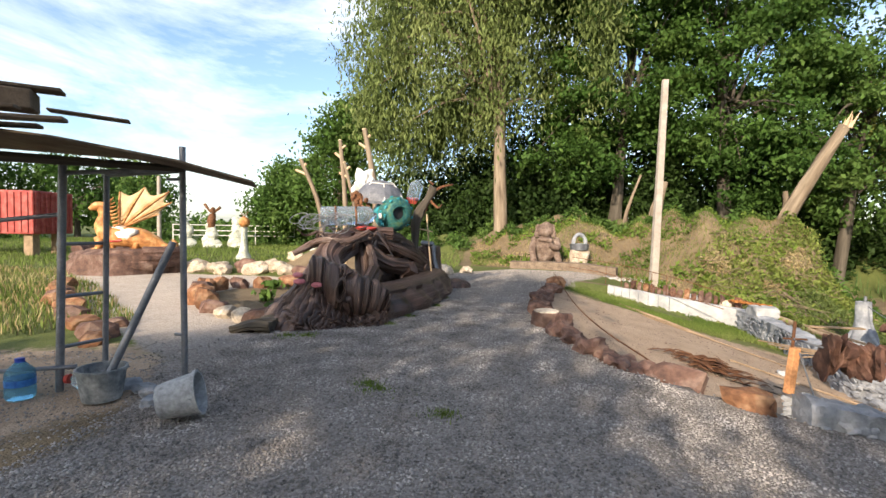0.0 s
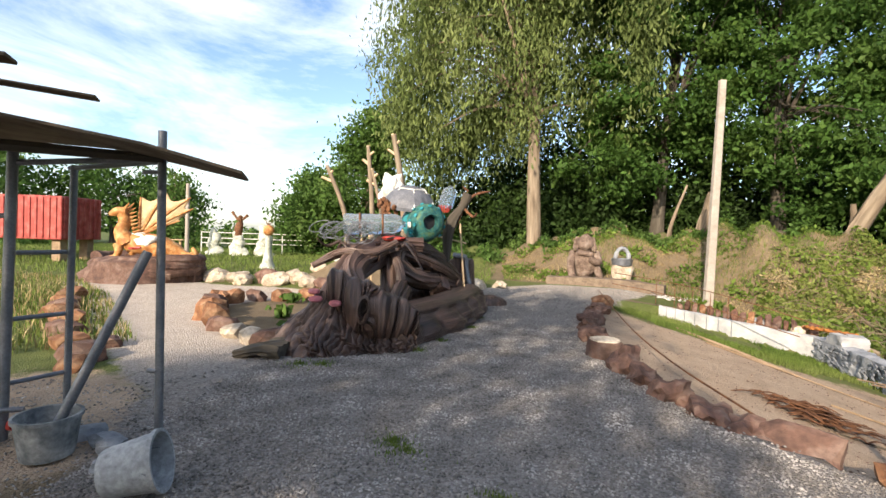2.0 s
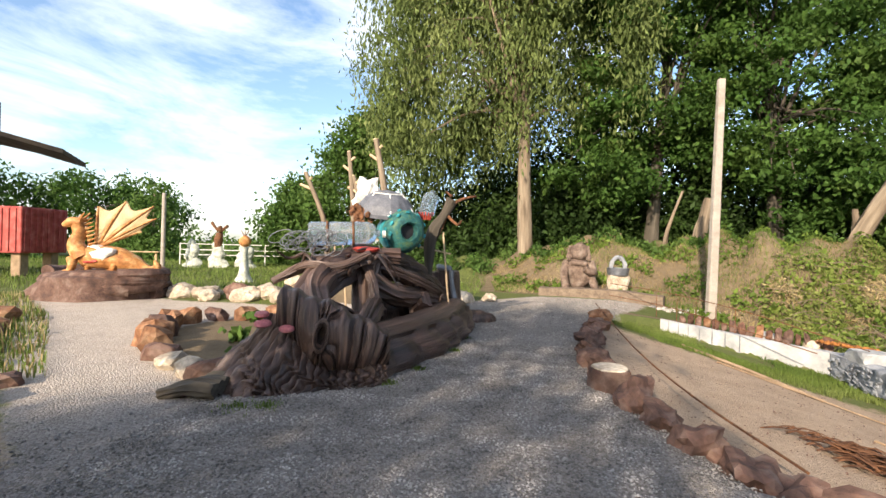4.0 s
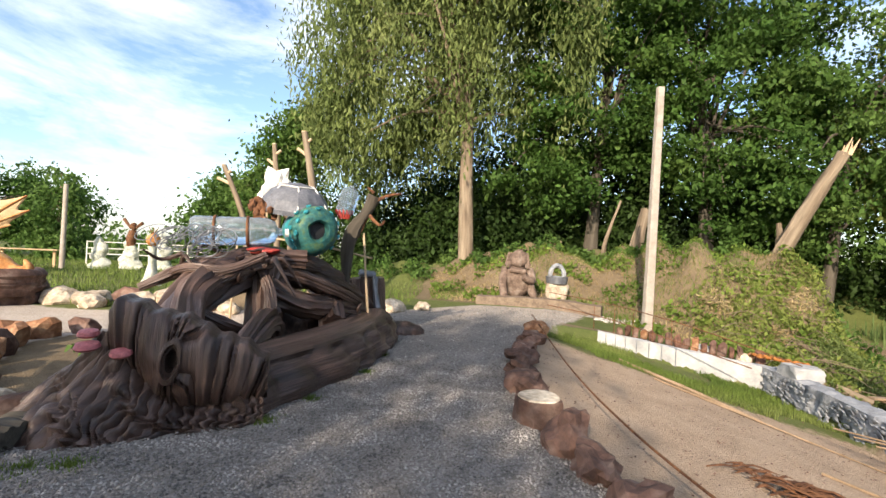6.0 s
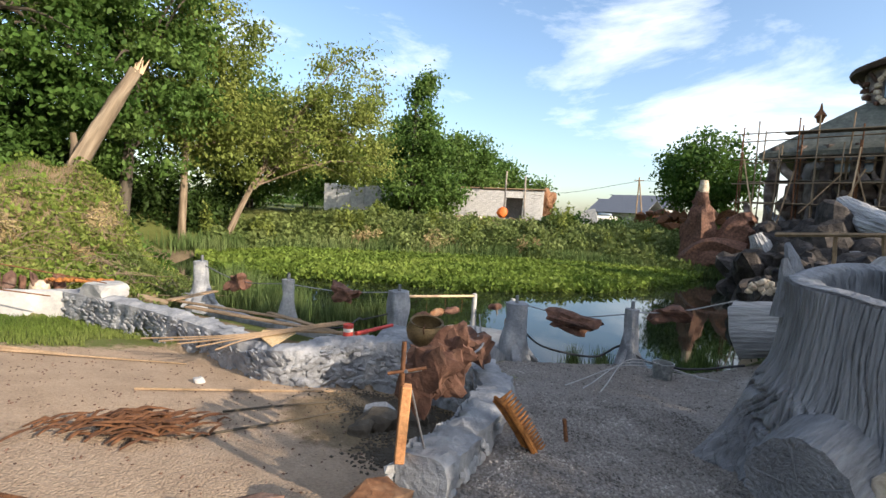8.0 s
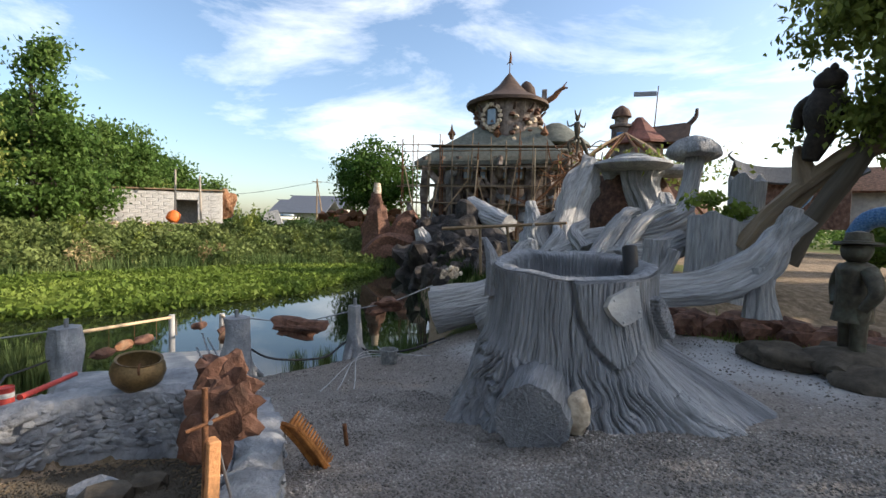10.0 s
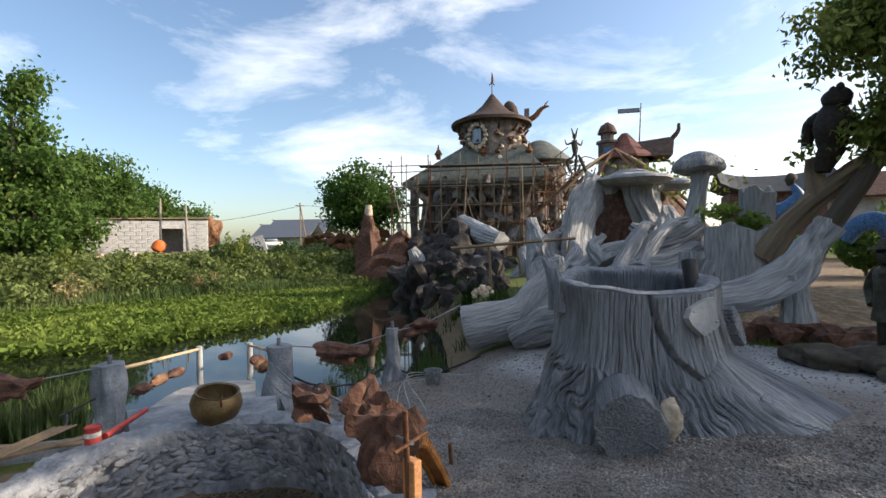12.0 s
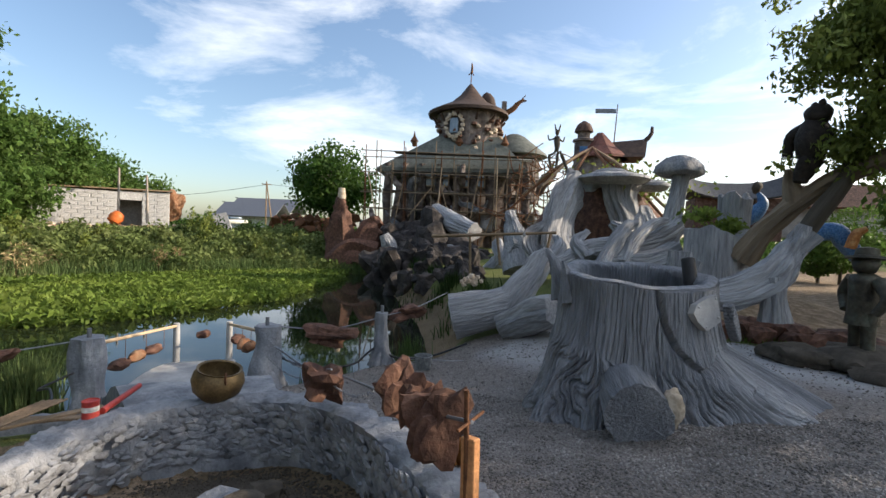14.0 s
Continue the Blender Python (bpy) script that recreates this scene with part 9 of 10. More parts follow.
for k in range(30):
    x_, z_ = rs.uniform(2.5, 9.0), rs.uniform(1.5, 9.0)
    part("tangle_rod", Geo().tube([(x_, -8.0, z_), (x_ + rs.uniform(-1.5, 1.5), -8.2, z_ + rs.uniform(-0.8, 0.8)), (x_ + rs.uniform(-3, 3), -8.0, z_ + rs.uniform(-1.6, 1.6))], [0.05, 0.05, 0.04], seg=5, per=3), M["rust"], scaf)
scaf.matrix_world = CAST

# ---- second castle on the right with its rod frame ----
c2_ = (27.10, -13.84, 1.24)
c2m = pose(c2_[0], c2_[1], 0, 0, 0, -125)
pag = thing("red_pagoda_tower", "small turreted house with a red curled roof", "castle")
part("hill", Geo().lathe((0.6, 1.0, 0), [(4.6, -0.5), (4.2, 2.5), (3.0, 4.8), (2.0, 5.8), (0.2, 6.0)], seg=26, wob=0.25, seed=4), M["rock_brown"], pag, "mossy brown rock hill")
part("house", Geo().lathe((0.5, 0.5, 5.2), [(1.5, 0), (1.45, 2.0)], seg=10), CWALL, pag, smooth=False)
part("house_roof", Geo().lathe((0.5, 0.5, 7.0), [(1.9, -0.1), (1.9, 0.05), (1.1, 0.7), (0.2, 1.7)], seg=10), shade("red_shingles", [(0.10, 0.04, 0.032), (0.19, 0.075, 0.055)], scale=3, rough=0.7, bump=0.5, bump_scale=9), pag, "red-brown roof", smooth=False)
part("turret", Geo().lathe((-0.6, 0.2, 6.2), [(0.6, 0), (0.58, 1.8), (0.72, 1.85), (0.7, 2.0), (0.4, 2.1), (0.42, 2.55)], seg=16), CWALL, pag)
part("turret_dome", Geo().lathe((-0.6, 0.2, 8.7), [(0.62, 0), (0.6, 0.15), (0.45, 0.5), (0.1, 0.75)], seg=16), M["rock_red"], pag, "reddish turret dome")
part("wing_roof", Geo().add([(1.2, -0.8, 6.9), (3.2, -0.8, 6.9), (3.5, 0.6, 8.3), (1.2, 0.6, 8.1), (3.2, 2.0, 6.9), (1.2, 2.0, 6.9)], [(0, 1, 2, 3), (3, 2, 4, 5), (1, 4, 2), (0, 3, 5), (0, 5, 4, 1)]), ROOFT, pag, "brown side roof", smooth=False)
part("roof_horn", Geo().tube([(3.3, 0.6, 8.1), (3.7, 0.6, 8.6), (3.75, 0.6, 9.1)], [0.16, 0.13, 0.09], seg=8), ROOFT, pag)
part("small_window", Geo().box((-0.6, -0.42, 7.3), (0.5, 0.1, 0.7), (0, 0, 0), 0.02), BLUEP, pag, smooth=False)
part("flag_pole", Geo().tube([(1.3, 0.4, 6.5), (1.5, 0.4, 10.6)], [0.05, 0.03], seg=6, per=1), M["rust"], pag)
part("flag_frame", Geo().box((0.75, 0.4, 10.15), (1.35, 0.05, 0.3), (0, 0.03, 0), 0.01), M["steel"], pag, "grey pennant frame", smooth=False)
pag.matrix_world = c2m
frm = thing("rod_frame", "half-built roof frame of bundled dark rods", "scaffolding")
apex = Vector((22.40, -10.11, 6.52))
for k, q in enumerate([(27.04, -8.61, 4.13), (23.95, -5.95, 2.94), (21.37, -6.39, 4.07), (19.93, -6.74, 3.59), (16.34, -9.37, 2.95), (15.44, -8.84, 2.09), (18.97, -10.99, 3.81), (17.61, -8.06, 3.41), (24.26, -9.26, 3.52)]):
    q = Vector(q)
    part("rod", Geo().tube([apex, (apex + q) / 2 + Vector((0, 0, 0.25)), q], [0.07, 0.08, 0.06], seg=6, per=4, rough=0.3), M["rust"] if k % 2 else M["timber"], frm)
for k in range(22):
    a_, b_ = Vector((24.62, -6.81, 4.03)), Vector((22.24, -8.66, 5.21))
    o = a_.lerp(b_, rs.random()) + Vector((rs.uniform(-1, 1), rs.uniform(-1, 1), rs.uniform(-0.6, 0.6)))
    part("loose_rod", Geo().tube([o, o + Vector((rs.uniform(-1.6, 1.6), rs.uniform(-1.6, 1.6), rs.uniform(-1, 1)))], [0.035, 0.03], seg=5, per=1), M["rust"], frm)
scatter_leaves("roof_moss", np.array((16.58, -7.69, 3.92)) + np.random.default_rng(4).normal(size=(900, 3)) * np.array([1.1, 1.1, 0.35]), 0.22, M["leaf_yellow"], 43, "yellow-green moss and straw on the rock roof", "moss")
dm = Geo()
d0 = Vector((17.78, -4.58, 5.65))
dm.tube([(17.33, -5.21, 3.68), (17.52, -4.96, 4.61), (17.66, -4.75, 5.19)], [0.08, 0.07, 0.07], seg=8, rough=0.3)
dm.tube([d0 + Vector((0, 0, -0.5)), d0, d0 + Vector((0.02, 0, 0.45))], [0.12, 0.2, 0.16], seg=10, rough=0.35)
dm.rock(d0 + Vector((0, 0, 0.68)), (0.14, 0.14, 0.17), 2, 2)
for s_ in (-1, 1):
    dm.tube([d0 + Vector((0.03 * s_, 0.06 * s_, 0.75)), d0 + Vector((0.08 * s_, 0.16 * s_, 1.2))], [0.07, 0.03], seg=6, per=1)
    dm.tube([d0 + Vector((0, 0.1 * s_, 0.35)), d0 + Vector((0.1, 0.5 * s_, 0.2)), d0 + Vector((0.1, 0.62 * s_, 0.5))], [0.07, 0.05, 0.03], seg=6)
    dm.tube([d0 + Vector((0, 0.06 * s_, -0.4)), d0 + Vector((0.05, 0.2 * s_, -0.8)), d0 + Vector((0, 0.12 * s_, -1.2))], [0.09, 0.07, 0.05], seg=6)
dm.v = [(17.6 + (x_ - 17.6) * 0.66, -4.8 + (y_ - -4.8) * 0.66, 5.0 + (z_ - 5.0) * 0.66) if z_ > 5.0 else (x_, y_, z_) for x_, y_, z_ in dm.v]
solo("hare_statue", dm, M["bark_dark"], "dark long-eared figure dancing on a rod", "statue")

# ---- dark rockwork on the castle's shore ----
ROCKWORK = shade("dark_cement_rockwork", [(0.016, 0.015, 0.016), (0.042, 0.037, 0.035), (0.095, 0.08, 0.072)], scale=1.6, rough=0.85, bump=0.9, bump_scale=5, bump_dist=0.12, obj=0.3)
sr_ = fuzz(61)
for k in range(40):
    u = k / 39
    x_ = 18.5 + 23.5 * u + sr_.uniform(-0.8, 0.8)
    back = sr_.random()
    y_ = 0.9 - 0.055 * (x_ - 12) - 0.4 - back * (2.2 + 3.6 * u)
    s_ = (0.4 + 0.75 * u) * sr_.uniform(0.7, 1.4)
    z_ = max(hz(x_, y_), WATER_Z) + s_ * 0.15
    solo("shore_rock", Geo().rock((x_, y_, z_), (s_, s_ * 0.8, s_ * sr_.uniform(0.8, 1.5)), k * 2.7 + 1, 3, (0.3 * math.sin(k), 0.2, k), 0.9, 0.25), ROCKWORK, "dark craggy rockwork on the castle's shore", "rock", "shore rocks", smooth=False)
for k, (q, s_) in enumerate([((38.59, -7.56, -0.2), (3, 2, 2.4)), ((32.65, -6.27, -1.2), (2.6, 2, 1.9)), ((28.05, -6.76, -1.1), (2.2, 1.8, 1.7))]):
    solo("shore_rock", Geo().rock(q, s_, k * 2.7 + 1, 4, (0, 0, k), 0.9, 0.2), ROCKWORK, "dark craggy rockwork on the castle's shore", "rock", "shore rocks", smooth=False)
rt = thing("rock_tower", "rusty brown rock tower with a pale pinnacle", "sculpture")
for pts, rad in [([(39.74, 0.80, -1.96), (39.73, 0.74, 0.36), (39.75, 0.85, 2.43), (39.74, 0.81, 4.04)], [1.7, 1.3, 0.75, 0.35]), ([(39.43, -0.99, -1.92), (39.35, -1.37, 0.43), (39.27, -1.77, 1.85), (39.11, -2.43, 2.35)], [1.5, 1.2, 0.8, 0.4]), ([(38.84, 1.59, -2.34), (38.62, 0.12, -0.49), (38.27, -1.65, -0.89)], [1.2, 1.3, 1.1])]:
    part("crag", Geo().tube(pts, rad, seg=16, rough=0.7, per=6, seed=rad[0] * 9), M["rock_brown"], rt)
part("pinnacle", Geo().tube([(39.74, 0.81, 3.95), (39.74, 0.79, 4.82)], [0.36, 0.26], seg=10, per=2, rough=0.3), M["rock_pale"], rt)
limb_thing("shore_roots", "grey cement roots and trunks on the castle's shore", [
    ([(18.34, -3.68, 0.07), (18.92, -3.68, 1.24), (19.55, -3.59, 2.60)], [0.75, 0.5, 0.22]), ([(18.75, -4.91, 0.29), (18.73, -4.01, 0.77), (18.66, -3.13, 1.12)], [0.4, 0.4, 0.3]),
    ([(38.80, -7.00, 3.52), (36.41, -7.65, 2.33), (33.85, -8.53, 1.71)], [0.5, 0.7, 0.7]), ([(36.97, -2.75, -1.68), (36.99, -2.69, 0.11), (37.11, -2.23, 1.21)], [0.9, 0.6, 0.4]),
    ([(33.50, -3.97, -1.34), (32.82, -5.86, -0.03), (31.10, -7.34, -0.09)], [0.6, 0.6, 0.4]), ([(24.45, -5.00, -0.81), (23.16, -5.32, 0.23), (24.21, -5.48, 1.10)], [0.5, 0.45, 0.3])])
dk = thing("plank_stage", "plank stage on poles over the castle's shore", "platform")
for k in range(3):
    part("plank", Geo().tube([(17.18, 0.86, 1.42), (14.01, -2.29, 1.71)], [0.045 + 0.01 * k, 0.045], seg=5, per=1), M["timber"], dk)
for q1, q2 in [((16.30, -0.25, 1.60), (16.27, -0.32, -0.17)), ((14.19, -2.20, 1.71), (14.31, -2.02, 0.43)), ((15.62, -0.97, 1.60), (15.55, -1.10, 0.51))]:
    part("pole", Geo().tube([q1, q2], [0.05, 0.05], seg=6, per=1), M["timber"], dk)

# ---- far bank: sheds, walls, clutter ----
BLOCK = shade("white_block_masonry", [(0.46, 0.45, 0.43), (0.58, 0.57, 0.55)], scale=0.9, rough=0.9, bump=0.4, bump_scale=6)
shed = thing("block_shed", "low unfinished shed of whitewashed blocks with a dark doorway", "shed")
part("rear_wall", Geo().box((0, 3.6, 1.75), (13.6, 0.3, 3.5), (0, 0, 0), 0.02), BLOCK, shed, smooth=False)
part("side_wall", Geo().box((6.7, 1.8, 1.85), (0.3, 3.6, 3.7), (0, 0, 0), 0.02), BLOCK, shed, smooth=False)
part("side_wall", Geo().box((-6.7, 1.8, 1.6), (0.3, 3.6, 3.2), (0, 0, 0), 0.02), BLOCK, shed, smooth=False)
part("front_wall", Geo().box((-2.2, 0, 1.7), (9.2, 0.3, 3.4), (0, 0, 0), 0.02), BLOCK, shed, smooth=False)
part("front_wall", Geo().box((5.6, 0, 1.8), (2.4, 0.3, 3.6), (0, 0, 0), 0.02), BLOCK, shed, smooth=False)
part("lintel", Geo().box((3.4, 0, 3.05), (2.0, 0.3, 0.9), (0, 0, 0), 0.02), BLOCK, shed, smooth=False)
part("roof", Geo().box((0, 1.8, 3.62), (14.2, 4.4, 0.14), (0, -0.02, 0), 0.02), M["timber"], shed, "thin brown roof edge", smooth=False)
row_mesh = Geo().box((0, 0, 0), (0.86, 0.06, 0.36), (0, 0, 0), 0.015).mesh("block", BLOCK, False)
for r_ in range(8):
    for k in range(9):
        x_ = -6.3 + 1.0 * k + (0.5 if r_ % 2 else 0)
        if x_ < 2.0:
            ob = new("block", row_mesh)
            ob.parent = shed
            ob.location = (x_, -0.17, 0.45 + 0.40 * r_)
for r_ in range(8):
    for x_ in (4.9 + (0.25 if r_ % 2 else 0), 5.9 + (0.25 if r_ % 2 else 0)):
        ob = new("block", row_mesh)
        ob.parent = shed
        ob.location = (x_, -0.17, 0.45 + 0.40 * r_)
part("gable_rubble", Geo().rock((7.4, 1.0, 2.3), (0.8, 0.9, 1.5), 3, 3, rough=0.6), M["rock_orange"], shed, "orange sculpted rubble at the corner")
sh_c = (55.7, 22.6, 0.96)
shed.matrix_world = pose(sh_c[0], sh_c[1], 0.9, 0, 0, -75.5)
for q1, q2 in [((51.63, 19.10, 1.05), (51.64, 19.07, 6.24)), ((51.15, 16.69, 1.25), (51.13, 16.79, 5.71))]:
    solo("light_pole", Geo().tube([q1, q2], [0.12, 0.09], seg=8, per=1), M["concrete_pole"], "thin pale concrete pole beside the shed", "pole", "shed poles")
mx = thing("cement_mixer", "orange cement mixer beside the shed", "mixer")
part("drum", Geo().lathe((51.58, 19.31, 1.55), [(0.15, -0.5), (0.55, -0.3), (0.62, 0.2), (0.42, 0.65), (0.3, 0.7)], seg=18, rot=(0.5, 0.3, 0)), shade("orange_enamel", [(0.55, 0.12, 0.02), (0.65, 0.18, 0.04)], rough=0.5, bump=0.1), mx)
for dx in (-0.35, 0.35):
    q = Vector((51.58, 19.31, 1.55))
    part("leg", Geo().tube([q, q + Vector((0.1, dx, -0.95))], [0.05, 0.05], seg=6, per=1), M["rust"], mx)
lw = thing("panel_wall", "broken whitewashed panel wall behind the trees", "wall")
for k in range(6):
    q1 = Vector((43.45, 36.57, 1.0)).lerp(Vector((45.48, 29.15, 1.0)), k / 5)
    part("panel", Geo().box((q1.x, q1.y, 2.2), (0.25, 1.48, 3.0 - 0.25 * (k % 3)), (0, 0, -2.88), 0.03), M["plaster_smooth"], lw, smooth=False)
g = Geo()
for k in range(60):
    q = Vector((46.84, 26.92, 0.54)).lerp(Vector((49.08, 20.85, 0.78)), rs.random())
    g.rock(q + Vector((rs.uniform(-2, 2), 0, rs.uniform(-0.5, 0.2))), (rs.uniform(.2, .6), rs.uniform(.2, .5), rs.uniform(.15, .35)), k, 1)
solo("rubble_heap", g, M["rock_pale"], "heaps of pale building rubble before the shed", "rubble", kind="stuff")
g = Geo()
for k in range(30):
    q = Vector((46.63, 21.97, 0.65)).lerp(Vector((46.54, 14.13, 0.87)), rs.random())
    g.tube([q, q + Vector((rs.uniform(-1, 1), rs.uniform(-2, 2), rs.uniform(0, 0.4)))], [0.06, 0.05], seg=5, per=1)
solo("timber_heap", g, M["timber"], "loose timber stacked before the shed", "timber", kind="stuff")
tent = thing("white_tent", "white peaked plastic sheet over a load", "tarp")
tq = Vector((75.91, 12.75, 1.56))
part("sheet", Geo().add([tq + Vector(p) for p in [(-1, -1.8, -1), (-1, 1.8, -1), (1, 1.8, -1), (1, -1.8, -1), (0, -0.9, 1.6), (0, 0.7, 1.2)]], [(0, 3, 4), (1, 5, 2), (0, 4, 5, 1), (3, 2, 5, 4), (0, 1, 2, 3)]), M["plaster_smooth"], tent, smooth=False)
for nm, q, w_, d_, h_ in [("village_house", (106.15, 8.63, 1.24), 10, 8, 2.6), ("village_house", (121.16, 5.79, 2.01), 12, 9, 4.0)]:
    pavilion((q[0], q[1], 0.6), w_, d_, h_, nm, "grey-roofed village house in the distance", -112, 0.0, roof=M["steel"], wall=M["plaster_smooth"])
car = thing("parked_car", "small white parked car in the distance", "car")
cq = Vector((91.03, 11.57, 1.86))
part("body", Geo().box(cq, (1.7, 4.2, 0.75), (0, 0, 0.4), 0.2), WHITE, car)
part("cabin", Geo().box(cq + Vector((0, 0, 0.6)), (1.5, 2.2, 0.6), (0, 0, 0.4), 0.2), GLASS, car)
for dx, dy in [(-.8, -1.3), (.8, -1.3), (-.8, 1.3), (.8, 1.3)]:
    part("wheel", Geo().lathe(cq + Vector((dx, dy, -0.45)), [(0.02, -0.1), (0.32, -0.1), (0.32, 0.1), (0.02, 0.1)], seg=14, rot=(0, radians(90), 0.4)), M["black"], car)
pyl = thing("power_pylon", "wooden A-shaped power pylon with wires", "pylon")
q = Vector((96.17, 6.46, 2.22))
for dy in (-1.0, 0.0):
    part("leg", Geo().tube([q + Vector((0, dy * 1.2, -1)), q + Vector((0, 0, 7.6))], [0.14, 0.1], seg=6, per=1), M["timber"], pyl)
part("crossarm", Geo().box(q + Vector((0, 0, 7.0)), (0.12, 1.8, 0.12), (0, 0, 0), 0.01), M["timber"], pyl, smooth=False)
for dy, tgt in [(-0.8, (107.71, 33.92, 6.14)), (0.8, (119.03, -16.00, 12.23))]:
    part("wire", Geo().tube([q + Vector((0, dy, 7.1)), (q + Vector(tgt)) / 2 + Vector((0, 0, 2.6)), tgt], [0.035, 0.035, 0.035], seg=4, per=4), M["black"], pyl)
g = Geo()
for k in range(70):
    qq = Vector((71.06, 2.70, 1.58)).lerp(Vector((55.59, -1.40, 1.79)), rs.random())
    g.rock(qq + Vector((rs.uniform(-3, 3), rs.uniform(-3, 3), rs.uniform(-1, 1.2))), (rs.uniform(.4, 1.0), rs.uniform(.4, 1.0), rs.uniform(.3, .8)), k, 1, rough=0.6)
solo("junk_yard", g, M["rust"], "cluttered brown heaps of yard material", "scrap", kind="stuff")
scatter_leaves("yard_shrubs", np.concatenate([hedge(q[0], q[1], 3, 3, 2.2, 700, np.random.default_rng(50 + k)) for k, q in enumerate([(62.73, 13.94, 1.46), (71.17, 6.47, 1.42), (58.88, 0.78, 1.35), (66.97, 1.48, 2.03)])]), 0.36, M["leaf_dark"], 47, "dark shrubs among the yard clutter", "shrubs")

# ---- plants in the open ----
def blades(name, x, y, tall, wide, mat, seed, label, category="grass", z=None, bend=0.35, spread=0.25):
    """Grass or reed blades, each a bent strip that narrows to a point."""
    rg_ = np.random.default_rng(seed)
    n_ = len(x)
    zz = height(x, y) - 0.02 if z is None else z
    a = rg_.uniform(0, 2 * np.pi, n_)
    h_ = tall * rg_.uniform(0.45, 1.15, n_)
    w_ = wide * rg_.uniform(0.6, 1.3, n_)
    lean = h_ * rg_.uniform(0, bend, n_)
    b_ = rg_.uniform(0, 2 * np.pi, n_)
    base = np.stack([x, y, zz], -1)
    sd = np.stack([np.cos(a), np.sin(a), np.zeros(n_)], -1) * w_[:, None] * 0.5
    ln = np.stack([np.cos(b_), np.sin(b_), np.zeros(n_)], -1) * lean[:, None]
    up_ = np.array([0, 0, 1.0])
    mid_ = base + ln * 0.35 + up_ * (h_ * 0.6)[:, None]
    tip = base + ln + up_ * h_[:, None]
    v_ = np.stack([base - sd, base + sd, mid_ + sd * 0.8, mid_ - sd * 0.8, mid_ - sd * 0.8, mid_ + sd * 0.8, tip + sd * 0.08, tip - sd * 0.08], 1).reshape(-1, 3)
    return tagged(new(name, sheet_mesh(name, v_, np.arange(n_ * 8).reshape(-1, 4), mat)), label, category, kind="stuff")


def inside(poly, n_, seed, pad=0.0):
    rg_ = np.random.default_rng(seed)
    p_ = np.array(poly)
    lo, hi = p_.min(0), p_.max(0)
    xy = rg_.uniform(lo, hi, (n_ * 4, 2))
    xy = xy[sdf(xy[:, 0], xy[:, 1], poly) < -pad][:n_]
    return xy[:, 0], xy[:, 1]


def patch(spots, n_, seed):
    """Points in round tufts (x, y, radius)."""
    rg_ = np.random.default_rng(seed)
    s_ = np.array(spots)
    k_ = rg_.integers(0, len(s_), n_)
    r_ = s_[k_, 2] * np.abs(rg_.normal(0, 0.5, n_))
    a_ = rg_.uniform(0, 2 * np.pi, n_)
    return s_[k_, 0] + r_ * np.cos(a_), s_[k_, 1] + r_ * np.sin(a_)


x_, y_ = inside(P_TURF, 15000, 1)
keep = np.sin(x_ * 2.1 + y_) + np.cos(y_ * 1.7 - x_ * 0.6) > -0.9
blades("turf", x_[keep], y_[keep], 0.12, 0.012, M["grass"], 2, "green turf strip below the white wall")
LAWN = [(-8, 15.5), (-4.5, 16.6), (-2.4, 18.5), (-3, 25), (-14, 34), (-40, 34), (-40, 10), (-16, 12.5), (-13, 15)]
x_, y_ = inside(LAWN, 26000, 3)
blades("lawn_grass", x_, y_, 0.22, 0.03, M["grass"], 4, "mown green lawn behind the statues")
x_, y_ = inside([(-5.2, 6.4), (-9.6, 9.6), (-14, 12), (-20, 12), (-18, 5), (-9, 4.4), (-6.2, 5.2)], 14000, 5)
keep = np.arange(len(x_)) % 3 == 0
blades("side_dry_grass", x_[keep], y_[keep], 0.22, 0.02, M["dry_grass"], 61, "dry straw stalks among the rough grass", bend=0.7)
blades("side_grass", x_, y_, 0.17, 0.02, M["grass"], 6, "rough long grass beside the side path")
x_, y_ = patch([(-0.6, 4.6, .26), (0.15, 4.15, .16), (-0.75, 4.7, .18), (-1.5, 7.6, .16), (-1.35, 8.3, .12), (-2.6, 6.35, .26), (-2.35, 6.45, .16), (-1.15, 9.6, .12), (-1.2, 10.6, .12)], 2300, 7)
blades("path_tufts", x_, y_, 0.055, 0.012, M["grass"], 8, "small green tufts growing in the gravel")
bk = [(a_, b_) for a_, b_ in [(-2, 20.2), (3.3, 20.0), (5, 17.4), (6.6, 15.4), (12, 16), (15, 20), (14, 27), (4, 27.5), (-3, 26)]]
x_, y_ = inside(bk, 30000, 9)
keep = (np.sin(x_ * 1.3 + 0.5 * y_) + np.cos(y_ * 1.1 - x_ * 0.8) + 0.25 * (x_ - 5)) > -0.9
dry = (0.5 * np.sin(x_ * 0.9 + 0.7 * y_) + 0.5 * np.cos(y_ * 1.3 - x_)) > (0.16 * (x_ - 9.5))
blades("bank_dry_grass", x_[dry], y_[dry], 0.13, 0.02, M["dry_grass"], 10, "dry straw-coloured grass on the bank", bend=0.9)
blades("bank_grass", x_[keep], y_[keep], 0.17, 0.02, M["grass"], 11, "patchy green grass on the bank", bend=0.7)
rg = np.random.default_rng(13)
x_, y_ = inside([(5.6, 16.8), (6.8, 15.2), (9.8, 15.4), (13.5, 17.5), (15.5, 21), (13.5, 24.5), (9.5, 22), (7.0, 20)], 17000, 12)
keep = (np.sin(x_ * 1.9 + 1.1 * np.sin(y_ * 1.3)) + np.cos(y_ * 1.6 - x_ * 0.7) + rg.normal(0, 0.7, len(x_))) > -0.55
x_, y_ = x_[keep], y_[keep]
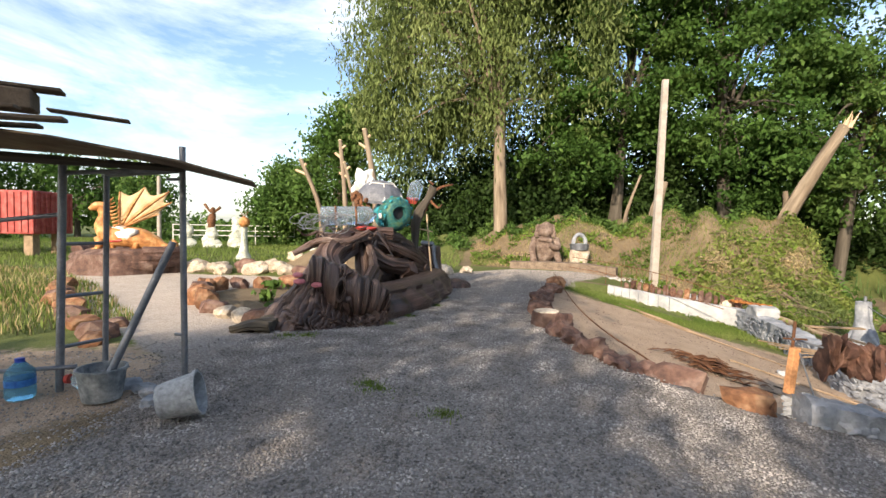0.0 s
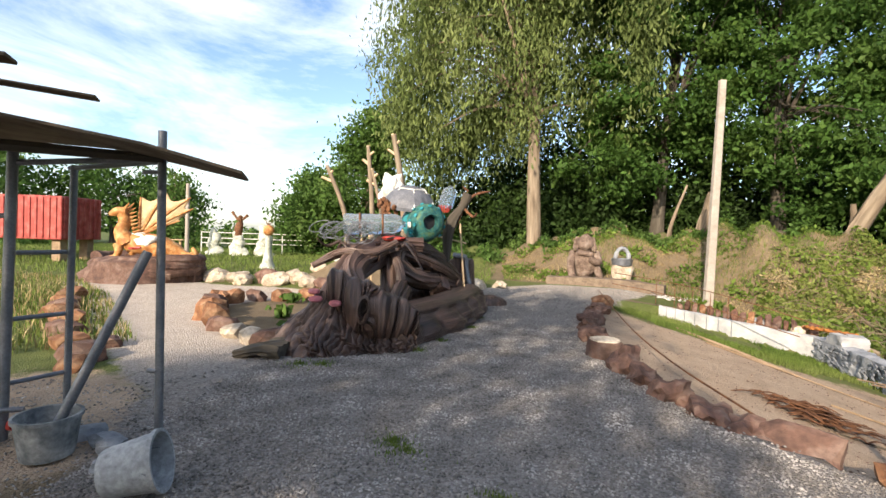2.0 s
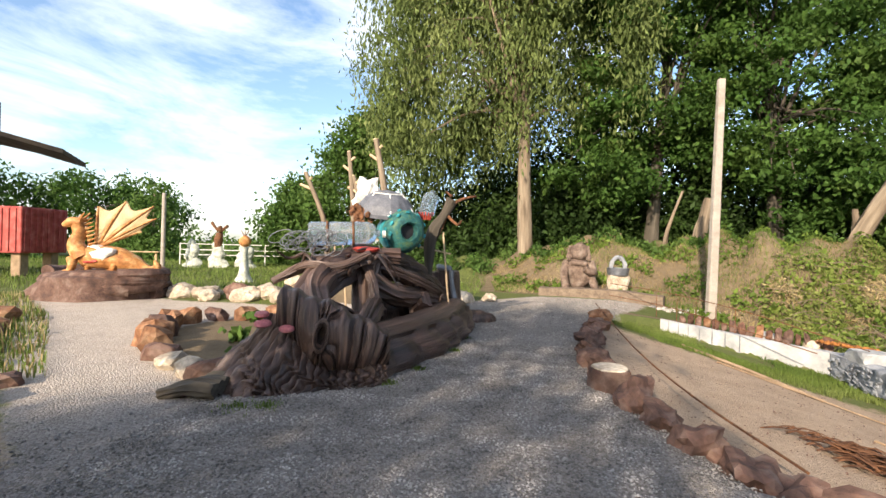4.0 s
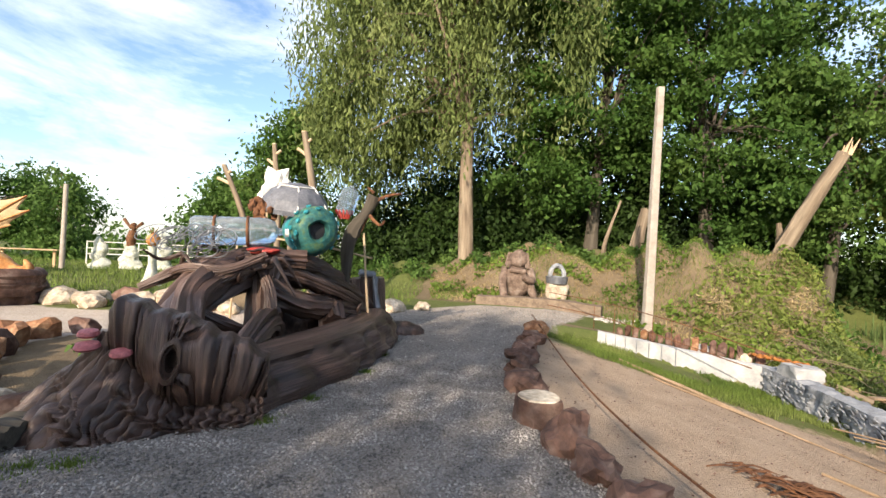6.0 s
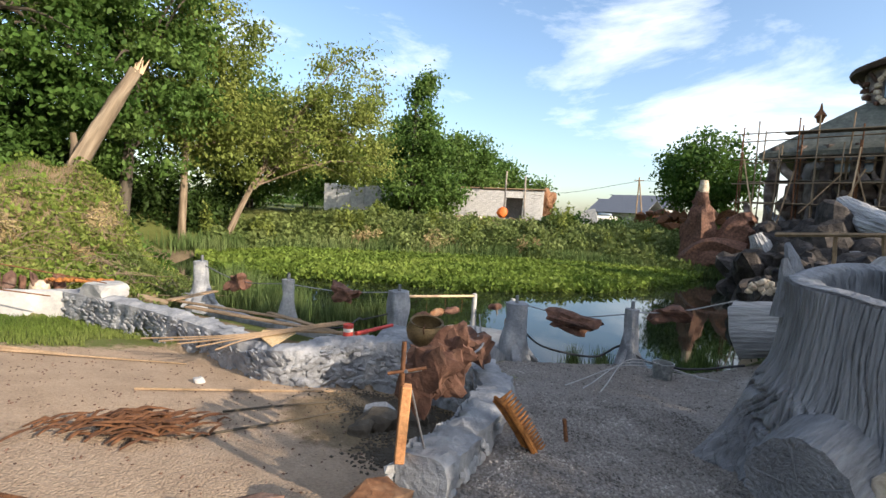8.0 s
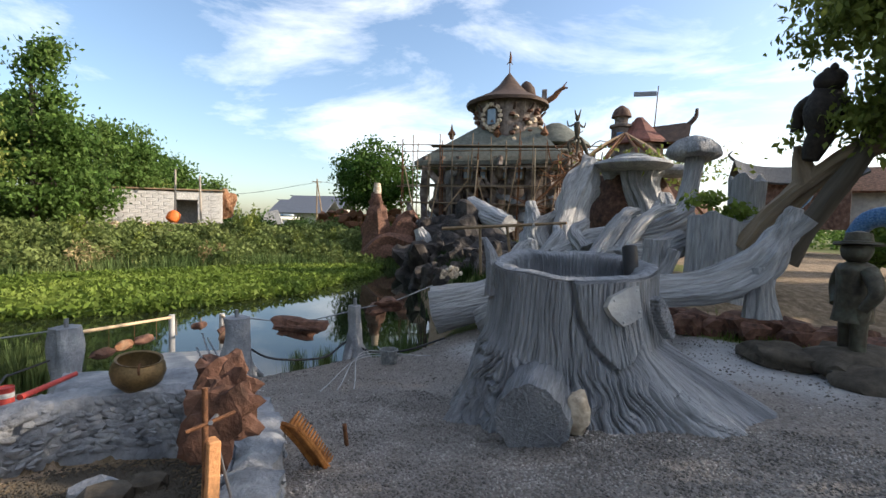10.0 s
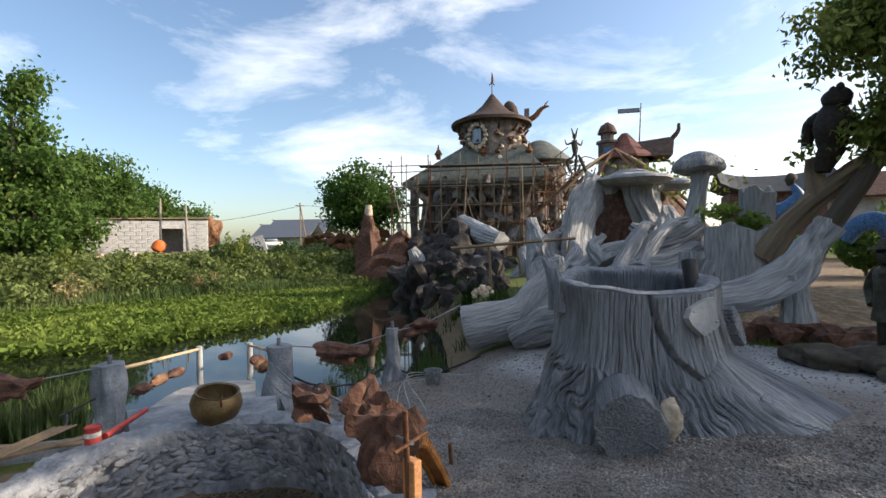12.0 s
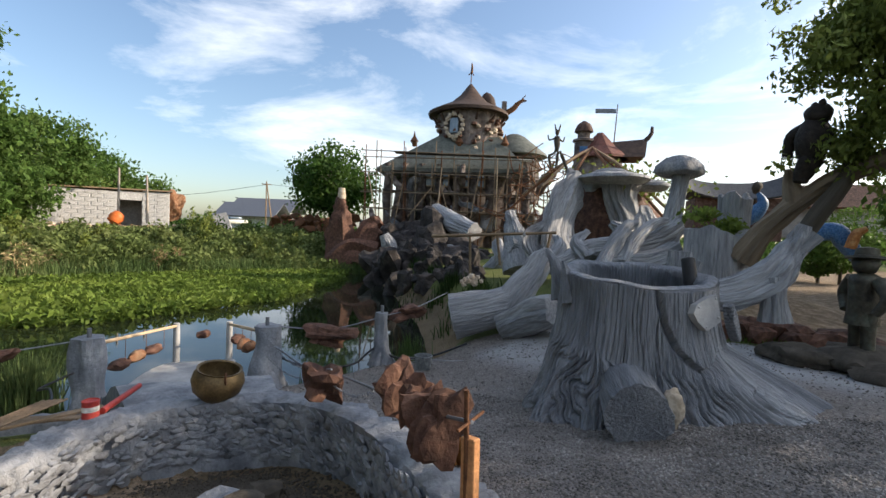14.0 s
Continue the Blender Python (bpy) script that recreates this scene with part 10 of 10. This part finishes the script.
top_ = 0.18 + 0.55 * np.clip(np.sin(x_ * 1.1) * np.cos(y_ * 0.9) + 0.4, 0, 1)
straw = (np.sin(x_ * 2.7 - y_ * 1.9) + np.cos(y_ * 2.2 + x_)) > 0.95
scatter_leaves("withered_brush", np.stack([x_, y_, height(x_, y_) + rg.uniform(0, 0.7, len(x_)) ** 1.6 * top_], -1)[straw], 0.17, M["dry_grass"], 15, "withered brown leaves and stalks of the cut branches", "branches", slim=0.3)
scatter_leaves("brush_leaves", np.stack([x_, y_, height(x_, y_) + rg.uniform(0, 1, len(x_)) ** 1.6 * top_], -1)[~straw], 0.17, M["leaf_yellow"], 14, "leafy cut branches heaped on the bank", "branches", slim=0.4)
x_, y_ = inside([(8.0, 15.2), (10.0, 15.0), (12.5, 17.5), (11, 19.5), (9, 17.8)], 6500, 15)
scatter_leaves("pale_brush", np.stack([x_, y_, height(x_, y_) + rg.uniform(0.1, 1.0, len(x_)) * (0.5 + 0.4 * np.sin(x_ * 2))], -1), 0.14, M["leaf_willow"], 16, "silvery willow branches on the heap", "branches", slim=0.25)
x_, y_ = inside(bk, 15000, 17)
keep = (np.sin(x_ * 2.3 + y_ * 1.9) + np.cos(y_ * 2.1 - x_ * 1.4)) > 0.35
scatter_leaves("bank_weeds_green", np.stack([x_[keep], y_[keep], height(x_[keep], y_[keep]) + rg.uniform(0, 0.3, keep.sum())], -1), 0.19, M["leaf_lily"], 18, "bright green weeds dotted over the bank", "weeds")
spots = [hedge(a_, b_, 1.2, 0.6, h_, 500, np.random.default_rng(300 + k)) for k, (a_, b_, h_) in enumerate([(-0.5, 25.5, .6), (1.5, 26, .8), (3.5, 26, .7), (5.5, 25.6, .7), (8, 25.5, .9), (10, 25.3, .8), (12.5, 25, 1.1), (14, 23.5, 1.2), (-4, 25, 1.0), (-6.5, 26, 1.3), (-2, 28.5, 1.2), (13.5, 21, .9), (14.8, 19.5, 1.0)])]
scatter_leaves("crest_weeds", np.concatenate(spots), 0.2, M["leaf_mid"], 19, "green weeds along the bank's crest", "weeds")
x_, y_ = patch([(-3.7, 8.0, .3), (-4.6, 8.9, .25), (-3.2, 7.6, .22), (-4.4, 11.4, .4), (-3.6, 10.5, .35), (-5.6, 10.8, .3), (-3.4, 9.4, .3)], 420, 21)
scatter_leaves("bed_plants", np.stack([x_, y_, height(x_, y_) + rg.uniform(0.02, 0.2, len(x_))], -1), 0.17, M["leaf_mid"], 22, "broad-leaved young plants in the dark bed", "plants", slim=0.7)
x_, y_ = patch([(-9.0, 13.5, .4), (-8.0, 13.7, .4), (-7.0, 13.5, .35), (-10, 13.8, .4)], 1200, 23)
blades("boulder_grass", x_, y_, 0.2, 0.015, M["grass"], 24, "grass between the pale boulders")
# pond plants
LILY = [(15.5, 20.5), (18.2, 16.0), (19.6, 11.0), (23.6, 5.9), (27, 4.2), (31, 2.0), (36.6, 0.5), (36.6, 5), (34, 12.3), (30, 19.6), (25, 26), (19, 27)]
x_, y_ = inside(LILY, 30000, 25)
scatter_leaves("marsh_carpet", np.stack([x_, y_, WATER_Z + rg.uniform(0.03, 0.42, len(x_))], -1), 0.27, M["leaf_lily"], 26, "bright green carpet of marsh plants on the pond", "marsh plants", droop=-0.2, slim=0.5)
rx, ry = patch([(10.6, 11.2, .7), (10.4, 12.6, .7), (11.2, 13.8, 1.0), (11.6, 15.6, 1.2), (10.8, 10.2, .4), (12.8, 17.2, 1.2)], 5200, 27)
blades("near_reeds", rx, ry, 1.1, 0.03, M["reed"], 28, "upright green reeds at the pond's edge", "reeds", z=np.full(len(rx), WATER_Z - 0.05), bend=0.3)
rx, ry = patch([(11.3, 5.5, .35), (11.5, 4.9, .3), (11.9, 3.3, .4), (13.2, 2.8, .5)], 900, 29)
blades("edge_reeds", rx, ry, 0.7, 0.02, M["reed"], 30, "sparse reeds standing in the water", "reeds", z=np.full(len(rx), WATER_Z - 0.05), bend=0.3)
sp_ = np.array(FAR_SHORE)
k_ = np.random.default_rng(31).integers(0, len(sp_), 9000)
rx, ry = sp_[k_, 0] + rg.normal(0, 0.9, 9000) + 0.3, sp_[k_, 1] + rg.normal(0, 0.9, 9000)
blades("far_reeds", rx, ry, 0.9, 0.05, M["reed"], 32, "tall reeds below the far bank", "reeds", z=np.maximum(height(rx, ry), WATER_Z) - 0.05, bend=0.25)
# Shore grass takes the shade-darkened leaf colour, so its gloom is painted.
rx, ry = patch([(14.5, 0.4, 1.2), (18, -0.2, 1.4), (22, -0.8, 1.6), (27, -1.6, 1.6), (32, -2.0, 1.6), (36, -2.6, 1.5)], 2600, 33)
blades("castle_shore_grass", rx, ry, 0.5, 0.04, M["leaf_shaded"], 34, "grass on the castle's shore in shade-darkened leaf colour", "grass", bend=0.5)
x_, y_ = patch([(7.5, -1.0, .4), (6.8, -1.3, .4), (6.3, -1.6, .4), (8.3, -1.2, .4), (7.2, -1.8, .5)], 1600, 35)
blades("bed_grass", x_, y_, 0.14, 0.015, M["grass"], 36, "green grass on the raised bed")

# ---- loose gravel and grit ----
def pebbles(name, x, y, size, mat, seed, label):
    rg_ = np.random.default_rng(seed)
    n_ = len(x)
    o_ = np.array([(1, 0, 0), (-1, 0, 0), (0, 1, 0), (0, -1, 0), (0, 0, 1), (0, 0, -1)], float)
    f_ = np.array([(0, 2, 4), (2, 1, 4), (1, 3, 4), (3, 0, 4), (2, 0, 5), (1, 2, 5), (3, 1, 5), (0, 3, 5)])
    s_ = size * rg_.uniform(0.5, 1.4, n_)
    a_ = rg_.uniform(0, 6.283, n_)
    v_ = o_[None] * (rg_.uniform(0.6, 1.2, (n_, 6, 1))) * np.stack([np.ones(n_), rg_.uniform(0.6, 1, n_), rg_.uniform(0.45, 0.8, n_)], -1)[:, None, :] * s_[:, None, None]
    c_, q_ = np.cos(a_)[:, None], np.sin(a_)[:, None]
    v_ = np.stack([v_[..., 0] * c_ - v_[..., 1] * q_, v_[..., 0] * q_ + v_[..., 1] * c_, v_[..., 2] + 0.25 * v_[..., 0]], -1)
    v_ += np.stack([x, y, height(x, y) + s_ * 0.25], -1)[:, None, :]
    return tagged(new(name, sheet_mesh(name, v_.reshape(-1, 3), (f_[None] + 6 * np.arange(n_)[:, None, None]).reshape(-1, 3), mat)), label, "gravel", kind="stuff")


NEAR = [(-2.2, 1.0), (-2.6, 4.0), (-3.2, 6.4), (-1.9, 7.2), (-1.2, 10.5), (0.85, 10.5), (1.1, 8.0), (1.8, 6.0), (3.2, 5.25), (4.2, 5.1), (6.5, 5.3), (7.0, 3.8), (4.8, 2.2), (3.6, 1.0), (2.2, 0.4)]
x_, y_ = inside(NEAR, 90000, 41)
pebbles("gravel_near", x_, y_, 0.0125, M["pebble"], 42, "loose grey crushed gravel on the path")
x_, y_ = inside(P_GRAVEL, 36000, 43)
keep = ~((x_ < -3.4) & (y_ > 5.5))
x_, y_ = x_[keep], y_[keep]
pebbles("gravel_wide", x_, y_, 0.017, M["pebble"], 44, "scattered grey gravel over the paths")
x_, y_ = inside(P_BASIN, 1600, 45, 0.2)
pebbles("sand_grit", x_, y_, 0.014, M["rock_red"], 46, "clods and grit on the basin's sand")
x_, y_ = inside([(-2.3, 1.5), (-2.4, 4.2), (-3.6, 5.0), (-7, 4.5), (-7, 1.5)], 6000, 47)
pebbles("shelter_grit", x_, y_, 0.012, M["pebble"], 48, "fine grit on the soil under the shelter")

x_, y_ = patch([(6.0, 6.7, .75), (5.3, 6.35, .6), (6.0, 7.3, .6), (4.6, 6.1, .4)], 8500, 49)
keep = sdf(x_, y_, P_BASIN) < -0.12
x_, y_ = x_[keep], y_[keep]
pebbles("dark_soil", x_, y_, 0.022, M["bark_dark"], 50, "damp dark clods of soil in the basin's corner")
